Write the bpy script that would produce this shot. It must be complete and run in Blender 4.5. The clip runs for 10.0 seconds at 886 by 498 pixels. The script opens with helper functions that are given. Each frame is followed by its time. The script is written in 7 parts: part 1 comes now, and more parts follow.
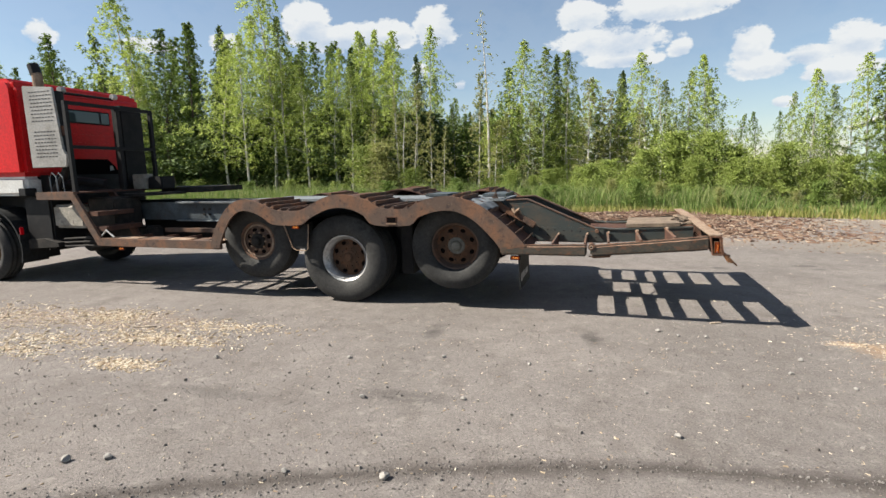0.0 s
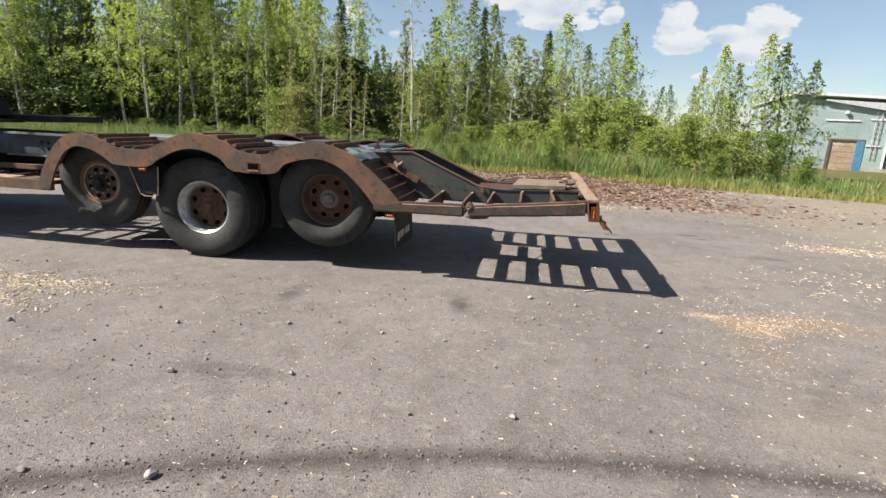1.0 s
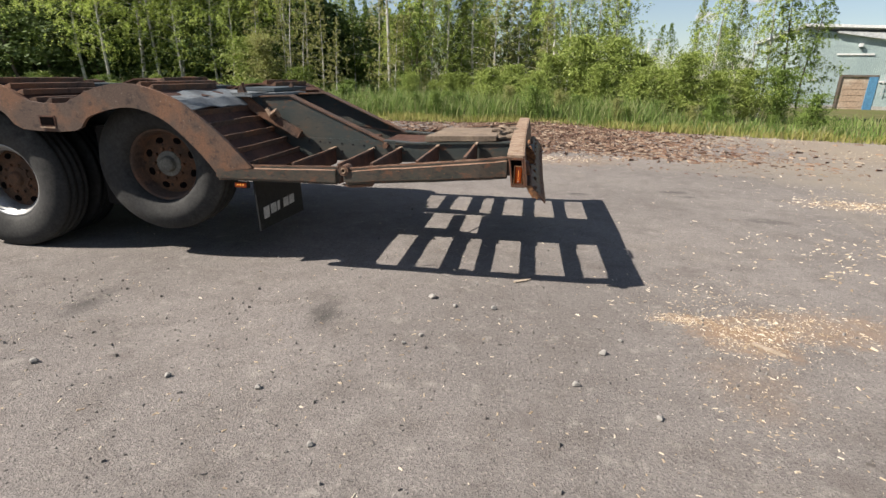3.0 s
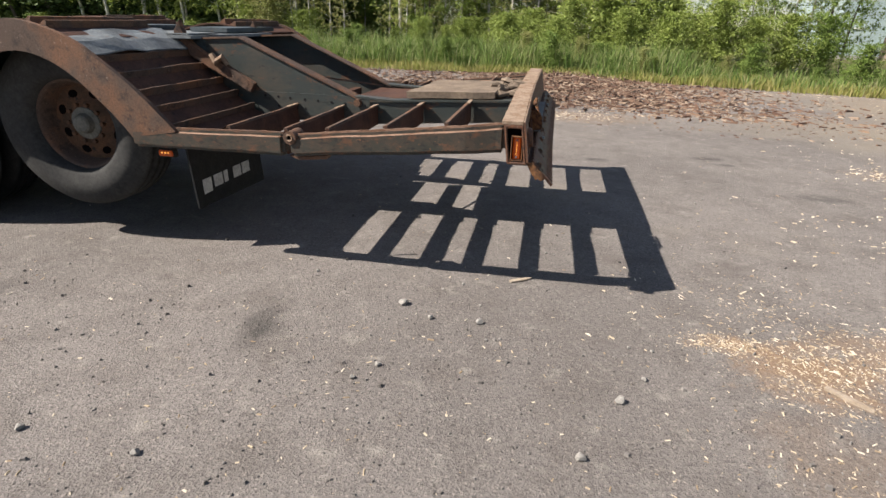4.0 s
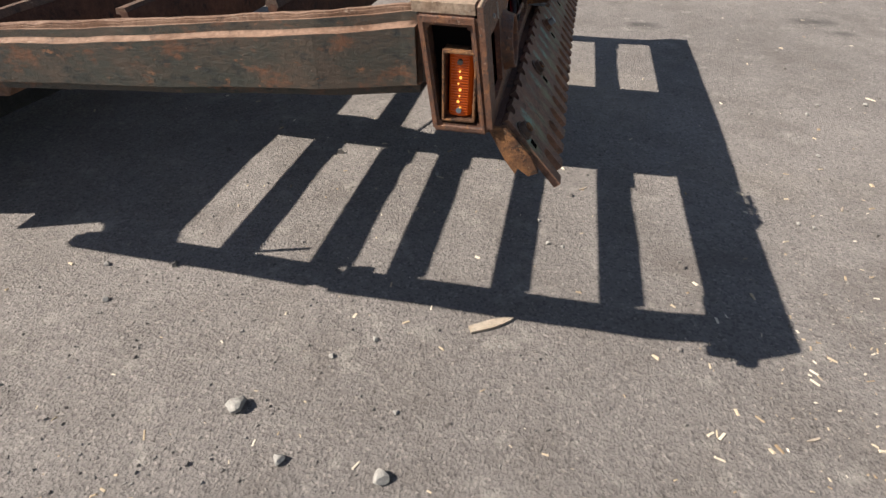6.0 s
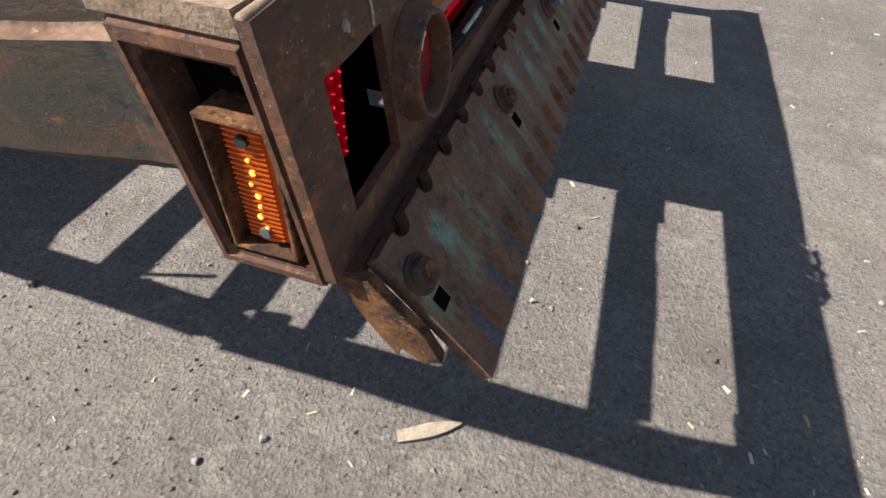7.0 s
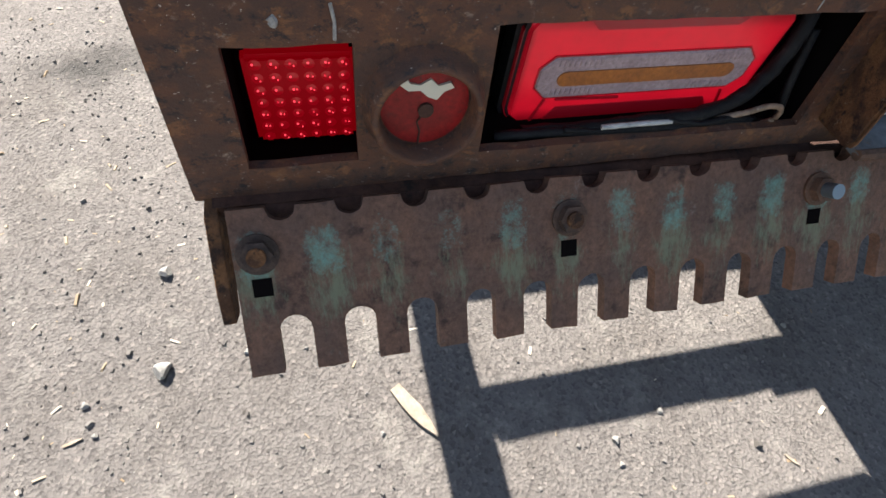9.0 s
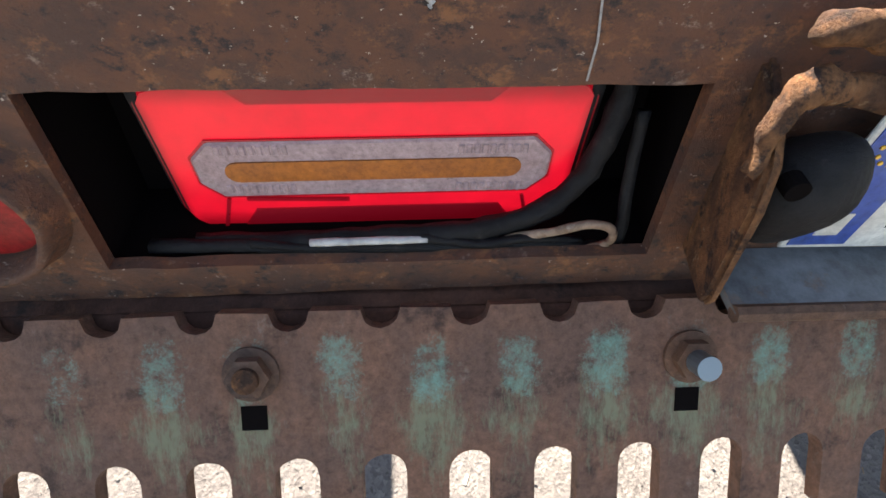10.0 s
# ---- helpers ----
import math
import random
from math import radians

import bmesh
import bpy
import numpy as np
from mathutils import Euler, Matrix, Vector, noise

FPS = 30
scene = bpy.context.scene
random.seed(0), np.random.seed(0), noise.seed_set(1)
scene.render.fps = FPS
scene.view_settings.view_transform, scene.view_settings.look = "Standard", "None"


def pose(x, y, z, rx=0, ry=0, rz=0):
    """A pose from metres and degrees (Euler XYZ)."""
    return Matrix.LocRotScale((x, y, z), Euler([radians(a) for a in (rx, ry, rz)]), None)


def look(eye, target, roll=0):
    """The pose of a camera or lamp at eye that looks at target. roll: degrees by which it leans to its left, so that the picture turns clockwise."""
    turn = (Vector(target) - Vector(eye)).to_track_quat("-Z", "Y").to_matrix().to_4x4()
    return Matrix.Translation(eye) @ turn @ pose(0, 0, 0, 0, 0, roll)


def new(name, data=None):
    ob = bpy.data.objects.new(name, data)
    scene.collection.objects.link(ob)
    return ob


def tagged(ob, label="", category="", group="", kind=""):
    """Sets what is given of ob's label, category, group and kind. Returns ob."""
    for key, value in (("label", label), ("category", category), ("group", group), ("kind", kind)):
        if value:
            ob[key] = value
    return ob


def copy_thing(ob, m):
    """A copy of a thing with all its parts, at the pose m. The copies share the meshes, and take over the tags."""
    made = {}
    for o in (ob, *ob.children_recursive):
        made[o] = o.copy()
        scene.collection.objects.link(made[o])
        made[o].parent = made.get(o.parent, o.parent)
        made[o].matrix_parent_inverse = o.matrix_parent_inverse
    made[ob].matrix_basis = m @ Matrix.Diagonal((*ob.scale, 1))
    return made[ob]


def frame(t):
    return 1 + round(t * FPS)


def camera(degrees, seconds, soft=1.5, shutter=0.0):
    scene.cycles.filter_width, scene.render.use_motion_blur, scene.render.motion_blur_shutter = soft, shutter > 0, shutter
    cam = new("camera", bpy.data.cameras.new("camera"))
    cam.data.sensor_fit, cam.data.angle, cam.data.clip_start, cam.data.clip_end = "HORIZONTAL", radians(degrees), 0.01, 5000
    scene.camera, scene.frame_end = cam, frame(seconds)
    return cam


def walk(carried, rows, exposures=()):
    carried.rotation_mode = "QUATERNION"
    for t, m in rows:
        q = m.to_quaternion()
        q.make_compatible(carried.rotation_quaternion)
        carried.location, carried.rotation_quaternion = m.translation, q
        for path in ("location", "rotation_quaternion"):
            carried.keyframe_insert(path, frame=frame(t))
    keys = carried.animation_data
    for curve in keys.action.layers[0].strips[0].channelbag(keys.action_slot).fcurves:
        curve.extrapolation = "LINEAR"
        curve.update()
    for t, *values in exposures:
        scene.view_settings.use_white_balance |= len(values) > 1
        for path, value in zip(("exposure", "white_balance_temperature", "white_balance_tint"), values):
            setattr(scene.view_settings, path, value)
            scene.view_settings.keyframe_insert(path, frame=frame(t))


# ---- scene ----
cam = camera(81.6, 10.0)
PATH = [
    (0, (2.931, 1.135, 1.676), (2.403, 3.039, 1.37), -1.2),
    (0.5, (3.192, 1.362, 1.647), (2.749, 3.268, 1.233), 0.3),
    (1, (3.413, 1.723, 1.609), (3.169, 3.652, 1.139), 2.7),
    (1.5, (3.68, 2.098, 1.553), (3.541, 4.028, 1.047), 1.9),
    (2, (3.916, 2.513, 1.52), (3.743, 4.42, 0.942), 1.4),
    (2.2, (3.977, 2.678, 1.466), (3.832, 4.591, 0.902), 1.7),
    (3.3, (4.2, 3.573, 1.467), (3.873, 5.432, 0.807), 0.7),
    (3.5, (4.222, 3.745, 1.453), (3.845, 5.594, 0.789), 0.6),
    (4, (4.256, 4.183, 1.418), (3.977, 5.989, 0.606), 1.5),
    (4.5, (4.327, 4.621, 1.387), (4.006, 6.418, 0.57), 0.7),
    (5, (4.315, 5.065, 1.359), (3.919, 6.788, 0.424), -0.2),
    (5.5, (4.296, 5.465, 1.274), (3.967, 7.048, 0.098), 1.1),
    (6, (4.345, 5.905, 1.196), (4.068, 7.411, -0.09), 0.7),
    (6.2, (4.365, 6.054, 1.19), (4.152, 7.563, -0.105), 3.0),
    (7.3, (4.442, 6.569, 1.074), (3.964, 7.766, -0.456), 6.6),
    (7.5, (4.468, 6.588, 1.088), (3.813, 7.641, -0.481), 10.5),
    (8, (4.56, 6.647, 1.189), (3.658, 7.493, -0.383), 13.9),
    (8.5, (4.594, 6.693, 1.183), (3.643, 7.344, -0.451), 11.4),
    (9, (4.601, 6.829, 1.168), (3.586, 7.273, -0.497), 12.0),
    (9.5, (4.564, 7.005, 1.151), (3.392, 7.404, -0.421), 6.6),
    (10, (4.504, 7.178, 1.092), (3.245, 7.332, -0.454), 3.0),
]
walk(cam, [(t, look(eye, target, roll)) for t, eye, target, roll in PATH],
     [(0, 1.37, 6400, 8), (1, 1.36, 6400, 9), (2, 1.31, 6400, 9), (3.5, 1.19, 6400, 11), (5, 1.20, 6400, 11), (6, 1.21, 6400, 10), (7.5, 1.57, 6250, 8), (8.5, 1.94, 6200, 8), (9.5, 2.32, 6400, 9), (10, 2.80, 6600, 10)])

# ---- light ----
SUN_TO = Vector((0.985, 0.333, -1.0)).normalized()
sun_data = bpy.data.lights.new("sun", "SUN")
sun_data.energy, sun_data.angle, sun_data.color = 5.0, radians(0.53), (1.0, 0.915, 0.80)
sun = new("sun", sun_data)
sun.rotation_euler = SUN_TO.to_track_quat("-Z", "Y").to_euler()

world = bpy.data.worlds.new("sky")
scene.world = world
world.use_nodes = True
wn, wl = world.node_tree.nodes, world.node_tree.links
wn.clear()


def link(tree, a, ai, b, bi):
    tree.links.new(a.outputs[ai], b.inputs[bi])


# azimuth, elevation and half widths of the cloud heaps, in radians
CLOUDS = ((-0.905, 0.209, 0.024, 0.022), (-0.511, 0.258, 0.048, 0.042), (-0.453, 0.234, 0.098, 0.028), (-0.371, 0.242, 0.073, 0.026), (-0.274, 0.255, 0.048, 0.044), (-0.308, 0.182, 0.019, 0.014), (-0.231, 0.156, 0.021, 0.014), (-0.011, 0.26, 0.053, 0.028), (0.043, 0.217, 0.105, 0.031), (0.128, 0.259, 0.125, 0.025), (0.058, 0.184, 0.069, 0.017), (0.153, 0.193, 0.024, 0.016), (0.252, 0.19, 0.033, 0.033), (0.27, 0.154, 0.056, 0.024), (0.333, 0.163, 0.038, 0.018), (0.389, 0.176, 0.041, 0.029), (0.369, 0.134, 0.059, 0.019), (0.304, 0.095, 0.019, 0.01), (-0.646, 0.218, 0.027, 0.019), (-0.774, 0.207, 0.049, 0.012))


def make_sky():
    t = world.node_tree
    out = wn.new("ShaderNodeOutputWorld")
    sky = wn.new("ShaderNodeTexSky")
    sky.sky_type, sky.sun_disc = "NISHITA", False
    sky.sun_elevation = math.asin(-SUN_TO.z)
    sky.sun_rotation = math.atan2(-SUN_TO.x, -SUN_TO.y)
    sky.air_density, sky.dust_density, sky.ozone_density = 1.0, 0.3, 1.3
    clear = wn.new("ShaderNodeBackground")
    clear.inputs[1].default_value = 0.047
    link(t, sky, 0, clear, 0)
    # fair-weather clouds: billowing heaps, bright above and grey-blue below
    coord = wn.new("ShaderNodeTexCoord")
    sep = wn.new("ShaderNodeSeparateXYZ")
    link(t, coord, "Generated", sep, 0)

    def mt(op, a, b=0.0):
        k = wn.new("ShaderNodeMath")
        k.operation = op
        for i, q in enumerate((a, b)):
            if isinstance(q, (int, float)):
                k.inputs[i].default_value = q
            else:
                wl.new(q, k.inputs[i])
        return k.outputs[0]

    def puff(scale, detail, rough, stretch=1.6):
        mapn = wn.new("ShaderNodeMapping")
        mapn.inputs["Scale"].default_value = (1.0, 1.0, stretch)
        mapn.inputs["Location"].default_value = (0.35, 0.2, 0.1)
        link(t, coord, "Generated", mapn, 0)
        n = wn.new("ShaderNodeTexNoise")
        n.inputs["Scale"].default_value, n.inputs["Detail"].default_value, n.inputs["Roughness"].default_value = scale, detail, rough
        link(t, mapn, 0, n, 0)
        return n.outputs[0]

    az = mt("ARCTAN2", sep.outputs[0], sep.outputs[1])
    el = mt("ARCSINE", sep.outputs[2])
    billow, wisps = puff(16.0, 10, 0.62), puff(5.2, 8, 0.55)
    heap, under = None, None
    for ca, ce, ra, re in CLOUDS:
        da, de = mt("DIVIDE", mt("SUBTRACT", az, ca), ra), mt("DIVIDE", mt("SUBTRACT", el, ce), re)
        d = mt("SUBTRACT", 1.0, mt("ADD", mt("MULTIPLY", da, da), mt("MULTIPLY", de, de)))
        heap = d if heap is None else mt("MAXIMUM", heap, d)
        u = mt("MULTIPLY", mt("MAXIMUM", d, 0.0), mt("SUBTRACT", 0.2, de))
        under = u if under is None else mt("MAXIMUM", under, u)
    # overhead, out of view, the cover is loose and broken, set for its fill light
    loose = mt("SUBTRACT", mt("MULTIPLY", mt("SUBTRACT", wisps, 0.58), 6.0), mt("MAXIMUM", mt("MULTIPLY", mt("SUBTRACT", 0.5, el), 9.0), 0.0))
    cover = mt("MAXIMUM", mt("ADD", mt("MAXIMUM", heap, -1.5), mt("MULTIPLY", mt("SUBTRACT", billow, 0.52), 3.6)), loose)
    cover = mt("MINIMUM", mt("MAXIMUM", mt("MULTIPLY", cover, 2.6), 0.13), 0.95)
    shade = mt("MINIMUM", mt("MAXIMUM", mt("ADD", mt("MULTIPLY", under, 1.1), mt("MULTIPLY", mt("SUBTRACT", 0.52, billow), 2.4)), 0.0), 1.0)
    tint = wn.new("ShaderNodeValToRGB")
    tint.color_ramp.elements[0].position, tint.color_ramp.elements[1].position = 0.05, 0.75
    tint.color_ramp.elements[0].color, tint.color_ramp.elements[1].color = (1, 1, 1, 1), (0.66, 0.75, 0.88, 1)
    wl.new(shade, tint.inputs[0])
    cloud = wn.new("ShaderNodeBackground")
    cloud.inputs[1].default_value = 0.34
    link(t, tint, 0, cloud, 0)
    mix = wn.new("ShaderNodeMixShader")
    wl.new(cover, mix.inputs[0])
    link(t, clear, 0, mix, 1); link(t, cloud, 0, mix, 2)
    link(t, mix, 0, out, 0)


make_sky()


# ---- materials ----
def ramp(nodes, stops):
    r = nodes.new("ShaderNodeValToRGB")
    e = r.color_ramp.elements
    while len(e) < len(stops):
        e.new(0.5)
    for el, (p, c) in zip(e, stops):
        el.position, el.color = p, (*c, 1)
    return r


def noise_node(nodes, links, vec, scale, detail=6, rough=0.6):
    n = nodes.new("ShaderNodeTexNoise")
    n.inputs["Scale"].default_value, n.inputs["Detail"].default_value, n.inputs["Roughness"].default_value = scale, detail, rough
    links.new(vec, n.inputs["Vector"])
    return n


def mixer(nodes, links, fac, a, b):
    m = nodes.new("ShaderNodeMix")
    m.data_type = "RGBA"
    if isinstance(fac, float):
        m.inputs[0].default_value = fac
    else:
        links.new(fac, m.inputs[0])
    for s, v in ((6, a), (7, b)):
        if isinstance(v, tuple):
            m.inputs[s].default_value = (*v, 1)
        else:
            links.new(v, m.inputs[s])
    return m.outputs[2]


def surface(name, base, second, scale=6.0, cut=(0.42, 0.6), rough=0.6, metal=0.0, bump=0.3, grain=60.0, third=None, third_cut=(0.58, 0.66), third_scale=14.0, coat=0.0, dist=0.004, fourth=None, fourth_cut=(0.6, 0.7), fourth_scale=30.0, streak=1.0):
    """A worn surface: two colours in large patches, a third in small flecks, fine grain and relief."""
    m = bpy.data.materials.new(name)
    m.use_nodes = True
    n, l = m.node_tree.nodes, m.node_tree.links
    p = n["Principled BSDF"]
    c = n.new("ShaderNodeTexCoord")
    v = c.outputs["Object"]
    big = noise_node(n, l, v, scale)
    f = ramp(n, [(cut[0], (0, 0, 0)), (cut[1], (1, 1, 1))])
    l.new(big.outputs[0], f.inputs[0])
    col = mixer(n, l, f.outputs[0], base, second)
    if third:
        sm = noise_node(n, l, v, third_scale, 8, 0.7)
        g = ramp(n, [(third_cut[0], (0, 0, 0)), (third_cut[1], (1, 1, 1))])
        l.new(sm.outputs[0], g.inputs[0])
        col = mixer(n, l, g.outputs[0], col, third)
    if fourth:
        sv = n.new("ShaderNodeMapping")
        sv.inputs["Scale"].default_value = (1, 1, streak)
        l.new(v, sv.inputs[0])
        s4 = noise_node(n, l, sv.outputs[0], fourth_scale, 8, 0.75)
        g4 = ramp(n, [(fourth_cut[0], (0, 0, 0)), (fourth_cut[1], (1, 1, 1))])
        l.new(s4.outputs[0], g4.inputs[0])
        col = mixer(n, l, g4.outputs[0], col, fourth)
    fine = noise_node(n, l, v, grain, 6, 0.75)
    shade = ramp(n, [(0.28, (0.45, 0.45, 0.45)), (0.72, (1.4, 1.4, 1.4))])
    l.new(fine.outputs[0], shade.inputs[0])
    mul = n.new("ShaderNodeMix"); mul.data_type, mul.blend_type = "RGBA", "MULTIPLY"
    mul.inputs[0].default_value = 0.8
    l.new(col, mul.inputs[6]); l.new(shade.outputs[0], mul.inputs[7])
    l.new(mul.outputs[2], p.inputs["Base Color"])
    p.inputs["Roughness"].default_value, p.inputs["Metallic"].default_value = rough, metal
    p.inputs["Coat Weight"].default_value = coat
    p.inputs["Specular IOR Level"].default_value = 0.2 if rough > 0.54 else 0.5
    if bump:
        b = n.new("ShaderNodeBump")
        b.inputs["Strength"].default_value, b.inputs["Distance"].default_value = bump, dist
        l.new(fine.outputs[0], b.inputs["Height"])
        l.new(b.outputs[0], p.inputs["Normal"])
    return m


def plain(name, color, rough=0.5, metal=0.0, emit=None, strength=0.0):
    m = bpy.data.materials.new(name)
    m.use_nodes = True
    p = m.node_tree.nodes["Principled BSDF"]
    p.inputs["Base Color"].default_value = (*color, 1)
    p.inputs["Roughness"].default_value, p.inputs["Metallic"].default_value = rough, metal
    if emit:
        p.inputs["Emission Color"].default_value, p.inputs["Emission Strength"].default_value = (*emit, 1), strength
    return m


RUST = surface("rusty_steel", (0.088, 0.060, 0.047), (0.148, 0.078, 0.047), 4.2, (0.45, 0.62), 0.75, 0.0, 0.7, 110, (0.046, 0.034, 0.029), (0.53, 0.66), 14, fourth=(0.24, 0.19, 0.15), fourth_cut=(0.61, 0.70), fourth_scale=34)
RUST_DARK = surface("dark_rusty_plate", (0.055, 0.029, 0.022), (0.092, 0.045, 0.030), 5.0, (0.4, 0.62), 0.75, 0.0, 0.6, 80, (0.13, 0.065, 0.038), (0.60, 0.72), 18, fourth=(0.022, 0.017, 0.015), fourth_cut=(0.56, 0.66), fourth_scale=22)
RUST_LIGHT = surface("worn_bright_steel", (0.30, 0.225, 0.165), (0.20, 0.125, 0.08), 9.0, (0.4, 0.65), 0.7, 0.1, 0.6, 90, (0.11, 0.06, 0.038), (0.58, 0.68), 20, fourth=(0.38, 0.31, 0.25), fourth_cut=(0.6, 0.68), fourth_scale=40)


def layered(name, first, layers, stretch=(1, 1, 1), rough=0.66, relief=0.002, relief_scale=170.0):
    """A flaked surface: layers of (colour, scale, cut, detail, roughness of the edge) laid over a first colour."""
    m = bpy.data.materials.new(name)
    m.use_nodes = True
    n, l = m.node_tree.nodes, m.node_tree.links
    p = n["Principled BSDF"]
    mp = n.new("ShaderNodeMapping")
    mp.inputs["Scale"].default_value = stretch
    l.new(n.new("ShaderNodeTexCoord").outputs["Object"], mp.inputs[0])
    v = mp.outputs[0]
    col = first
    for i, (other, scale, cut, detail, edge) in enumerate(layers):
        k = n.new("ShaderNodeTexNoise")
        k.noise_dimensions = "4D"
        k.inputs["W"].default_value = 1.7 * i + 0.4
        k.inputs["Scale"].default_value, k.inputs["Detail"].default_value, k.inputs["Roughness"].default_value = scale, detail, edge
        l.new(v, k.inputs["Vector"])
        r = ramp(n, [(cut[0], (0, 0, 0)), (cut[1], (1, 1, 1))])
        l.new(k.outputs[0], r.inputs[0])
        col = mixer(n, l, r.outputs[0], col, other)
    l.new(col, p.inputs["Base Color"])
    p.inputs["Roughness"].default_value = rough
    p.inputs["Specular IOR Level"].default_value = 0.35
    b = n.new("ShaderNodeBump")
    b.inputs["Strength"].default_value, b.inputs["Distance"].default_value = 0.85, relief
    l.new(noise_node(n, l, v, relief_scale, 8, 0.75).outputs[0], b.inputs["Height"])
    l.new(b.outputs[0], p.inputs["Normal"])
    return m


RUST_BROWN = layered("flaked_brown_rust", (0.078, 0.040, 0.027), (
    ((0.120, 0.052, 0.028), 48.0, (0.44, 0.56), 8, 0.7),
    ((0.205, 0.090, 0.038), 55.0, (0.54, 0.63), 8, 0.75),
    ((0.026, 0.020, 0.019), 85.0, (0.54, 0.63), 8, 0.75),
    ((0.120, 0.115, 0.120), 70.0, (0.62, 0.69), 8, 0.8),
    ((0.280, 0.205, 0.150), 80.0, (0.585, 0.68), 8, 0.8),
    ((0.420, 0.350, 0.280), 330.0, (0.67, 0.71), 3, 0.6)), (1, 0.7, 1), 0.6, 0.0032, 120.0)
RUST_GREEN = layered("worn_green_grey_paint", (0.036, 0.043, 0.041), (
    ((0.060, 0.054, 0.044), 6.0, (0.46, 0.60), 6, 0.7),
    ((0.100, 0.052, 0.032), 16.0, (0.56, 0.63), 8, 0.75),
    ((0.190, 0.090, 0.042), 26.0, (0.63, 0.69), 8, 0.75),
    ((0.022, 0.024, 0.023), 30.0, (0.56, 0.64), 8, 0.7),
    ((0.300, 0.255, 0.210), 42.0, (0.665, 0.71), 8, 0.75)), (0.45, 1, 1), 0.5, 0.0025, 90.0)
BEAM_PAINT = layered("rubbed_brown_green_paint", (0.037, 0.037, 0.030), (
    ((0.062, 0.045, 0.033), 16.0, (0.42, 0.58), 8, 0.75),
    ((0.115, 0.054, 0.030), 22.0, (0.53, 0.62), 8, 0.75),
    ((0.018, 0.020, 0.019), 40.0, (0.53, 0.62), 8, 0.75),
    ((0.210, 0.100, 0.050), 46.0, (0.60, 0.67), 8, 0.75),
    ((0.300, 0.255, 0.210), 90.0, (0.66, 0.71), 8, 0.75)), (0.55, 1, 1), 0.5, 0.003, 90.0)
# scuffed rust, its base colour raised to hold the sun on the tail top
RUST_TOP = surface("scuffed_rust_with_painted_sun", (0.275, 0.205, 0.15), (0.19, 0.12, 0.078), 12.0, (0.44, 0.62), 0.75, 0.0, 0.8, 110, (0.11, 0.066, 0.043), (0.55, 0.66), 30, dist=0.004, fourth=(0.40, 0.33, 0.26), fourth_cut=(0.58, 0.68), fourth_scale=50)
# rust of the beam edges, lightened for the sun on their tops
BEAM_TOP = surface("sun_toned_rust_edge", (0.215, 0.135, 0.095), (0.135, 0.075, 0.048), 14.0, (0.44, 0.62), 0.7, 0.0, 0.8, 110, (0.075, 0.048, 0.035), (0.55, 0.66), 26, dist=0.004, fourth=(0.34, 0.26, 0.20), fourth_cut=(0.58, 0.68), fourth_scale=50)
RUST_FLAKE = surface("flaking_orange_rust", (0.095, 0.048, 0.027), (0.22, 0.105, 0.046), 38.0, (0.42, 0.58), 0.85, 0.0, 1.0, 190, (0.045, 0.027, 0.020), (0.53, 0.62), 66, dist=0.005, fourth=(0.36, 0.26, 0.16), fourth_cut=(0.60, 0.70), fourth_scale=80)
CABLE = surface("grimy_black_cable", (0.006, 0.006, 0.007), (0.013, 0.013, 0.014), 30.0, (0.4, 0.65), 0.55, 0.0, 0.6, 150, (0.035, 0.032, 0.03), (0.60, 0.70), 60, dist=0.003)
DECK = surface("worn_grey_deck_paint", (0.167, 0.186, 0.198), (0.105, 0.112, 0.118), 3.0, (0.42, 0.62), 0.6, 0.0, 0.3, 60, (0.186, 0.118, 0.074), (0.6, 0.7), 9)
FRAME = surface("blue_grey_chassis_paint", (0.062, 0.077, 0.087), (0.04, 0.046, 0.05), 3.0, (0.42, 0.62), 0.6, 0.0, 0.25, 50, (0.112, 0.074, 0.05), (0.63, 0.72), 12)
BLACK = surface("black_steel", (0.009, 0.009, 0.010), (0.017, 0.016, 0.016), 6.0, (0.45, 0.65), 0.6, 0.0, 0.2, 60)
DARK = surface("dark_dirty_metal", (0.015, 0.014, 0.013), (0.034, 0.029, 0.025), 6.0, (0.45, 0.65), 0.8, 0.0, 0.3, 60)
RUBBER = surface("grey_worn_rubber", (0.028, 0.028, 0.028), (0.048, 0.047, 0.045), 3.0, (0.4, 0.65), 0.85, 0.0, 0.3, 40, (0.024, 0.024, 0.024), (0.55, 0.66), 7)
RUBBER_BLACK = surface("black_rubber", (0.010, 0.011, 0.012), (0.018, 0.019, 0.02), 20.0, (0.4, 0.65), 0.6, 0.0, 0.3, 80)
RED = surface("red_cab_paint", (0.50, 0.007, 0.009), (0.44, 0.006, 0.008), 1.5, (0.4, 0.65), 0.42, 0.0, 0.0, 30)
RED.node_tree.nodes["Principled BSDF"].inputs["Specular IOR Level"].default_value = 0.25
DISC = surface("brown_dirty_wheel_disc", (0.072, 0.044, 0.029), (0.135, 0.068, 0.038), 9.0, (0.4, 0.62), 0.8, 0.0, 0.4, 70, (0.028, 0.024, 0.022), (0.55, 0.65), 18)
HUB_GREY = surface("dusty_grey_hub_cap", (0.16, 0.155, 0.135), (0.11, 0.105, 0.09), 14.0, (0.4, 0.62), 0.7, 0.0, 0.3, 70)
TANK_PALE = surface("dusty_pale_tank_paint", (0.30, 0.28, 0.245), (0.20, 0.185, 0.16), 4.0, (0.4, 0.62), 0.6, 0.0, 0.2, 50, (0.09, 0.08, 0.07), (0.58, 0.68), 9)
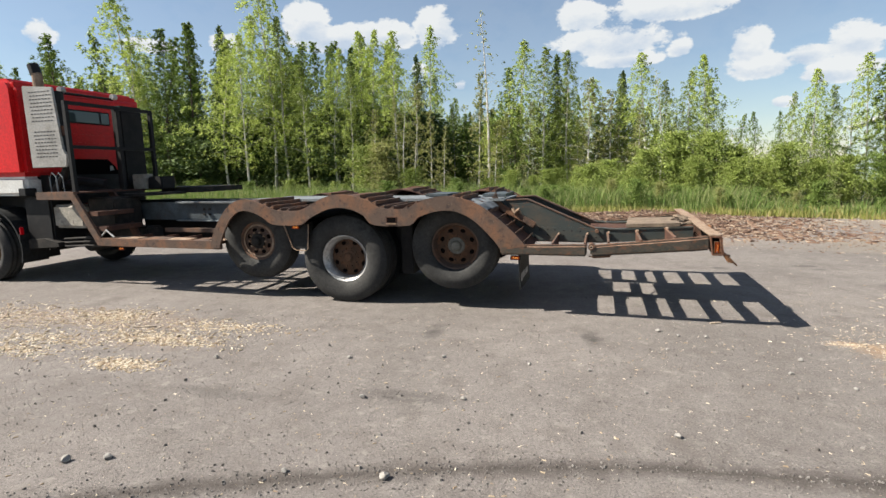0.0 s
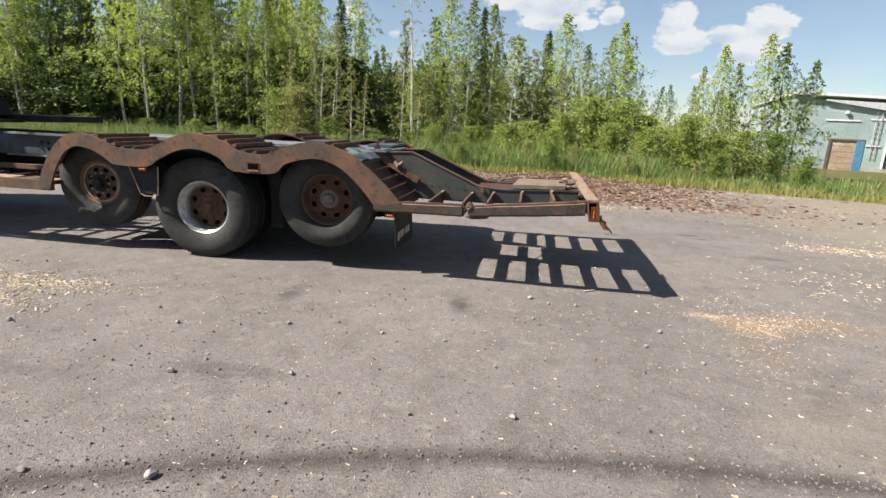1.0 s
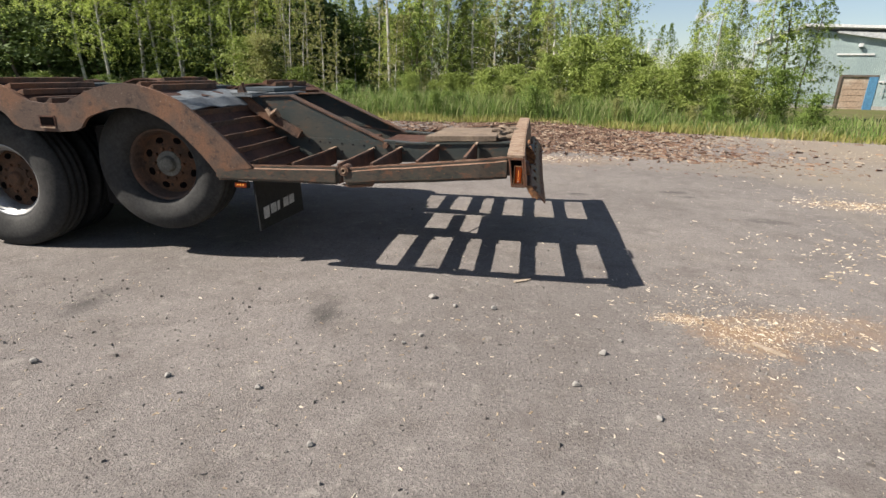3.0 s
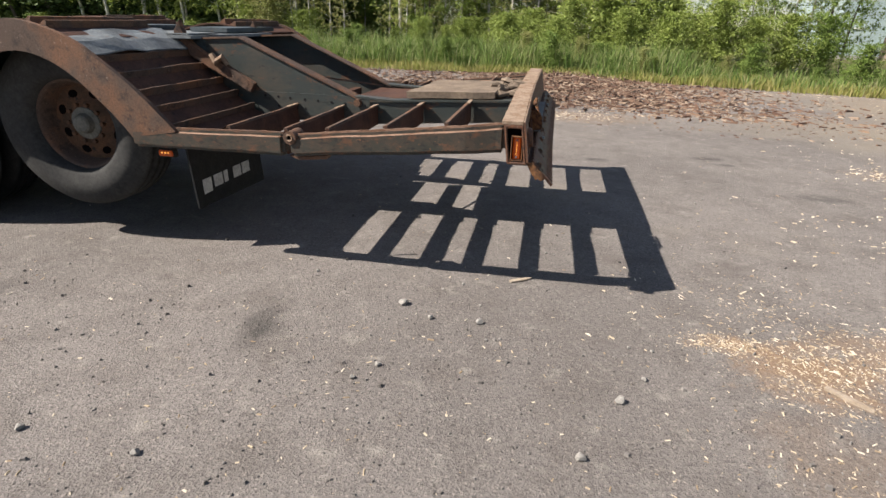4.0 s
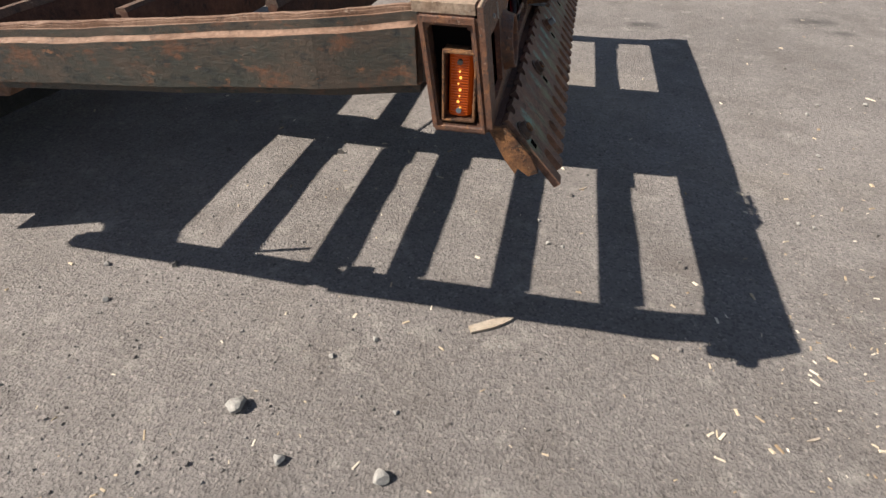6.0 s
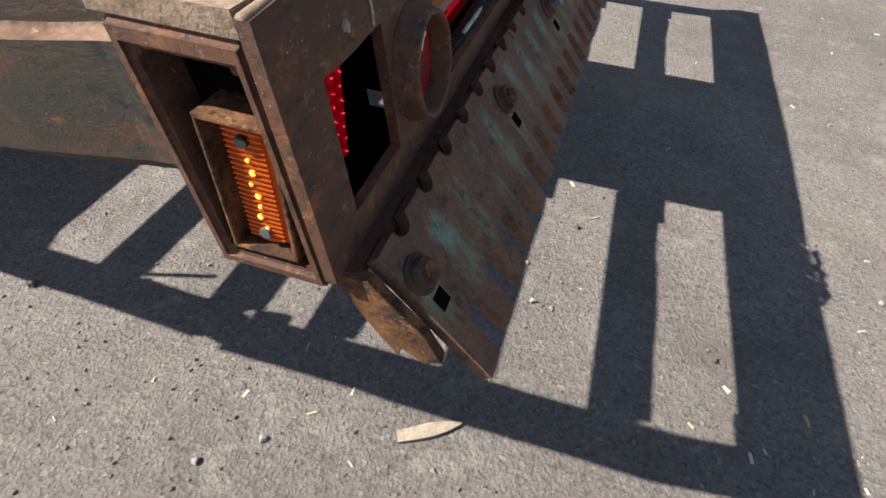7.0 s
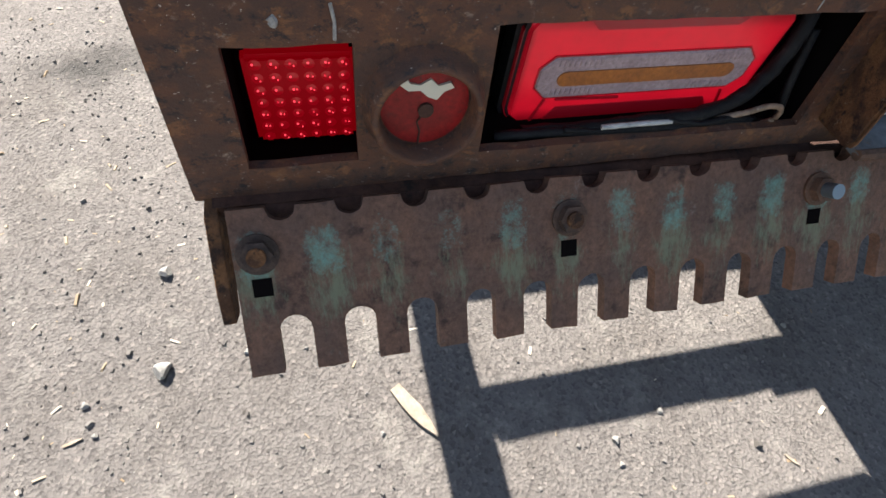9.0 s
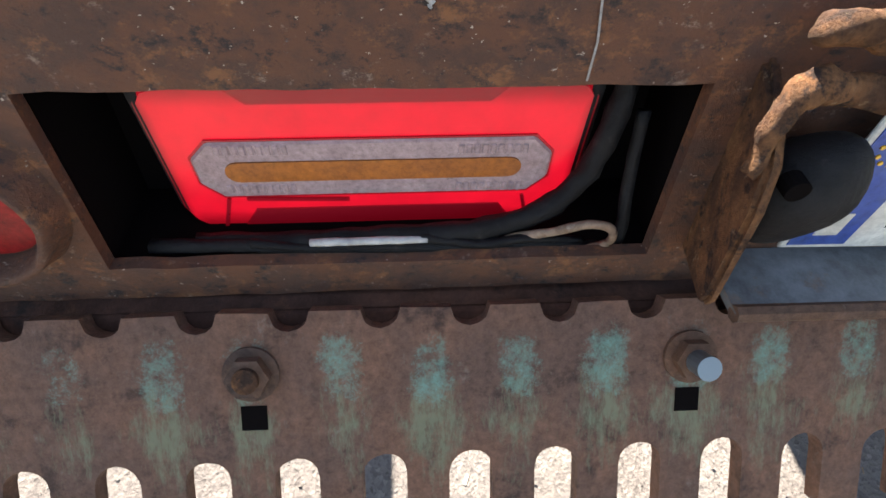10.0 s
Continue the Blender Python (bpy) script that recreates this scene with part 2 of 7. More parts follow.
WHITE = surface("white_paint", (0.54, 0.54, 0.525), (0.465, 0.458, 0.435), 2.0, (0.4, 0.65), 0.45, 0.0, 0.0, 40)
SHIELD = surface("grey_white_heat_shield", (0.30, 0.29, 0.275), (0.22, 0.21, 0.195), 3.0, (0.4, 0.65), 0.5, 0.2, 0.2, 40, (0.12, 0.105, 0.095), (0.60, 0.70), 8)
ALU = surface("scuffed_silver_rim", (0.40, 0.40, 0.395), (0.27, 0.26, 0.25), 8.0, (0.4, 0.65), 0.42, 0.6, 0.2, 60, (0.15, 0.14, 0.13), (0.58, 0.70), 12)
CHROME = plain("dull_bolt_steel", (0.20, 0.235, 0.26), 0.45, 0.8)
ORANGE = plain("orange_lens", (0.30, 0.055, 0.007), 0.18, 0.0, (1.0, 0.13, 0.01), 0.03)
ORANGE_LIT = plain("orange_lit_diode", (1.0, 0.5, 0.1), 0.25, 0.0, (1.0, 0.36, 0.04), 0.32)
RED_LENS = plain("red_lens", (0.10, 0.001, 0.004), 0.4, 0.0, (1.0, 0.0, 0.012), 0.038)
RED_LENS.node_tree.nodes["Principled BSDF"].inputs["Specular IOR Level"].default_value = 0.12
RED_CELL = plain("red_cell_lens", (0.14, 0.002, 0.006), 0.3, 0.0, (1.0, 0.0, 0.015), 0.05)
RED_DOT = plain("red_lit_diode", (0.8, 0.03, 0.04), 0.3, 0.0, (1.0, 0.06, 0.09), 0.32)
RED_DIM = plain("red_dim_diode", (0.5, 0.02, 0.03), 0.15, 0.0, (1.0, 0.02, 0.05), 0.16)
RED_GLOW = plain("red_glowing_tube", (0.12, 0.004, 0.008), 0.3, 0.0, (1.0, 0.007, 0.030), 0.20)


def glow_falloff(m, strength):
    """The diffuser glows less towards its rim and under dirt."""
    n, l = m.node_tree.nodes, m.node_tree.links
    tc = n.new("ShaderNodeTexCoord")
    sep = n.new("ShaderNodeSeparateXYZ"); l.new(tc.outputs["Object"], sep.inputs[0])

    def mt(op, a, b=0.0):
        k = n.new("ShaderNodeMath"); k.operation = op
        for i, q in enumerate((a, b)):
            if isinstance(q, (int, float)):
                k.inputs[i].default_value = q
            else:
                l.new(q, k.inputs[i])
        return k.outputs[0]

    dy = mt("DIVIDE", mt("ABSOLUTE", mt("ADD", sep.outputs[1], 0.908)), 0.141)
    dz = mt("DIVIDE", mt("ABSOLUTE", mt("SUBTRACT", sep.outputs[2], 0.865)), 0.066)
    rim = mt("MAXIMUM", mt("MULTIPLY", mt("SUBTRACT", 1.0, dy), 4.5), 0.0)
    rim = mt("MINIMUM", rim, mt("SUBTRACT", 1.04, dz))
    rim = mt("MINIMUM", mt("MULTIPLY", mt("MAXIMUM", rim, 0.0), 2.6), 1.0)
    rim = mt("ADD", mt("MULTIPLY", mt("MULTIPLY", rim, rim), 0.92), 0.08)
    dirt = noise_node(n, l, tc.outputs["Object"], 60.0, 6, 0.7).outputs[0]
    dirt = mt("MINIMUM", mt("ADD", mt("MULTIPLY", dirt, 0.9), 0.5), 1.05)
    l.new(mt("MULTIPLY", mt("MULTIPLY", rim, dirt), strength), m.node_tree.nodes["Principled BSDF"].inputs["Emission Strength"])


glow_falloff(RED_GLOW, 0.12)
RED_DEEP = plain("dark_red_lens", (0.22, 0.01, 0.016), 0.2, 0.0, (1.0, 0.0, 0.03), 0.012)
RED_REFL = surface("faded_red_reflector", (0.27, 0.012, 0.012), (0.18, 0.010, 0.010), 30.0, (0.4, 0.6), 0.4, 0.0, 0.1, 200, (0.05, 0.022, 0.02), (0.56, 0.68), 35)
RED_REFL.node_tree.nodes["Principled BSDF"].inputs["Specular IOR Level"].default_value = 0.25
CLEAR = surface("clear_grey_lens", (0.37, 0.275, 0.285), (0.30, 0.215, 0.225), 40.0, (0.4, 0.65), 0.3, 0.0, 0.1, 220, (0.22, 0.16, 0.15), (0.62, 0.70), 60)
AMBER = surface("amber_lens", (0.36, 0.115, 0.018), (0.28, 0.09, 0.02), 30.0, (0.4, 0.65), 0.3, 0.0, 0.1, 200)
CREAM = plain("bare_cream_plastic", (0.62, 0.58, 0.46), 0.6)
GLASS_DARK = plain("dark_cab_glass", (0.03, 0.05, 0.05), 0.06)
PLATE = surface("dirty_white_plate", (0.62, 0.62, 0.58), (0.5, 0.49, 0.44), 30.0, (0.4, 0.65), 0.4, 0.0, 0.1, 120)
BLUE = surface("blue_plate_band", (0.03, 0.07, 0.33), (0.05, 0.09, 0.28), 40.0, (0.4, 0.65), 0.4, 0.0, 0.1, 120)
# black without gloss: the shade inside holes and recesses, given as a colour
HOLE_SHADE = plain("painted_hole_shade", (0.006, 0.005, 0.005), 1.0)
HOLE_SHADE.node_tree.nodes["Principled BSDF"].inputs["Specular IOR Level"].default_value = 0.0
CHARS = plain("dark_plate_paint", (0.03, 0.03, 0.035), 0.5)
YELLOW = plain("yellow_star_paint", (0.75, 0.45, 0.05), 0.5)
WELD_PALE = surface("pale_weld_spatter", (0.40, 0.385, 0.36), (0.25, 0.225, 0.20), 60.0, (0.4, 0.65), 0.6, 0.0, 0.4, 200)
PRINT = surface("worn_pale_print", (0.48, 0.48, 0.465), (0.36, 0.36, 0.345), 12.0, (0.4, 0.65), 0.7, 0.0, 0.0, 60)
WOOD_OLD = surface("weathered_grey_wood", (0.195, 0.15, 0.111), (0.13, 0.101, 0.078), 7.0, (0.4, 0.65), 0.85, 0.0, 0.5, 60, (0.078, 0.058, 0.046), (0.58, 0.68), 25)
WOOD_NEW = surface("fresh_split_wood", (0.34, 0.285, 0.225), (0.24, 0.19, 0.14), 30.0, (0.4, 0.65), 0.8, 0.0, 0.4, 120)
STONE = surface("light_grey_stone", (0.28, 0.266, 0.245), (0.196, 0.185, 0.171), 25.0, (0.4, 0.65), 0.85, 0.0, 0.5, 90)


def island_mat(name, colors, rough=0.85, thin=0.0, noise_scale=0.0):
    """Loose small pieces, each with its own shade out of a range."""
    m = bpy.data.materials.new(name)
    m.use_nodes = True
    n, l = m.node_tree.nodes, m.node_tree.links
    p = n["Principled BSDF"]
    g = n.new("ShaderNodeNewGeometry")
    r = ramp(n, [(i / (len(colors) - 1), c) for i, c in enumerate(colors)])
    l.new(g.outputs["Random Per Island"], r.inputs[0])
    l.new(r.outputs[0], p.inputs["Base Color"])
    p.inputs["Roughness"].default_value = rough
    if thin:
        out = n["Material Output"]
        tr = n.new("ShaderNodeBsdfTranslucent")
        l.new(r.outputs[0], tr.inputs[0])
        mx = n.new("ShaderNodeMixShader")
        mx.inputs[0].default_value = thin
        l.new(p.outputs[0], mx.inputs[1]); l.new(tr.outputs[0], mx.inputs[2])
        l.new(mx.outputs[0], out.inputs[0])
        p.inputs["Specular IOR Level"].default_value = 0.25
    return m


LEAF_BIRCH = island_mat("birch_leaves", [(0.24, 0.31, 0.055), (0.36, 0.44, 0.10), (0.50, 0.56, 0.18)], 0.6, 0.34)
LEAF_DARK = island_mat("dark_leaves", [(0.085, 0.130, 0.026), (0.135, 0.195, 0.040), (0.20, 0.27, 0.065)], 0.6, 0.24)
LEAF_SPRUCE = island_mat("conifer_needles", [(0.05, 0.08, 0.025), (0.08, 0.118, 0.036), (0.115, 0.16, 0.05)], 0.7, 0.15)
LEAF_BUSH = island_mat("willow_leaves", [(0.13, 0.18, 0.034), (0.21, 0.265, 0.056), (0.32, 0.37, 0.11)], 0.6, 0.24)
LEAF_OLIVE = island_mat("olive_twigs_and_leaves", [(0.21, 0.23, 0.07), (0.27, 0.29, 0.095), (0.31, 0.28, 0.13)], 0.7, 0.3)
GRASS = island_mat("tall_grass", [(0.075, 0.135, 0.03), (0.13, 0.20, 0.046), (0.20, 0.255, 0.075), (0.30, 0.29, 0.15)], 0.6, 0.35)
GRASS_DRY = island_mat("yellowing_grass", [(0.17, 0.2, 0.045), (0.25, 0.25, 0.07), (0.33, 0.28, 0.12)], 0.7, 0.35)
CHIPS = island_mat("wood_chips", [(0.20, 0.14, 0.085), (0.32, 0.25, 0.165), (0.42, 0.35, 0.255), (0.54, 0.48, 0.39)], 0.85)
BARK_BITS = island_mat("bark_and_sticks", [(0.06,0.030,0.020),(0.105,0.058,0.038),(0.15,0.092,0.06),(0.30,0.235,0.175)], 0.9)
PEBBLES = island_mat("pebbles", [(0.075, 0.066, 0.060), (0.11, 0.099, 0.09), (0.145, 0.132, 0.122), (0.20, 0.185, 0.17)])


def birch_bark():
    m = surface("birch_bark", (0.496, 0.48, 0.44), (0.36, 0.336, 0.296), 3.0, (0.4, 0.65), 0.8, 0.0, 0.2, 30, (0.04, 0.036, 0.032), (0.60, 0.64), 5)
    return m


BARK_BIRCH = birch_bark()
BARK_DARK = surface("grey_brown_bark", (0.098, 0.079, 0.064), (0.15, 0.124, 0.101), 4.0, (0.4, 0.65), 0.9, 0.0, 0.4, 40)
SHED_WALL = surface("pale_teal_sheet_metal", (0.315, 0.385, 0.38), (0.265, 0.335, 0.335), 0.6, (0.4, 0.65), 0.5, 0.0, 0.1, 20)
SHED_ROOF = surface("pale_grey_roof_sheet", (0.45, 0.458, 0.465), (0.375, 0.383, 0.39), 0.6, (0.4, 0.65), 0.5, 0.0, 0.0, 10)
SHED_TRIM = surface("white_trim", (0.637, 0.637, 0.629), (0.552, 0.552, 0.544), 1.0, (0.4, 0.65), 0.5, 0.0, 0.0, 10)
SHED_DARK = surface("dark_grey_cladding", (0.075, 0.08, 0.085), (0.1, 0.1, 0.105), 1.0, (0.4, 0.65), 0.6, 0.0, 0.0, 10)
SHED_DOOR = surface("beige_door_sheet", (0.44, 0.376, 0.304), (0.32, 0.24, 0.176), 0.5, (0.45, 0.6), 0.6, 0.0, 0.0, 10)
SHED_BLUE = surface("blue_door_frame_paint", (0.075, 0.203, 0.33), (0.06, 0.165, 0.285), 1.0, (0.4, 0.65), 0.5, 0.0, 0.0, 10)
CONCRETE = surface("pale_concrete", (0.35, 0.336, 0.308), (0.28, 0.266, 0.245), 1.0, (0.4, 0.65), 0.85, 0.0, 0.2, 15)


def ground_material():
    m = bpy.data.materials.new("asphalt_yard_and_grass_verge")
    m.use_nodes = True
    n, l = m.node_tree.nodes, m.node_tree.links
    p = n["Principled BSDF"]
    v = n.new("ShaderNodeTexCoord").outputs["Object"]
    sep = n.new("ShaderNodeSeparateXYZ"); l.new(v, sep.inputs[0])

    def math_node(op, a, b=None, c=None):
        k = n.new("ShaderNodeMath"); k.operation = op
        for i, q in enumerate((a, b, c)):
            if q is None:
                continue
            if isinstance(q, (int, float)):
                k.inputs[i].default_value = q
            else:
                l.new(q, k.inputs[i])
        return k.outputs[0]

    def scaled(noise_out, stops):
        r = ramp(n, stops); l.new(noise_out, r.inputs[0]); return r.outputs[0]

    # asphalt: pale binder, patches, aggregate of light and dark grains
    large = noise_node(n, l, v, 0.55, 5, 0.6).outputs[0]
    mid = noise_node(n, l, v, 3.2, 6, 0.65).outputs[0]
    col = mixer(n, l, scaled(large, [(0.35, (0, 0, 0)), (0.65, (1, 1, 1))]), (0.150, 0.137, 0.131), (0.188, 0.172, 0.164))
    col = mixer(n, l, scaled(mid, [(0.46, (0, 0, 0)), (0.68, (0.65, 0.65, 0.65))]), col, (0.120, 0.107, 0.099))
    vor = n.new("ShaderNodeTexVoronoi"); vor.inputs["Scale"].default_value = 120.0; l.new(v, vor.inputs["Vector"])
    grain = n.new("ShaderNodeSeparateColor"); l.new(vor.outputs["Color"], grain.inputs[0])
    gcol = scaled(grain.outputs[0], [(0.0, (0.58, 0.57, 0.56)), (0.35, (0.90, 0.89, 0.87)), (0.92, (1.04, 1.02, 1.0)), (0.98, (1.38, 1.34, 1.28))])
    mul = n.new("ShaderNodeMix"); mul.data_type, mul.blend_type = "RGBA", "MULTIPLY"; mul.inputs[0].default_value = 0.85
    l.new(col, mul.inputs[6]); l.new(gcol, mul.inputs[7])
    col = mul.outputs[2]
    # pits, tar stains and pale dusty smears
    pit = noise_node(n, l, v, 38.0, 5, 0.7).outputs[0]
    col = mixer(n, l, scaled(pit, [(0.62, (0, 0, 0)), (0.67, (0.75, 0.75, 0.75))]), col, (0.058, 0.051, 0.046))
    dust = noise_node(n, l, v, 7.0, 8, 0.7).outputs[0]
    col = mixer(n, l, scaled(dust, [(0.56, (0, 0, 0)), (0.72, (0.8, 0.8, 0.8))]), col, (0.255, 0.235, 0.212))
    tar = noise_node(n, l, v, 1.3, 7, 0.7).outputs[0]
    col = mixer(n, l, scaled(tar, [(0.58, (0, 0, 0)), (0.68, (0.65, 0.65, 0.65))]), col, (0.104, 0.090, 0.082))
    # sawdust trodden into the surface
    for cx, cy, rx, ry, k in ((5.62, 6.32, 0.38, 0.30, 0.75), (5.30, 6.50, 0.22, 0.10, 0.55), (5.45, 5.75, 0.3, 0.35, 0.2), (6.2, 6.5, 0.7, 0.3, 0.5), (-2.4, 5.8, 1.5, 0.45, 0.28), (-1.5, 5.2, 1.0, 0.3, 0.18), (-3.9, 5.6, 1.0, 0.5, 0.25), (8.6, 10.2, 0.9, 0.35, 0.4), (11.8, 16.0, 1.6, 3.0, 0.35), (5.2, 13.2, 1.2, 0.7, 0.35)):
        ex = math_node("DIVIDE", math_node("SUBTRACT", sep.outputs[0], cx), rx)
        ey = math_node("DIVIDE", math_node("SUBTRACT", sep.outputs[1], cy), ry)
        d = math_node("ADD", math_node("MULTIPLY", ex, ex), math_node("MULTIPLY", ey, ey))
        d = math_node("ADD", d, math_node("MULTIPLY", math_node("SUBTRACT", dust, 0.5), 4.0))
        d = math_node("MULTIPLY", math_node("MINIMUM", math_node("MAXIMUM", math_node("SUBTRACT", 1.0, d), 0.0), 1.0), k)
        col = mixer(n, l, d, col, (0.215, 0.143, 0.092))
    # tyre track: a dark curved band with a broken edge
    wob = noise_node(n, l, v, 2.2, 6, 0.7).outputs[0]
    dx = math_node("SUBTRACT", sep.outputs[0], 5.0)
    bow = math_node("MULTIPLY", math_node("MULTIPLY", dx, dx), -0.053)
    line = math_node("SUBTRACT", math_node("SUBTRACT", sep.outputs[1], 4.12), bow)
    line = math_node("ADD", line, math_node("MULTIPLY", math_node("SUBTRACT", wob, 0.5), 0.22))
    band = math_node("SUBTRACT", 1.0, math_node("DIVIDE", math_node("ABSOLUTE", line), 0.19))
    band = math_node("MULTIPLY", math_node("MAXIMUM", math_node("SUBTRACT", band, math_node("MULTIPLY", dust, 0.70)), 0.0), 1.25)
    col = mixer(n, l, band, col, (0.045, 0.038, 0.034))
    # short skid smears and oil spots
    for cx, cy, rx, ry, k in ((3.03, 6.21, 0.12, 0.22, 0.6), (1.43, 6.10, 0.13, 0.28, 0.55), (1.7, 4.55, 0.5, 0.12, 0.35), (0.2, 4.3, 0.6, 0.10, 0.3), (5.09, 10.22, 0.16, 0.10, 0.6), (6.41, 10.59, 0.22, 0.12, 0.6), (6.52, 10.33, 0.14, 0.08, 0.55), (7.0, 9.2, 0.25, 0.15, 0.5), (9.5, 12.5, 0.4, 0.2, 0.4)):
        ex = math_node("DIVIDE", math_node("SUBTRACT", sep.outputs[0], cx), rx)
        ey = math_node("DIVIDE", math_node("SUBTRACT", sep.outputs[1], cy), ry)
        d = math_node("ADD", math_node("MULTIPLY", ex, ex), math_node("MULTIPLY", ey, ey))
        d = math_node("ADD", d, math_node("MULTIPLY", math_node("SUBTRACT", dust, 0.5), 3.0))
        d = math_node("MULTIPLY", math_node("MAXIMUM", math_node("SUBTRACT", 1.0, d), 0.0), k)
        col = mixer(n, l, d, col, (0.042, 0.040, 0.038))
    # sandy dust towards the verge on the right
    sand = noise_node(n, l, v, 0.35, 5, 0.6).outputs[0]
    sd = math_node("MULTIPLY", math_node("SUBTRACT", sep.outputs[0], 6.5), 0.10)
    sd = math_node("ADD", sd, math_node("MULTIPLY", math_node("SUBTRACT", sand, 0.5), 2.4))
    sd = math_node("MINIMUM", math_node("MAXIMUM", sd, 0.0), 0.75)
    col = mixer(n, l, sd, col, (0.215, 0.185, 0.145))
    # verge
    edge = noise_node(n, l, v, 0.45, 6, 0.65).outputs[0]
    e = math_node("SUBTRACT", sep.outputs[1], 20.9)
    e = math_node("ADD", e, math_node("MULTIPLY", math_node("MAXIMUM", math_node("SUBTRACT", sep.outputs[0], 4.0), 0.0), 0.30))
    e = math_node("ADD", e, math_node("MULTIPLY", math_node("MINIMUM", math_node("ADD", sep.outputs[0], 2.0), 0.0), 0.22))
    e = math_node("ADD", e, math_node("MULTIPLY", math_node("SUBTRACT", edge, 0.5), 2.0))
    e = math_node("MINIMUM", math_node("MAXIMUM", math_node("MULTIPLY", e, 1.6), 0.0), 1.0)
    soil = mixer(n, l, scaled(edge, [(0.4, (0, 0, 0)), (0.6, (1, 1, 1))]), (0.07, 0.085, 0.025), (0.10, 0.09, 0.04))
    col = mixer(n, l, e, col, soil)
    l.new(col, p.inputs["Base Color"])
    p.inputs["Roughness"].default_value = 0.9
    p.inputs["Specular IOR Level"].default_value = 0.15
    b = n.new("ShaderNodeBump"); b.inputs["Strength"].default_value, b.inputs["Distance"].default_value = 1.0, 0.0082
    fine = noise_node(n, l, v, 48.0, 7, 0.72).outputs[0]
    hgt = math_node("ADD", math_node("MULTIPLY", vor.outputs["Distance"], 0.35), fine)
    l.new(hgt, b.inputs["Height"]); l.new(b.outputs[0], p.inputs["Normal"])
    return m


GROUND = ground_material()


# ---- mesh helpers ----
def box(bm, x0, x1, y0, y1, z0, z1):
    vs = [bm.verts.new((x, y, z)) for x in (x0, x1) for y in (y0, y1) for z in (z0, z1)]
    for f in ((0, 1, 3, 2), (4, 6, 7, 5), (0, 4, 5, 1), (2, 3, 7, 6), (0, 2, 6, 4), (1, 5, 7, 3)):
        bm.faces.new([vs[i] for i in f])
    return vs


def prism(bm, pts, y0, y1):
    """A plate cut to the outline pts in x and z, from y0 to y1."""
    a = [bm.verts.new((x, y0, z)) for x, z in pts]
    b = [bm.verts.new((x, y1, z)) for x, z in pts]
    bm.faces.new(a)
    bm.faces.new(b[::-1])
    k = len(pts)
    for i in range(k):
        j = (i + 1) % k
        bm.faces.new((a[j], a[i], b[i], b[j]))


def strip(bm, top, bottom, y0, y1):
    """A band between two lines of equal length in x and z, y0 to y1."""
    rows = [[bm.verts.new((x, y, z)) for x, z in line] for line in (top, bottom) for y in (y0, y1)]
    t0, t1, b0, b1 = rows
    for i in range(len(top) - 1):
        bm.faces.new((t0[i], b0[i], b0[i + 1], t0[i + 1]))
        bm.faces.new((t1[i], t1[i + 1], b1[i + 1], b1[i]))
        bm.faces.new((t0[i], t0[i + 1], t1[i + 1], t1[i]))
        bm.faces.new((b0[i], b1[i], b1[i + 1], b0[i + 1]))
    for k in (0, -1):
        bm.faces.new((t0[k], t1[k], b1[k], b0[k]))


def beam(bm, p, q, w, h, up=(0, 0, 1)):
    """A bar of section w x h from p to q."""
    p, q = Vector(p), Vector(q)
    d = (q - p).normalized()
    s = d.cross(Vector(up)).normalized() * (w / 2)
    u = s.cross(d).normalized() * (h / 2)
    c = [[bm.verts.new(e + a * s + b * u) for a, b in ((-1, -1), (1, -1), (1, 1), (-1, 1))] for e in (p, q)]
    bm.faces.new(c[0]); bm.faces.new(c[1][::-1])
    for i in range(4):
        j = (i + 1) % 4
        bm.faces.new((c[0][j], c[0][i], c[1][i], c[1][j]))


def tube(bm, pts, r, n=8, cap=True):
    """A round tube along pts; r is one radius or a list."""
    rs = r if isinstance(r, (list, tuple)) else [r] * len(pts)
    pts = [Vector(p) for p in pts]
    rings = []
    for i, p in enumerate(pts):
        d = (pts[min(i + 1, len(pts) - 1)] - pts[max(i - 1, 0)]).normalized()
        s = d.cross(Vector((0, 0, 1)) if abs(d.z) < 0.9 else Vector((1, 0, 0))).normalized()
        u = s.cross(d)
        rings.append([bm.verts.new(p + rs[i] * (math.cos(a) * s + math.sin(a) * u)) for a in (2 * math.pi * k / n for k in range(n))])
    for a, b in zip(rings, rings[1:]):
        for k in range(n):
            bm.faces.new((a[k], a[(k + 1) % n], b[(k + 1) % n], b[k]))
    if cap:
        bm.faces.new(rings[0][::-1]); bm.faces.new(rings[-1])


def lathe(bm, profile, cx, cz, n=48):
    """Turns (y, radius) round the axis through (cx, cz) along y."""
    rings = [[bm.verts.new((cx + r * math.cos(a), y, cz + r * math.sin(a))) for a in (2 * math.pi * k / n for k in range(n))] for y, r in profile]
    for a, b in zip(rings, rings[1:]):
        for k in range(n):
            bm.faces.new((a[k], a[(k + 1) % n], b[(k + 1) % n], b[k]))
    return rings


def disc(bm, cx, y, cz, r, n=24, depth=0.01):
    a = [bm.verts.new((cx + r * math.cos(t), y, cz + r * math.sin(t))) for t in (2 * math.pi * k / n for k in range(n))]
    b = [bm.verts.new((v.co.x, y + depth, v.co.z)) for v in a]
    bm.faces.new(a); bm.faces.new(b[::-1])
    for k in range(n):
        bm.faces.new((a[(k + 1) % n], a[k], b[k], b[(k + 1) % n]))


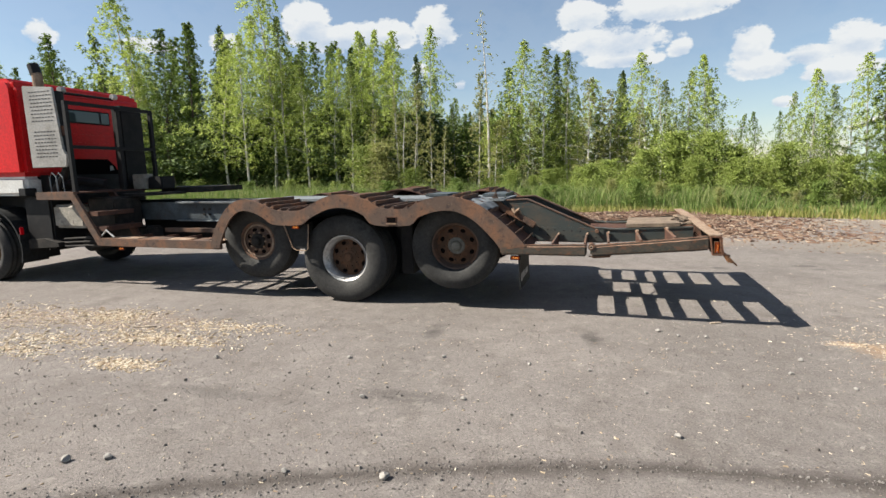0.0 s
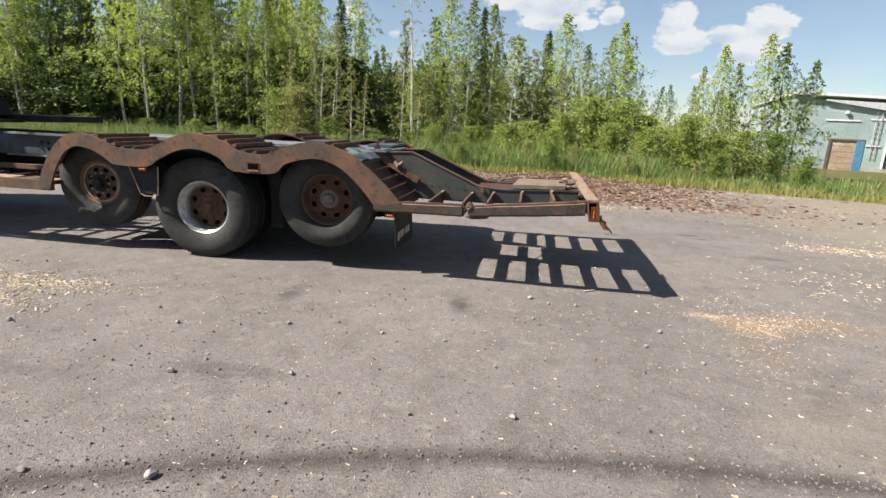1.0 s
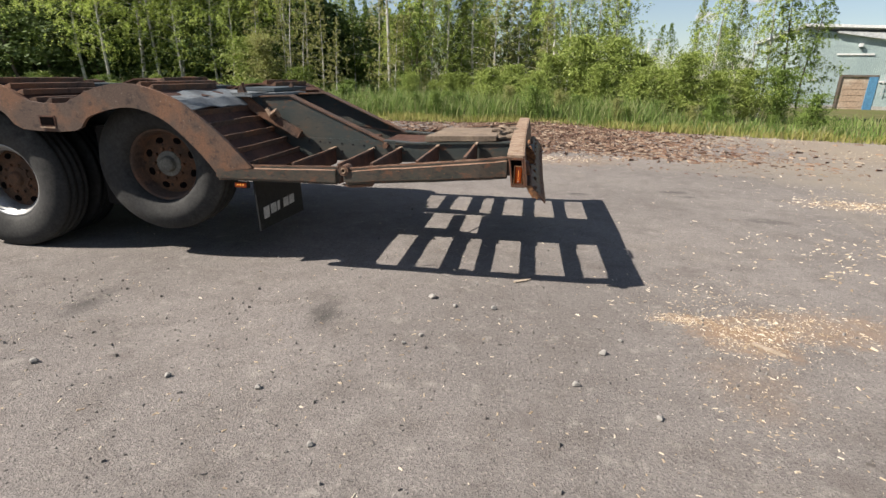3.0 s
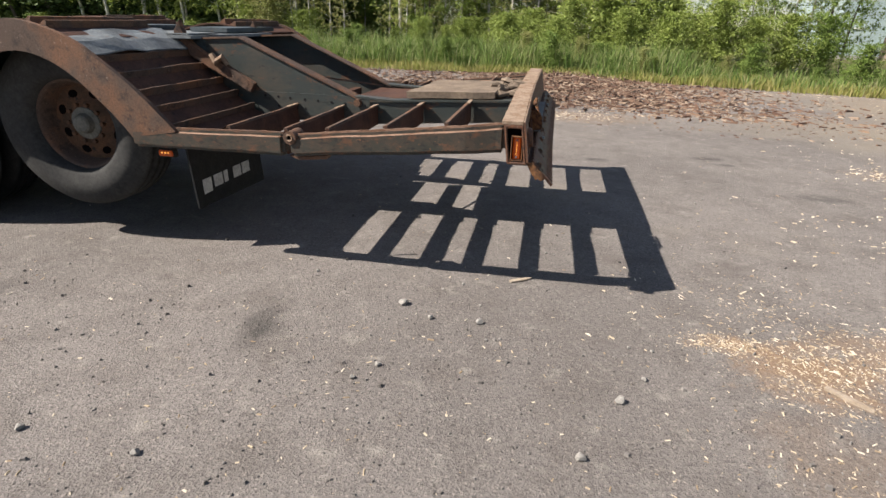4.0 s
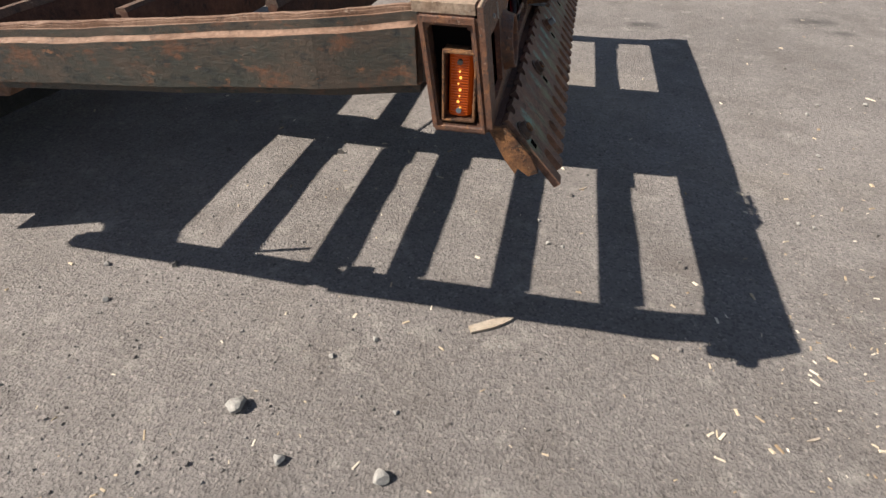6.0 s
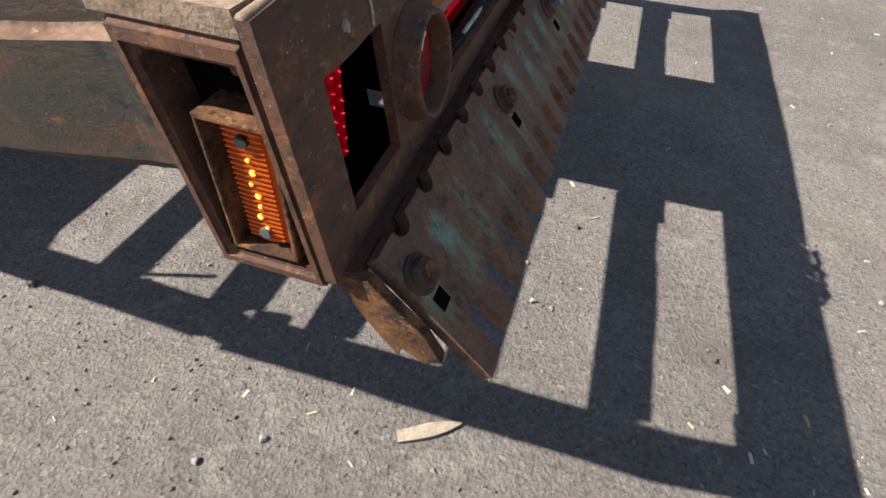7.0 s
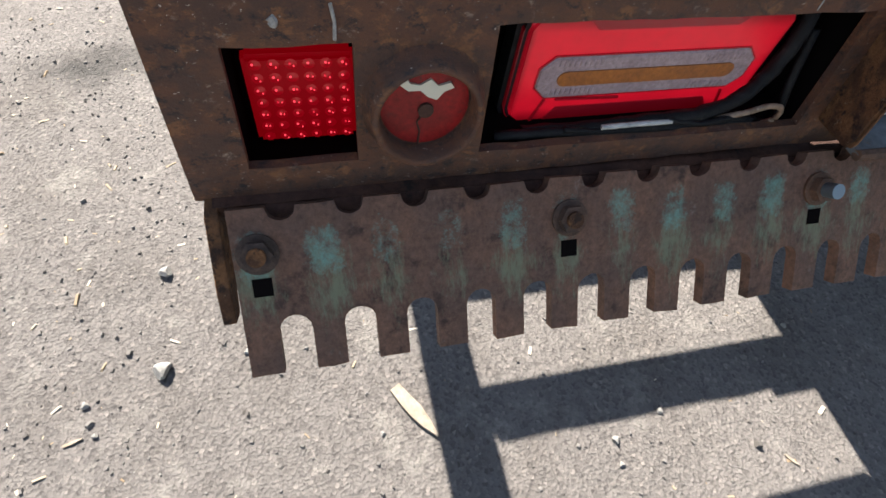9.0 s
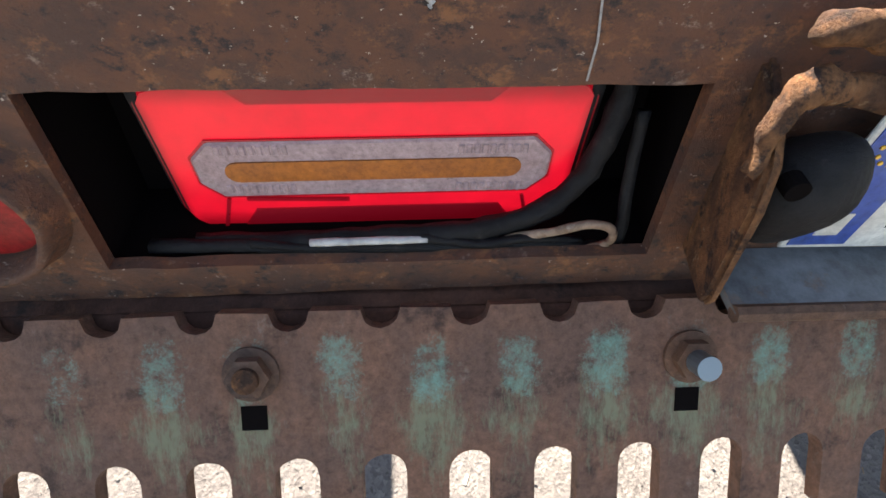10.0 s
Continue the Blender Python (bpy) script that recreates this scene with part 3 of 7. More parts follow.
def soften(bm, width=0.004, seg=2, angle=35):
    bmesh.ops.recalc_face_normals(bm, faces=bm.faces)
    es = [e for e in bm.edges if len(e.link_faces) == 2 and e.calc_face_angle(0) > radians(angle)]
    bmesh.ops.bevel(bm, geom=es, offset=width, segments=seg, affect="EDGES", clamp_overlap=True)


def rough_up(bm, amount, scale=8.0, seed=0.0):
    """Dents and uneven edges."""
    for v in bm.verts:
        q = v.co * scale + Vector((seed, seed, seed))
        v.co += amount * Vector((noise.noise(q), noise.noise(q + Vector((31, 0, 0))), noise.noise(q + Vector((0, 57, 0)))))


ROOT = {}


def thing(name, at, label, category, group="", kind=""):
    ob = new(name)
    ob.location = at
    ob.empty_display_size = 0.1
    ROOT[ob] = TRUCK_FOOT if name == "machine_carrier_truck" else Vector(at)
    return tagged(ob, label, category, group, kind)


TRUCK_FOOT = Vector((0, 8.07, 0))


def rack(bm):
    """The truck stands a little askew to the yard's axes."""
    for v in bm.verts:
        x, y = v.co.x, v.co.y
        x -= 0.045 * max(0.0, 2.2 - x)
        w = min(1.0, max(0.0, (x - 3.95) / 0.15))
        v.co.x = x + 0.028 * (y - 6.745) + w * (0.010 + 0.016 * max(0.0, y - 7.6))
        v.co.y = y - 0.028 * (x - 4.25) + 0.015 * w
        v.co.z += 0.004 * w


def part(name, bm, material, parent=None, label="", smooth=False, fix=True):
    """Links a bmesh, built in world metres, as one mesh under a thing or a part."""
    if fix:
        bmesh.ops.recalc_face_normals(bm, faces=bm.faces)
    me = bpy.data.meshes.new(name)
    if parent is not None:
        o = ROOT[parent]
        if o is TRUCK_FOOT:
            rack(bm)
        bmesh.ops.translate(bm, verts=bm.verts, vec=-o)
    bm.to_mesh(me)
    bm.free()
    if smooth:
        me.shade_smooth()
    for mt in (material if isinstance(material, list) else [material]):
        me.materials.append(mt)
    ob = new(name, me)
    if parent is not None:
        ob.parent = parent
        ROOT[ob] = ROOT[parent]
    return tagged(ob, label)


def cloud_mesh(name, verts, faces, material):
    me = bpy.data.meshes.new(name)
    me.from_pydata(verts, [], faces)
    me.materials.append(material)
    return me


# ---- ground ----
def build_ground():
    bm = bmesh.new()
    xs = [-1500, -300, -60, -20, 0, 20, 60, 300, 1500]
    grid = [[bm.verts.new((x, y, 0)) for x in xs] for y in xs]
    for j in range(len(xs) - 1):
        for i in range(len(xs) - 1):
            bm.faces.new((grid[j][i], grid[j][i + 1], grid[j + 1][i + 1], grid[j + 1][i]))
    g = part("ground", bm, GROUND)
    tagged(g, "grey worn asphalt yard with grass verge behind", "ground", kind="structure")


build_ground()
# ---- the truck ----
YN, YF = 6.745, 9.545            # near and far side
YC = (YN + YF) / 2
truck = thing("machine_carrier_truck", TRUCK_FOOT, "red truck with rusty wave-shaped machine carrier bed and raised rear axles", "truck")


def mirror_y(y):
    return 2 * YC - y


TOP = [(-1.76, 0.69), (-1.71, 0.86), (-1.60, 1.06), (-1.47, 1.22), (-1.34, 1.31), (-1.20, 1.347), (-1.05, 1.325), (-0.88, 1.26), (-0.74, 1.20), (-0.45, 1.20),
       (-0.30, 1.25), (-0.15, 1.33), (0.0, 1.385), (0.14, 1.402), (0.32, 1.38), (0.50, 1.325), (0.66, 1.235), (0.94, 1.235), (1.08, 1.295), (1.25, 1.352),
       (1.43, 1.375), (1.62, 1.345), (1.80, 1.27), (1.95, 1.165), (2.10, 1.04), (2.32, 0.815)]
LOW = [(-1.62, 0.69), (-1.58, 0.80), (-1.50, 0.96), (-1.41, 1.09), (-1.31, 1.17), (-1.20, 1.197), (-1.06, 1.17), (-0.92, 1.10), (-0.79, 1.02), (-0.42, 1.02),
       (-0.30, 1.09), (-0.15, 1.17), (-0.01, 1.222), (0.13, 1.238), (0.28, 1.215), (0.43, 1.145), (0.565, 1.03), (0.985, 1.03), (1.10, 1.125), (1.26, 1.185),
       (1.43, 1.208), (1.58, 1.18), (1.72, 1.11), (1.84, 1.01), (1.94, 0.90), (2.04, 0.765)]


def line_at(line, x):
    for (xa, za), (xb, zb) in zip(line, line[1:]):
        if xa <= x <= xb:
            return za + (zb - za) * (x - xa) / (xb - xa)
    return line[-1][1]


def smooth_line(line, n=3):
    out = []
    for i in range(len(line) - 1):
        p0, p1, p2, p3 = line[max(i - 1, 0)], line[i], line[i + 1], line[min(i + 2, len(line) - 1)]
        for k in range(n):
            t = k / n
            out.append(tuple(0.5 * (2 * b + (c - a) * t + (2 * a - 5 * b + 4 * c - d) * t * t + (3 * b - a - 3 * c + d) * t ** 3) for a, b, c, d in zip(p0, p1, p2, p3)))
    return out + [line[-1]]


TOPS, LOWS = smooth_line(TOP), smooth_line(LOW)


def side_band(y0, y1):
    bm = bmesh.new()
    strip(bm, TOPS, LOWS, y0, y1)
    rough_up(bm, 0.006, 3.0, y0)
    fender = part("fender_band", bm, RUST, truck, "wave-shaped rusty steel fender over three wheels")
    return fender


near_fender = side_band(YN, YN + 0.03)
side_band(YF - 0.03, YF)

# recessed slot with a switch in the valley of the near fender
bm = bmesh.new()
box(bm, 0.715, 0.845, YN - 0.006, YN + 0.01, 1.055, 1.135)
slot = part("slot_frame", bm, RUST_DARK, near_fender)
bm = bmesh.new()
box(bm, 0.727, 0.833, YN - 0.009, YN - 0.004, 1.066, 1.124)
part("dark_socket", bm, HOLE_SHADE, slot)
bm = bmesh.new()
box(bm, 0.72, 0.84, YN - 0.012, YN - 0.006, 1.044, 1.054)
part("bright_lip", bm, RUST_LIGHT, slot)


def wave_deck(y0, y1, side):
    bm = bmesh.new()
    line = [(x, z - 0.018) for x, z in TOPS if x > -1.66 and x < 1.80]
    strip(bm, line, [(x, z - 0.012) for x, z in line], y0, y1)
    sheet = part("wave_deck_sheet", bm, RUST_DARK, truck, "rusty sheet over the wheel arches")
    for x in (-1.02, -0.92, -0.82, -0.72, -0.60, -0.30, 0.36, 0.46, 0.56, 0.66, 0.78, 0.95, 1.06, 1.50, 1.60):
        z = line_at(TOP, x) - 0.018
        s = math.atan2(line_at(TOP, x + 0.03) - line_at(TOP, x - 0.03), 0.06)
        bm = bmesh.new()
        lean = 0.05
        a = (x - 0.045 * math.cos(s), z - 0.045 * math.sin(s))
        pts = [(x - 0.05, line_at(TOP, x - 0.05) - 0.018), (x + 0.012, z + 0.0), (x + 0.014, z + 0.042), (x + 0.002, z + 0.044)]
        prism(bm, pts, y0 + 0.03, y1 - 0.02)
        rough_up(bm, 0.012, 4.0, x * 3)
        part("cleat", bm, RUST, sheet)
    return sheet


wave_deck(YN + 0.03, 7.62, 0)
wave_deck(mirror_y(7.62), YF - 0.03, 1)

# flat middle deck on the chassis
bm = bmesh.new()
box(bm, -1.75, 1.93, 7.58, mirror_y(7.58), 1.262, 1.285)
soften(bm, 0.004)
part("deck_plate", bm, DECK, truck, "worn grey painted middle deck plate")
for x0, x1 in ((-1.7, -0.62), (-0.6, 0.58), (0.6, 1.9)):
    bm = bmesh.new()
    box(bm, x0, x1, 7.60, 7.95, 1.289, 1.297)
    rough_up(bm, 0.004, 5.0, x0)
    part("tread_plate", bm, DECK, truck)
for x in (-0.35, 0.9, 1.7):
    bm = bmesh.new()
    box(bm, x - 0.16, x + 0.16, 8.15, 8.9, 1.289, 1.325)
    rough_up(bm, 0.01, 4.0, x)
    soften(bm, 0.006)
    part("hatch_lid", bm, FRAME, truck)

# chassis rails: straight in front, sloping down behind the axles
RAIL_T = [(-6.2, 1.24), (1.95, 1.262), (2.20, 1.282), (3.08, 0.897), (4.14, 0.94)]
RAIL_B = [(-6.2, 0.97), (1.95, 0.97), (2.20, 0.86), (3.08, 0.745), (4.14, 0.80)]


def rail(y0, y1, flange_to):
    bm = bmesh.new()
    strip(bm, RAIL_T[:2] + [(1.97, 1.262)], RAIL_B[:2] + [(1.97, 0.96)], y0, y1)
    web = part("chassis_rail", bm, FRAME, truck, "blue-grey chassis rail")
    bm = bmesh.new()
    strip(bm, [(1.95, 1.255), (2.20, 1.270), (3.08, 0.885), (4.14, 0.928)], [(1.95, 0.93), (2.20, 0.74), (3.08, 0.735), (4.14, 0.80)], y0, y1)
    rear = part("rear_rail_web", bm, RUST_GREEN, truck, "green-grey web of the sloping rear rail, streaked with rust")
    bm = bmesh.new()
    a, b = sorted((y0 if flange_to > y0 else y1, flange_to))
    strip(bm, [(1.93, 1.272), (2.20, 1.286), (3.06, 0.912)], [(1.93, 1.258), (2.20, 1.271), (3.06, 0.897)], a - 0.012, b + 0.012)
    soften(bm, 0.003)
    part("sloping_flange", bm, RUST, rear)
    bm = bmesh.new()
    strip(bm, [(3.02, 0.925), (3.30, 0.912), (4.14, 0.944)], [(3.02, 0.912), (3.30, 0.899), (4.14, 0.931)], a - 0.01, b + 0.01)
    part("rear_flange", bm, RUST_GREEN, rear)
    bm = bmesh.new()
    box(bm, 2.30, 3.14, min(a, y0) - 0.008, min(a, y0) - 0.001, 0.755, 0.925) if flange_to > y0 else box(bm, 2.30, 3.14, y1 + 0.001, y1 + 0.008, 0.755, 0.925)
    fish = part("splice_plate", bm, RUST_GREEN, rear)
    yo = y0 - 0.009 if flange_to > y0 else y1 + 0.009
    for x, z in ((2.36, .90), (2.46, .895), (2.55, .89), (2.66, .885), (2.76, .88), (2.86, .875), (2.96, .87), (2.46, .83), (2.66, .82), (2.90, .81), (3.05, .80)):
        bm = bmesh.new()
        disc(bm, x, yo - 0.001 if flange_to > y0 else yo - 0.001, z, 0.009, 10, 0.002)
        part("bolt_hole", bm, BLACK, fish)
    return web, rear


near_web = rail(7.70, 7.71, 7.78)[0]
rail(mirror_y(7.71), mirror_y(7.70), mirror_y(7.78))
for x in (-2.62, -2.52):
    for z in (1.06, 1.14):
        bm = bmesh.new()
        disc(bm, x, 7.685, z, 0.018, 10, 0.016)
        part("rail_bolt", bm, DARK, near_web)
bm = bmesh.new()
box(bm, -3.1, -1.75, 7.64, 7.70, 1.235, 1.262)
box(bm, -3.1, -1.75, 7.64, 7.70, 0.955, 0.972)
part("rail_flange", bm, DECK, near_web)
# hinge knuckles between sloping and rear rails
for y in (7.62, mirror_y(7.62)):
    bm = bmesh.new()
    lathe(bm, [(y + 0.03, 0.0), (y + 0.03, 0.024), (y + 0.07, 0.026), (y + 0.07, 0.0)], 3.06, 0.885, 12)
    part("hinge_pin", bm, RUST, truck, smooth=False)

# inner ramp sheets with ribs, behind the last arch
RAMP = [(1.76, 1.238), (1.86, 1.148), (1.955, 1.066), (2.04, 0.98), (2.14, 0.898), (2.26, 0.806), (2.34, 0.765)]


def rear_ramp(y0, y1):
    bm = bmesh.new()
    strip(bm, RAMP, [(x - 0.01, z - 0.012) for x, z in RAMP], y0, y1)
    rough_up(bm, 0.008, 3.0, y0)
    sheet = part("ramp_sheet", bm, RUST_DARK, truck, "dark rusty ramp sheet with welded ribs")
    for x in (1.845, 1.940, 2.036, 2.138, 2.250):
        z = line_at(RAMP, x)
        bm = bmesh.new()
        k = 17
        rows = [[], [], [], []]
        for i in range(k):
            y = y0 + (y1 - y0) * i / (k - 1)
            w = 0.007 * noise.noise(Vector((x * 7, y * 4, 0))) + 0.003 * noise.noise(Vector((x * 7, y * 15, 5)))
            for r, (ax, az, q) in zip(rows, ((-0.006, -0.002, 0.3), (0.012, 0.033, 1.0), (0.019, 0.030, 1.0), (0.010, -0.012, 0.3))):
                r.append(bm.verts.new((x + ax + w * q, y, z + az + w * q)))
        for i in range(k - 1):
            for a in range(4):
                b = (a + 1) % 4
                bm.faces.new((rows[a][i], rows[a][i + 1], rows[b][i + 1], rows[b][i]))
        bm.faces.new([r[0] for r in rows]); bm.faces.new([r[-1] for r in rows])
        part("rib", bm, RUST, sheet)
    return sheet


rear_ramp(YN + 0.05, 7.69)
rear_ramp(mirror_y(7.69), YF - 0.05)
bm = bmesh.new()
crest = [(x, line_at(TOP, x) - 0.010 - 0.12 * max(0, x - 1.78)) for x in (1.66, 1.70, 1.74, 1.78, 1.82, 1.86)]
strip(bm, crest, [(x, z - 0.007) for x, z in crest], YN + 0.06, 7.66)
bmesh.ops.subdivide_edges(bm, edges=[e for e in bm.edges if abs(e.verts[0].co.y - e.verts[1].co.y) > 0.2], cuts=9, use_grid_fill=True)
rough_up(bm, 0.022, 7.0, 2.0)
part("bent_tread_plate", bm, DECK, truck, "bent grey tread plate at the top of the ramp")
for y in (7.655, mirror_y(7.655)):
    bm = bmesh.new()
    curve = [(1.80, 1.345), (1.815, 1.285), (1.85, 1.225), (1.92, 1.165), (2.03, 1.10), (2.16, 1.03), (2.30, 0.95)]
    strip(bm, smooth_line([(x + 0.022, z + 0.035) for x, z in curve]), smooth_line([(x - 0.02, z - 0.03) for x, z in curve]), y - 0.03, y + 0.012)
    soften(bm, 0.003)
    rough_up(bm, 0.006, 10.0, y)
    part("curved_edge_bar", bm, RUST, truck, "bent rusty bar along the ramp")
bm = bmesh.new()
tube(bm, [(2.03, 7.62, 1.17), (2.06, 7.62, 1.12), (2.10, 7.63, 1.15), (2.13, 7.64, 1.10)], [0.02, 0.03, 0.026, 0.016], 8)
part("cable_clamp", bm, RUST_LIGHT, truck)


# side beams and rear bed
def beam_faces(bm):
    """Rust, with sunlight in its pale tone, on the rounded top and bottom of a beam, paint on its sides."""
    bmesh.ops.recalc_face_normals(bm, faces=bm.faces)
    for f in bm.faces:
        f.smooth = 0.12 < abs(f.normal.z) < 0.97
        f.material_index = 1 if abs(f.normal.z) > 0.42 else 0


def side_beam(y0, y1, near):
    bm = bmesh.new()
    n = 18
    strip(bm, [(2.03 + 0.935 * i / n, 0.818 + 0.023 * i / n) for i in range(n + 1)], [(2.03 + 0.935 * i / n, 0.712 + 0.006 * i / n) for i in range(n + 1)], y0, y1)
    soften(bm, 0.019, 5)
    rough_up(bm, 0.004, 6.0, y0)
    rough_up(bm, 0.0015, 24.0, y0)
    beam_faces(bm)
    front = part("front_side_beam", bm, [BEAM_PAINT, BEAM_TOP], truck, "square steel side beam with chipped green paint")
    bm = bmesh.new()
    n = 30
    tops = [(2.06 + 0.90 * i / n, 0.826 + 0.0225 * i / n + 0.004 * noise.noise(Vector((i * 0.9, y0, 2)))) for i in range(n + 1)]
    strip(bm, tops, [(x, z - 0.014) for x, z in tops], y0 + 0.020, y0 + 0.034)
    part("wear_strip", bm, RUST, front)
    bm = bmesh.new()
    n = 24
    strip(bm, [(3.0 + 1.15 * i / n, 0.834 + 0.119 * i / n) for i in range(n + 1)], [(3.0 + 1.15 * i / n, 0.722 + 0.092 * i / n) for i in range(n + 1)], y0 - 0.012, y1)
    soften(bm, 0.020, 5)
    rough_up(bm, 0.004, 6.0, y0 + 3)
    rough_up(bm, 0.0015, 24.0, y0)
    beam_faces(bm)
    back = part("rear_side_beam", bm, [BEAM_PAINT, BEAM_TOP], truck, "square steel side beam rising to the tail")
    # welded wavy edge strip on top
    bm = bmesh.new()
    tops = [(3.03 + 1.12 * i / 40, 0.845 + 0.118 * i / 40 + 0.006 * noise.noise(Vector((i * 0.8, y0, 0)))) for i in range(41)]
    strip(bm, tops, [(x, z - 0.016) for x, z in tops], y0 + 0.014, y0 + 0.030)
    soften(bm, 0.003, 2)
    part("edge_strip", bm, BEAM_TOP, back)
    # hinge eye
    bm = bmesh.new()
    lathe(bm, [(y0 - 0.02, 0.012), (y0 - 0.02, 0.036), (y1 + 0.01, 0.036), (y1 + 0.01, 0.012)], 3.012, 0.826, 18)
    eye = part("hinge_eye", bm, RUST, back)
    bm = bmesh.new()
    lathe(bm, [(y0 - 0.022, 0.011), (y0 - 0.026, 0.017), (y0 - 0.019, 0.02)], 3.012, 0.826, 14)
    part("pin_ring", bm, RUST_LIGHT, eye)
    bm = bmesh.new()
    prism(bm, [(2.98, 0.72), (3.10, 0.722), (3.22, 0.738), (3.20, 0.715), (3.04, 0.70)], y0 + 0.02, y1 - 0.02)
    part("hinge_stop", bm, RUST, back)


side_beam(YN, YN + 0.085, True)
side_beam(YF - 0.085, YF, False)


def cleats(y0, y1):
    for x, z, h in ((2.592, 0.832, 0.121), (2.938, 0.838, 0.127), (3.185, 0.855, 0.115), (3.512, 0.885, 0.111), (3.840, 0.918, 0.118)):
        bm = bmesh.new()
        # an upright angle with a foot
        pts = [(x - 0.006, z + 0.012), (x + 0.012, z + 0.010), (x + 0.012, z - h), (x, z - h)]
        prism(bm, pts, y0, y1)
        rough_up(bm, 0.004, 6.0, x)
        c = part("cross_cleat", bm, RUST_DARK, truck, "dark rusty angle cleat across the bed")
        bm = bmesh.new()
        ys = [y0 + (y1 - y0) * i / 14 for i in range(15)]
        a = [[], [], [], []]
        for y in ys:
            w = 0.006 * noise.noise(Vector((x * 9, y * 7, 3)))
            for r, (ax, az) in zip(a, ((-0.012, 0.006), (-0.009, 0.017), (0.011, 0.019), (0.015, 0.004))):
                r.append(bm.verts.new((x + ax + w, y, z + az + w)))
        for i in range(14):
            for k in range(4):
                j = (k + 1) % 4
                bm.faces.new((a[k][i], a[k][i + 1], a[j][i + 1], a[j][i]))
        bm.faces.new([r[0] for r in a]); bm.faces.new([r[-1] for r in a])
        part("crest", bm, RUST, c)
        bm = bmesh.new()
        box(bm, x + 0.0, x + 0.022, y1 - 0.16, y1 - 0.01, z + 0.019, z + 0.026)
        part("bare_tip", bm, RUST_LIGHT, c)


cleats(YN + 0.085, 7.70)
cleats(mirror_y(7.70), YF - 0.085)
# short cross pieces between the rails
for x, w in ((2.34, 0.09), (2.735, 0.06)):
    bm = bmesh.new()
    box(bm, x, x + w, 7.78, mirror_y(7.78), 0.80, 0.885)
    part("rail_cross_member", bm, RUST_DARK, truck)
bm = bmesh.new()
beam(bm, (2.75, 7.8, 1.03), (3.04, 8.34, 0.93), 0.012, 0.012)
part("thin_rod", bm, RUST, truck)
bm = bmesh.new()
box(bm, 2.97, 4.13, 7.785, mirror_y(7.785), 0.885, 0.897)
rough_up(bm, 0.01, 3.0)
part("bay_cover", bm, RUST_DARK, truck, "dark cover plate between the rear rails")
# bracing plates seen in the ground shadow
bm = bmesh.new()
beam(bm, (2.62, 6.84, 0.76), (2.86, 6.92, 0.76), 0.014, 0.014)
part("stay_rod", bm, RUST_DARK, truck)

# timber deck board over the middle, with a rotten end
bm = bmesh.new()
box(bm, 3.40, 4.00, 7.72, 8.52, 0.93, 0.972)
for v in bm.verts:
    v.co.z += 0.03 * (v.co.x - 3.4)
    if v.co.y > 8 and v.co.x < 3.5:
        v.co.x += 0.06
bmesh.ops.subdivide_edges(bm, edges=bm.edges, cuts=5, use_grid_fill=True)
rough_up(bm, 0.006, 8.0, 1.0)
part("deck_board", bm, WOOD_OLD, truck, "weathered grey wooden deck board")
rr = random.Random(8)
for i in range(26):
    bm = bmesh.new()
    y, x = 7.78 + 0.66 * rr.random(), 3.98 + 0.17 * rr.random()
    z = 0.962 + 0.05 * rr.random() * (1 - abs(y - 8.2) / 0.6)
    a = rr.uniform(-0.7, 0.7)
    L = rr.uniform(0.03, 0.075)
    d = Vector((math.cos(a), math.sin(a), rr.uniform(-0.25, 0.25))) * L
    p = Vector((x, y, z))
    tube(bm, [p - d, p - d * 0.3 + Vector((0, 0, 0.008)), p + d * 0.5, p + d], [0.008, rr.uniform(0.014, 0.026), rr.uniform(0.012, 0.022), 0.005], 6)
    rough_up(bm, 0.016, 22.0, i)
    part("rotten_splinter", bm, WOOD_OLD, truck)

# ---- tail panel ----
XT = 4.25
PB, PT = 0.782, 0.985
tail_y0, tail_y1 = 6.708, mirror_y(6.708)
W1 = (6.760, 6.855, 0.812, 0.922)
R1 = (6.913, 0.866, 0.045)
W2 = (6.969, 7.332, 0.809, 0.932)


RISE = 0.015                     # the tail stands a little higher towards the middle


def rise(y):
    return RISE * (min(y, 8.05) - 6.97) + 0.004 * max(0.0, y - 8.05)


def lean(bm):
    """The tail leans: its foot stands further back than its head."""
    for v in bm.verts:
        v.co.x += 0.145 * (0.925 - v.co.z)
        v.co.z += rise(v.co.y)


def x_disc(bm, x, y, z, r, depth, n=32, dome=0.0):
    a = [bm.verts.new((x, y + r * math.cos(t), z + r * math.sin(t))) for t in (2 * math.pi * i / n for i in range(n))]
    b = [bm.verts.new((x - depth, v.co.y, v.co.z)) for v in a]
    c = bm.verts.new((x + dome, y, z))
    for i in range(n):
        j = (i + 1) % n
        bm.faces.new((a[i], a[j], c)); bm.faces.new((a[j], a[i], b[i], b[j]))
    bm.faces.new(b[::-1])


def battered_top(bm):
    """Past the number plate the upper edge is bent up and uneven."""
    for v in bm.verts:
        y = v.co.y
        if v.co.z > 0.95 and y > 7.45:
            hump = min(1.0, (y - 7.45) / 0.5) * min(1.0, max(0.3, (9.6 - y) / 0.5))
            v.co.z += 0.009 * hump + 0.009 * hump * noise.noise(Vector((y * 6, 3, 0)))


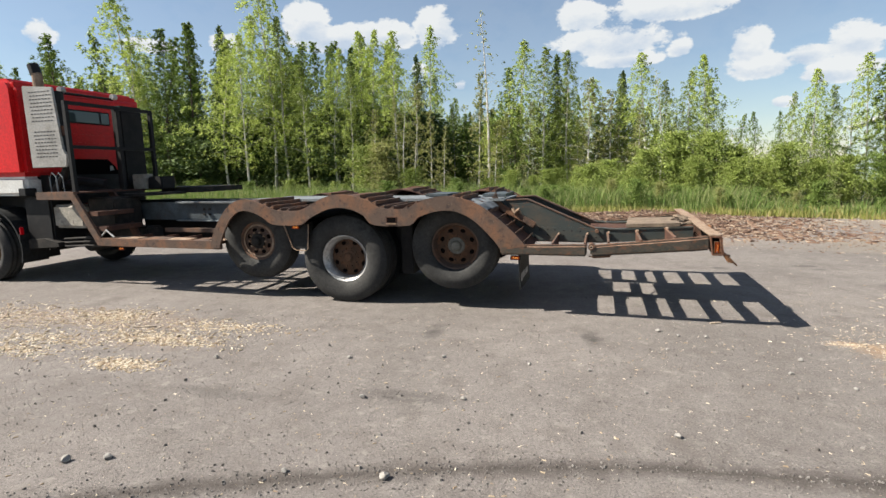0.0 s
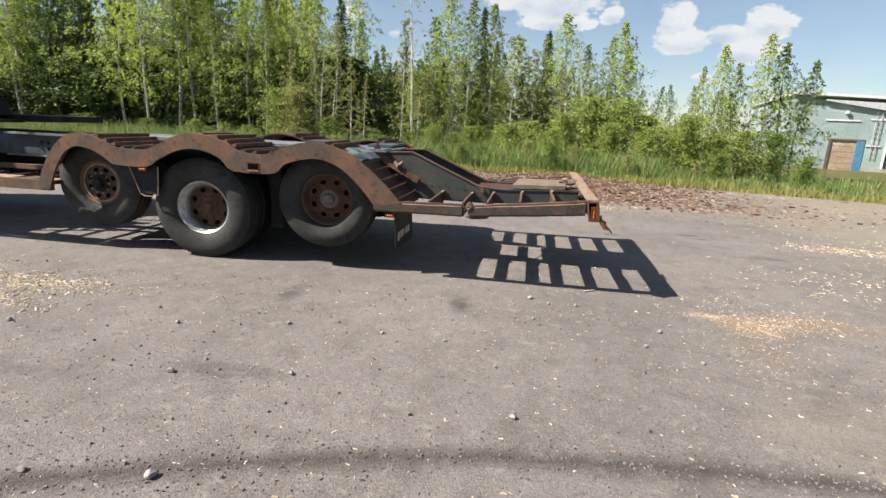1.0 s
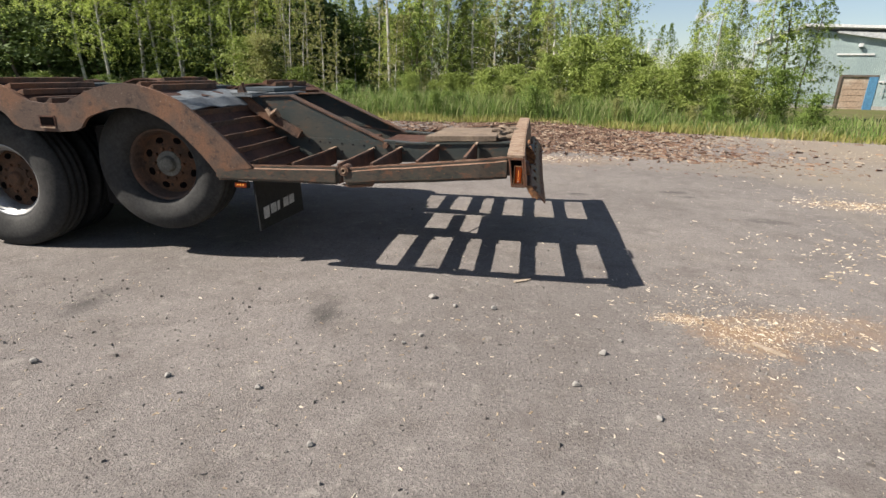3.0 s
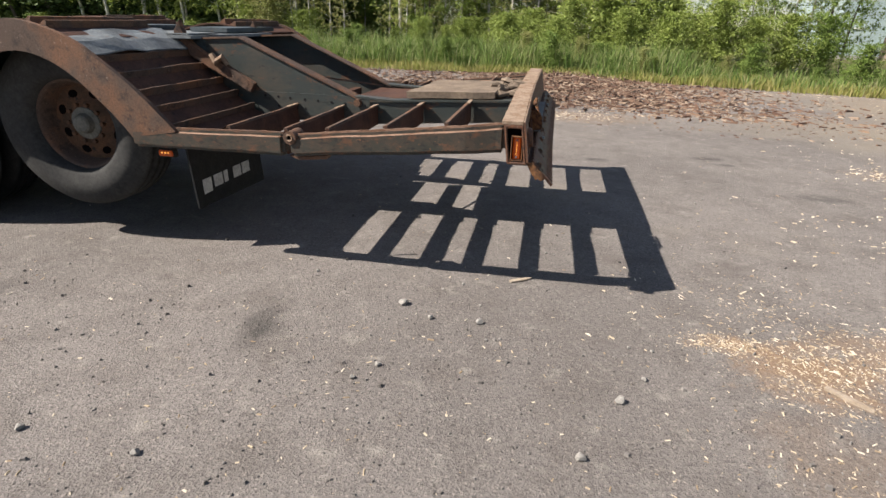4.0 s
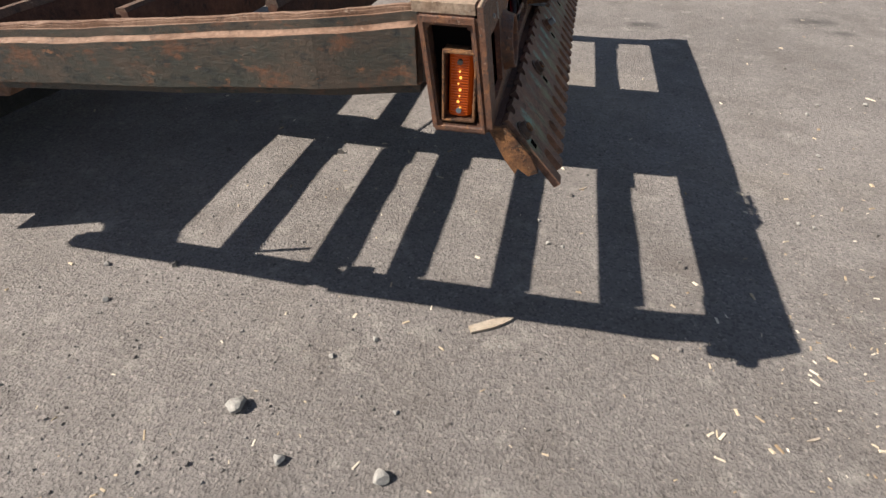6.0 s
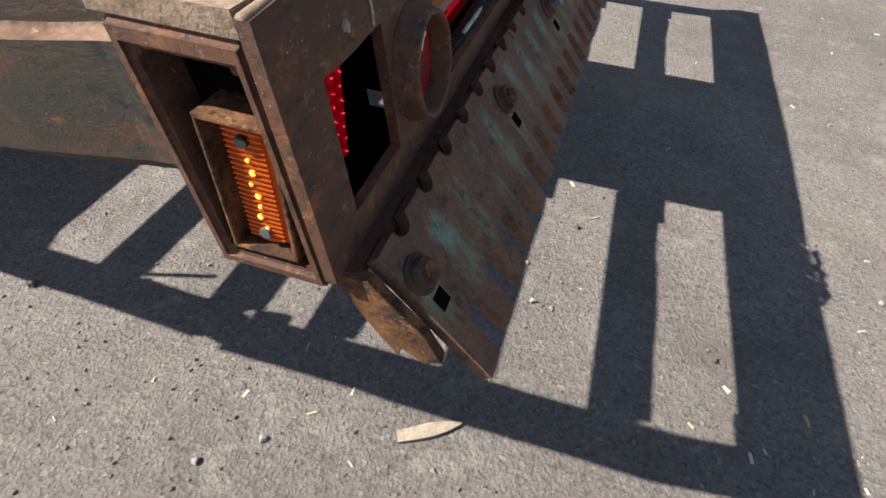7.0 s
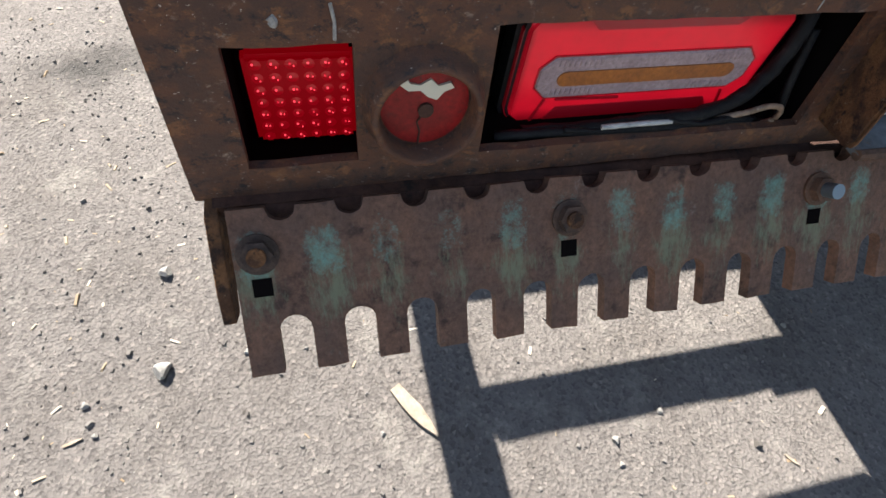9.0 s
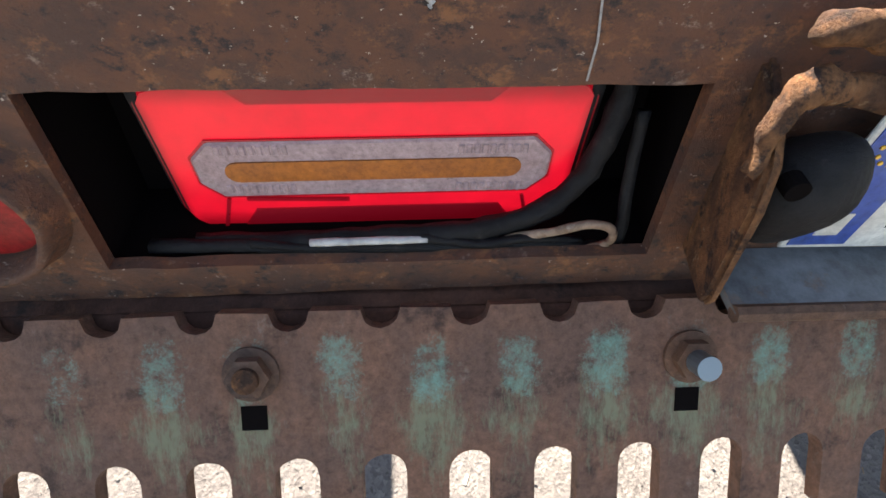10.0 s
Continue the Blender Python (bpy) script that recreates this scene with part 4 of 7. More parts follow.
def tail_plate():
    """One plate with two lamp windows, ragged a little where they were burnt out."""
    bm = bmesh.new()
    ys = [tail_y0, W1[0], W1[1], W2[0], W2[1], 7.9, 8.5, tail_y1]
    for (y0, y1) in zip(ys, ys[1:]):
        w = W1 if y0 == W1[0] else W2 if y0 == W2[0] else None
        spans = [(PB, w[2]), (w[3], PT - 0.006)] if w else [(PB, PT - 0.006)]
        for z0, z1 in spans:
            n = max(1, int((y1 - y0) / 0.02))
            for i in range(n):
                a, b = y0 + (y1 - y0) * i / n, y0 + (y1 - y0) * (i + 1) / n
                box(bm, XT - 0.010, XT, a, b, z0, z1)
    bmesh.ops.remove_doubles(bm, verts=bm.verts, dist=0.0002)
    for v in bm.verts:
        if tail_y0 + 0.01 < v.co.y < tail_y1 - 0.01:
            v.co.z += 0.0022 * noise.noise(Vector((v.co.y * 45, v.co.z * 20, 0)))
    battered_top(bm)
    lean(bm)
    return bm


tail = part("tail_panel", tail_plate(), RUST_BROWN, truck, "brown rusty tail panel with cut-outs for the lamps", fix=False)
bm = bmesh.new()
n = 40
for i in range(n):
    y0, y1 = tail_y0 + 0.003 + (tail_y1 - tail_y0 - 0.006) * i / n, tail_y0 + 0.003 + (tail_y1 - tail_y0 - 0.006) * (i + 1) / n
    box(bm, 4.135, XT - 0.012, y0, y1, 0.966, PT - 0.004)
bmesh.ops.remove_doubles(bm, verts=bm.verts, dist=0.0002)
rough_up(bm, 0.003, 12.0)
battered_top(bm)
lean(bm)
part("top_flange", bm, RUST_TOP, tail, "worn top flange of the tail, sunlight put into its pale colour")
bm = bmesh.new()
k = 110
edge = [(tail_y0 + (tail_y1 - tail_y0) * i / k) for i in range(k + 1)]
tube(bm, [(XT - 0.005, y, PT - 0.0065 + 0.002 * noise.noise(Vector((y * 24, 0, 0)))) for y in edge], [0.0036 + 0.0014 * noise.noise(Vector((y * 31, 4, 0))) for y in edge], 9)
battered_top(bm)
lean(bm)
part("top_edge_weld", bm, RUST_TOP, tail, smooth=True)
# streaks of weld and paint on the plate
for y, z0, z1, w in ((6.842, 0.926, 0.952, 0.0013), (6.800, 0.938, 0.944, 0.003), (7.262, 0.935, 0.975, 0.0007), (7.18, 0.972, 0.976, 0.0015)):
    bm = bmesh.new()
    tube(bm, [(XT + 0.0005, y, z0), (XT + 0.0012, y + 0.001, (z0 + z1) / 2), (XT + 0.0005, y - 0.0015, z1)], w, 6)
    rough_up(bm, 0.0008, 120.0, y)
    lean(bm)
    part("weld_streak", bm, WELD_PALE, tail)
# box at each end, open to the side, with the marker lamp in the near one
for y0, y1 in ((tail_y0, tail_y0 + 0.044), (tail_y1 - 0.044, tail_y1)):
    bm = bmesh.new()
    outer = [(4.142, 0.768), (XT - 0.0105, 0.768), (XT - 0.0105, 0.9655), (4.142, 0.9655)]
    inside = [(4.156, 0.783), (XT - 0.0235, 0.783), (XT - 0.0235, 0.948), (4.156, 0.948)]
    frames = [[bm.verts.new((x, y, z)) for x, z in line] for line in (outer, inside) for y in (y0, y1)]
    for i in range(4):
        j = (i + 1) % 4
        o0, o1, i0, i1 = frames
        for q in ((o0[i], o0[j], i0[j], i0[i]), (o1[j], o1[i], i1[i], i1[j]), (o0[j], o0[i], o1[i], o1[j]), (i0[i], i0[j], i1[j], i1[i])):
            bm.faces.new(q)
    soften(bm, 0.0045, 3)
    rough_up(bm, 0.002, 12.0)
    lean(bm)
    part("end_box", bm, RUST_BROWN, tail)
# sheet in shade black at the back of the end box
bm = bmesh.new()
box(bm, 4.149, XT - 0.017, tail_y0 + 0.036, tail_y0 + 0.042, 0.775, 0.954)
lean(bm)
part("box_back", bm, HOLE_SHADE, tail)


def marker_lamp(cx, y, cz, w=0.044, h=0.112):
    bm = bmesh.new()
    hw, hh = w / 2, h / 2
    ring = [[bm.verts.new((cx + sx * (hw + e), q, cz + sz * (hh + e))) for sx, sz in ((-1, -1), (1, -1), (1, 1), (-1, 1))] for e in (0.0045, 0.0) for q in (y - 0.024, y + 0.018)]
    o0, o1, i0, i1 = ring
    for i in range(4):
        j = (i + 1) % 4
        for f in ((o0[i], o0[j], i0[j], i0[i]), (o1[j], o1[i], i1[i], i1[j]), (o0[j], o0[i], o1[i], o1[j]), (i0[i], i0[j], i1[j], i1[i])):
            bm.faces.new(f)
    soften(bm, 0.0012, 1)
    rough_up(bm, 0.002, 25.0)
    lamp = part("side_marker_lamp", bm, RUST_FLAKE, truck, "orange lit side marker lamp in a rusty steel frame")
    bm = bmesh.new()
    n = 8
    rows = []
    for i in range(n + 1):
        a = math.pi * i / n
        rows.append((cx - (w / 2 - 0.004) * math.cos(a), y + 0.006 - 0.021 * math.sin(a) ** 0.6))
    lo = [bm.verts.new((x, q, cz - h / 2 + 0.003)) for x, q in rows]
    hi = [bm.verts.new((x, q, cz + h / 2 - 0.003)) for x, q in rows]
    for i in range(n):
        bm.faces.new((lo[i], lo[i + 1], hi[i + 1], hi[i]))
    bm.faces.new(lo); bm.faces.new(hi); bm.faces.new((lo[0], hi[0], hi[-1], lo[-1]))
    part("orange_lens", bm, ORANGE, lamp)
    bm = bmesh.new()
    for k in range(22):
        z = cz - h / 2 + 0.008 + k * (h - 0.016) / 21
        box(bm, cx - w / 2 + 0.010, cx + w / 2 - 0.010, y - 0.0162, y - 0.013, z - 0.0007, z + 0.0007)
    tagged(part("lens_ribs", bm, ORANGE, lamp), kind="stuff")
    for k in range(7):
        bm = bmesh.new()
        disc(bm, cx + 0.002 * math.sin(k * 2.3), y - 0.0170, cz + 0.026 - k * 0.0105, 0.0017 + 0.0008 * (k % 2), 8, 0.002)
        part("lit_diode", bm, ORANGE_LIT, lamp)
    for z in (cz + h / 2 - 0.014, cz - h / 2 + 0.014):
        bm = bmesh.new()
        disc(bm, cx, y - 0.0190, z, 0.0048, 10, 0.006)
        part("lens_screw", bm, CHROME if z < cz else DARK, lamp)


marker_lamp(4.208, 6.735, 0.845, 0.050, 0.112)

# square diode lamp behind the first window
LED_Y, LED_Z = 6.766, 0.785
bm = bmesh.new()
box(bm, 4.192, 4.211, LED_Y, LED_Y + 0.094, LED_Z, LED_Z + 0.097)
soften(bm, 0.004)
led = part("square_tail_lamp", bm, RED_LENS, truck, "square red diode tail lamp")
for i in range(6):
    for j in range(7):
        bm = bmesh.new()
        y, z = LED_Y + 0.011 + i * 0.0146, LED_Z + 0.008 + j * 0.0135
        x_disc(bm, 4.2112, y, z, 0.0052, 0.001, 10, 0.0012)
        d = part("diode_cell", bm, RED_CELL, led)
        bm = bmesh.new()
        x_disc(bm, 4.2136, y - 0.0012 + 0.0008 * math.sin(7 * i + 3 * j), z + 0.002, 0.0011, 0.001, 6, 0.0004)
        part("lit_point", bm, RED_DOT if (i * 5 + j * 3) % 7 else RED_DIM, d)
        if (i + 2 * j) % 3:
            bm = bmesh.new()
            x_disc(bm, 4.2134, y + 0.0022, z + 0.0016 * math.sin(5 * i + j), 0.0007, 0.001, 6, 0.0003)
            part("lit_point", bm, RED_DOT, d)
# lamp housing walls, blackened to hold the shade of the window
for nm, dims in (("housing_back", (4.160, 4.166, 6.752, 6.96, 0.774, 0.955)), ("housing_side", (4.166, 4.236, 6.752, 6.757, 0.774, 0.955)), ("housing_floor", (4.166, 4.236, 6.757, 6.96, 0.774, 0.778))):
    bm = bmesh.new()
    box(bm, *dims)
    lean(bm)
    part(nm, bm, HOLE_SHADE, tail)
bm = bmesh.new()
yz_box = (6.842, 6.850, 0.798, 0.806)
box(bm, 4.225, 4.247, *yz_box)
lean(bm)
part("mounting_peg", bm, HOLE_SHADE, tail)

# round reflector in a steel ring
bm = bmesh.new()
k = 40
ring = []
for (r, x) in ((0.0405, XT + 0.0005), (0.0415, XT + 0.019), (0.0435, XT + 0.0215), (0.0470, XT + 0.0205), (0.0490, XT + 0.012), (0.0535, XT + 0.0003)):
    ring.append([bm.verts.new((x, R1[0] + r * math.cos(2 * math.pi * i / k), R1[1] + r * math.sin(2 * math.pi * i / k))) for i in range(k)])
for a, b in zip(ring, ring[1:]):
    for i in range(k):
        bm.faces.new((a[i], a[(i + 1) % k], b[(i + 1) % k], b[i]))
rough_up(bm, 0.0012, 60.0)
lean(bm)
part("reflector_ring", bm, RUST_BROWN, tail, smooth=True)
bm = bmesh.new()
x_disc(bm, XT + 0.0012, R1[0], R1[1], 0.0385, 0.001, 40, 0.003)
lean(bm)
refl = part("red_reflector", bm, RED_REFL, truck, "round red reflector, cracked and chipped")
bm = bmesh.new()
chip_out = [(-0.026, 0.030), (-0.025, 0.020), (-0.016, 0.012), (-0.004, 0.012), (0.004, 0.004), (0.013, 0.000), (0.020, 0.009), (0.030, 0.013), (0.026, 0.019), (0.014, 0.016), (0.006, 0.024), (-0.004, 0.018), (-0.014, 0.020), (-0.020, 0.030)]
a = [bm.verts.new((XT + 0.0046, R1[0] + 0.85 * y - 0.002, R1[1] + 0.8 * z + 0.007)) for y, z in chip_out]
b = [bm.verts.new((XT + 0.001, v.co.y, v.co.z)) for v in a]
bm.faces.new(a); bm.faces.new(b[::-1])
for i in range(len(a)):
    j = (i + 1) % len(a)
    bm.faces.new((a[j], a[i], b[i], b[j]))
lean(bm)
part("bare_patch", bm, CREAM, refl)
bm = bmesh.new()
x_disc(bm, XT + 0.0064, R1[0], R1[1] - 0.002, 0.0068, 0.004, 14)
lean(bm)
part("reflector_screw", bm, RUST_DARK, refl)
bm = bmesh.new()
tube(bm, [(XT + 0.0045, R1[0] - 0.002, R1[1] - 0.006), (XT + 0.0035, R1[0] - 0.007, R1[1] - 0.014), (XT + 0.0032, R1[0] - 0.004, R1[1] - 0.024), (XT + 0.002, R1[0] - 0.005, R1[1] - 0.04)], 0.0009, 5)
lean(bm)
part("crack", bm, RUST_DARK, refl)

# large tail lamp with a glowing ring
LX, LY, LZ = 4.222, 7.146, 0.858


def yz_plate(bm, out, x0, x1, oy=None, oz=None):
    """A plate cut to an outline in y and z."""
    oy, oz = LY if oy is None else oy, LZ if oz is None else oz
    a = [bm.verts.new((x1, oy + y, oz + z + RISE * (y if oy == LY else 0))) for y, z in out]
    b = [bm.verts.new((x0, v.co.y, v.co.z)) for v in a]
    bm.faces.new(a); bm.faces.new(b[::-1])
    for i in range(len(a)):
        j = (i + 1) % len(a)
        bm.faces.new((a[j], a[i], b[i], b[j]))


LAMP_OUT = [(-0.122, 0.066), (0.122, 0.066), (0.133, 0.063), (0.140, 0.053), (0.139, -0.040), (0.135, -0.051), (0.124, -0.060), (-0.124, -0.060), (-0.135, -0.051), (-0.139, -0.040), (-0.140, 0.053), (-0.133, 0.063)]
bm = bmesh.new()
yz_plate(bm, LAMP_OUT, LX - 0.03, LX)
soften(bm, 0.007, 3)
big = part("large_tail_lamp", bm, RED_GLOW, truck, "large red tail lamp, glowing, with amber centre bar", smooth=False)
# larger black plate behind the lamp, added to darken its outline
bm = bmesh.new()
yz_plate(bm, [(y * 1.035, z * 1.06) for y, z in LAMP_OUT], LX - 0.04, LX - 0.006)
soften(bm, 0.006, 2)
part("lamp_dark_rim", bm, RUBBER_BLACK, big)
for s in (1, -1):
    bm = bmesh.new()
    yz_plate(bm, [(-0.090, s * 0.0665), (0.090, s * 0.0665), (0.072, s * 0.050), (-0.072, s * 0.050)] if s > 0 else [(-0.104, -0.0625), (0.104, -0.0625), (0.086, -0.037), (-0.086, -0.037)], LX - 0.004, LX + 0.0012)
    part("dark_lens_band", bm, RED_DEEP, big)


def rounded_bar(hw, hh, n=8):
    out = []
    for s, e in ((90, 270), (270, 450)):
        cx = -hw + hh if s == 90 else hw - hh
        out += [(cx + hh * math.cos(radians(s + (e - s) * i / n)), hh * math.sin(radians(s + (e - s) * i / n))) for i in range(n + 1)]
    return out


def chamfer_bar(hw, hh, c):
    return [(-hw, hh - c), (-hw + c, hh), (hw - c, hh), (hw, hh - c), (hw, -hh + c), (hw - c, -hh), (-hw + c, -hh), (-hw, -hh + c)]


bm = bmesh.new()
yz_plate(bm, chamfer_bar(0.1178, 0.0245, 0.0135), LX - 0.002, LX + 0.0014)
part("inner_red_frame", bm, RED_DEEP, big)
bm = bmesh.new()
yz_plate(bm, chamfer_bar(0.1165, 0.0232, 0.013), LX - 0.002, LX + 0.003)
soften(bm, 0.0015, 1)
part("clear_lens", bm, CLEAR, big, "clear grey lens round the amber bar")
bm = bmesh.new()
yz_plate(bm, rounded_bar(0.099, 0.0102), LX, LX + 0.0042)
soften(bm, 0.002, 2)
part("amber_bar", bm, AMBER, big)
for sy in (-1, 1):
    for sz in (-1, 1):
        for i in range(9):
            bm = bmesh.new()
            yy = LY + sy * (0.056 + i * 0.0052)
            box(bm, LX + 0.002, LX + 0.0040, yy - 0.0021, yy + 0.0021, LZ + sz * 0.0165 - 0.0040, LZ + sz * 0.0165 + 0.0040)
            soften(bm, 0.0008, 1)
            part("lens_prism", bm, CLEAR, big)
for y0, z0, y1, z1 in ((-0.102, -0.027, -0.112, -0.058), (0.102, -0.027, 0.110, -0.058), (-0.09, -0.0275, -0.02, -0.029)):
    bm = bmesh.new()
    beam(bm, (LX + 0.0012, LY + y0, LZ + z0), (LX + 0.0012, LY + y1, LZ + z1), 0.002, 0.0025)
    part("lens_seam", bm, RED_DEEP, big)
# recess walls behind the large lamp, coloured as deep shade
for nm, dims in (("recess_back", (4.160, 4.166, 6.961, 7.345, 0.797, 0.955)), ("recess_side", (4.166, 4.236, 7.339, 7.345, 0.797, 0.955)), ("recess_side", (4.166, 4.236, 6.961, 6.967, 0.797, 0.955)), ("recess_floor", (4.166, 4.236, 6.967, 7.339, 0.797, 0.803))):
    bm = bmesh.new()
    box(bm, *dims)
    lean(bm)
    part(nm, bm, HOLE_SHADE, tail)


def cable(name, pts, r, material, label=""):
    fine = []
    for i in range(len(pts) - 1):
        p0, p1, p2, p3 = (Vector(pts[max(0, min(len(pts) - 1, i + k))]) for k in (-1, 0, 1, 2))
        for k in range(5):
            t = k / 5
            fine.append(0.5 * (2 * p1 + (p2 - p0) * t + (2 * p0 - 5 * p1 + 4 * p2 - p3) * t * t + (3 * p1 - p0 - 3 * p2 + p3) * t ** 3))
    bm = bmesh.new()
    tube(bm, fine + [Vector(pts[-1])], r, 8)
    rough_up(bm, r * 0.25, 90.0)
    return part(name, bm, material, truck, label, smooth=True)


cable("black_cable", [(4.243, 7.02, 0.8055), (4.247, 7.09, 0.811), (4.248, 7.15, 0.816), (4.246, 7.21, 0.818), (4.240, 7.255, 0.828), (4.232, 7.283, 0.852), (4.222, 7.298, 0.90), (4.20, 7.305, 0.95)], 0.0082, CABLE, "black corrugated cable below the lamp")
cable("black_cable", [(4.250, 7.13, 0.812), (4.252, 7.20, 0.814), (4.253, 7.26, 0.812), (4.252, 7.305, 0.806), (4.248, 7.318, 0.814), (4.236, 7.316, 0.85), (4.22, 7.315, 0.9)], 0.0046, CABLE)
cable("bare_wire_loop", [(4.250, 7.235, 0.814), (4.254, 7.262, 0.824), (4.256, 7.288, 0.834), (4.257, 7.302, 0.832), (4.257, 7.308, 0.822), (4.256, 7.302, 0.811), (4.254, 7.28, 0.806), (4.252, 7.25, 0.807)], 0.0032, RUST_LIGHT, "bare coppery wire loop")
cable("black_cable", [(4.246, 6.99, 0.808), (4.250, 7.05, 0.8115), (4.252, 7.10, 0.8100), (4.254, 7.16, 0.8125), (4.252, 7.22, 0.809), (4.250, 7.27, 0.8105)], 0.0052, CABLE)
cable("black_cable", [(4.252, 7.06, 0.8165), (4.254, 7.11, 0.8125), (4.252, 7.17, 0.8195), (4.255, 7.215, 0.8145), (4.254, 7.25, 0.8185), (4.25, 7.29, 0.81)], 0.0034, CABLE)
cable("pale_cable", [(4.2535, 7.10, 0.8175), (4.2555, 7.125, 0.8205), (4.2555, 7.155, 0.821), (4.253, 7.18, 0.819)], 0.0028, PRINT)

# holder of the number plate, standing proud of the tail
bm = bmesh.new()
prism(bm, [(4.248, 0.806), (4.319, 0.820), (4.322, 0.830), (4.316, 0.895), (4.304, 0.918), (4.285, 0.932), (4.240, 0.944)], 7.342, 7.351)
for v in bm.verts:
    v.co.y += 0.05 * (0.82 - v.co.z) + 0.25 * max(0, 4.318 - v.co.x)
    v.co.z += 0.009
soften(bm, 0.003, 2)
rough_up(bm, 0.0012, 30.0)
holder = part("plate_holder_cheek", bm, RUST_FLAKE, truck, "rusty cheek of the number plate holder")
bm = bmesh.new()
n = 20
for i in range(n):
    y0, y1 = 7.372 + 1.28 * i / n, 7.372 + 1.28 * (i + 1) / n
    box(bm, 4.268, 4.319, y0, y1, 0.812, 0.819)
bmesh.ops.remove_doubles(bm, verts=bm.verts, dist=0.0002)
rough_up(bm, 0.003, 20.0)
part("holder_shelf", bm, DECK, holder, "grey dusty shelf under the number plate")
bm = bmesh.new()
tube(bm, [(4.318, 7.372 + 1.28 * i / 40, 0.816 + 0.002 * noise.noise(Vector((i, 0, 0)))) for i in range(41)], 0.006, 7)
part("shelf_edge", bm, RUST, holder)
bm = bmesh.new()
tube(bm, [(4.270 + 0.002 * math.sin(i * 0.7), 7.352 + 0.0052 * i, 0.977 + 0.0015 * math.sin(i * 0.45)) for i in range(41)], [0.0035] + [0.0088 + 0.0008 * math.sin(i * 1.3) for i in range(40)], 20)
rough_up(bm, 0.0050, 48.0)
rough_up(bm, 0.0020, 150.0, 4.0)
part("upper_bar", bm, RUST_FLAKE, holder, smooth=True)
bm = bmesh.new()
knee = [(4.300, 7.337, 0.918), (4.292, 7.343, 0.938), (4.284, 7.350, 0.952), (4.280, 7.362, 0.957), (4.279, 7.385, 0.951), (4.278, 7.42, 0.946), (4.276, 7.47, 0.944), (4.275, 7.52, 0.944)]
fine_knee = []
for i in range(len(knee) - 1):
    for q in range(6):
        fine_knee.append(Vector(knee[i]).lerp(Vector(knee[i + 1]), q / 6))
tube(bm, fine_knee, [0.0042 + 0.0034 * min(1, i / 14) for i in range(len(fine_knee))], 18)
rough_up(bm, 0.0042, 50.0, 2.0)
rough_up(bm, 0.0018, 160.0, 7.0)
part("bent_edge", bm, RUST_FLAKE, holder, smooth=True)
bm = bmesh.new()
bmesh.ops.create_uvsphere(bm, u_segments=28, v_segments=16, radius=0.035, matrix=Matrix.Translation((4.285, 7.383, 0.894)))
for v in bm.verts:
    d = v.co - Vector((4.285, 7.383, 0.894))
    v.co.x = 4.285 + d.x * 0.75
    v.co.y = 7.383 + d.y * 0.86 + 0.010 * d.z / 0.034
rough_up(bm, 0.003, 25.0)
stop = part("rubber_stop", bm, CABLE, truck, "round black rubber plug", smooth=True)
bm = bmesh.new()
x_disc(bm, 4.3065, 7.364, 0.912, 0.0065, 0.010, 14)
part("plug_hole", bm, HOLE_SHADE, stop)
bm = bmesh.new()
yz_plate(bm, [(0, 0), (0.52, 0), (0.52, 0.116), (0, 0.116)], 4.272, 4.275, 7.415, 0.828)
soften(bm, 0.001, 1)
plate = part("number_plate", bm, PLATE, truck, "dirty white number plate with blue band")
bm = bmesh.new()
yz_plate(bm, [(0.004, 0.004), (0.044, 0.004), (0.044, 0.112), (0.004, 0.112)], 4.275, 4.2756, 7.415, 0.828)
part("blue_band", bm, BLUE, plate)
for i in range(12):
    bm = bmesh.new()
    t = 2 * math.pi * i / 12
    x_disc(bm, 4.2766, 7.439 + 0.013 * math.cos(t), 0.915 + 0.013 * math.sin(t), 0.0016, 0.001, 5)
    part("star_dot", bm, YELLOW, plate)
bm = bmesh.new()
box(bm, 4.2756, 4.2762, 7.431, 7.447, 0.842, 0.862)
part("band_bar", bm, PLATE, plate)
for i, w in enumerate((0.05, 0.05, 0.05, 0.02, 0.05, 0.05, 0.05)):
    bm = bmesh.new()
    y = 7.476 + i * 0.062
    if w > 0.03:
        box(bm, 4.275, 4.2757, y, y + w, 0.848, 0.924)
    else:
        box(bm, 4.275, 4.2757, y + 0.01, y + 0.03, 0.88, 0.89)
    part("plate_bar", bm, CHARS, plate)

# ---- perforated cutting blade hung under the tail ----
TOPP, BOTP = Vector((4.2855, 0, 0.790)), Vector((4.3975, 0, 0.668))
BD = (BOTP - TOPP).normalized()
BN = Vector((-BD.z, 0, BD.x))
if BN.x < 0:
    BN = -BN
BL = (BOTP - TOPP).length
PITCH, PHASE = 0.061, 6.781


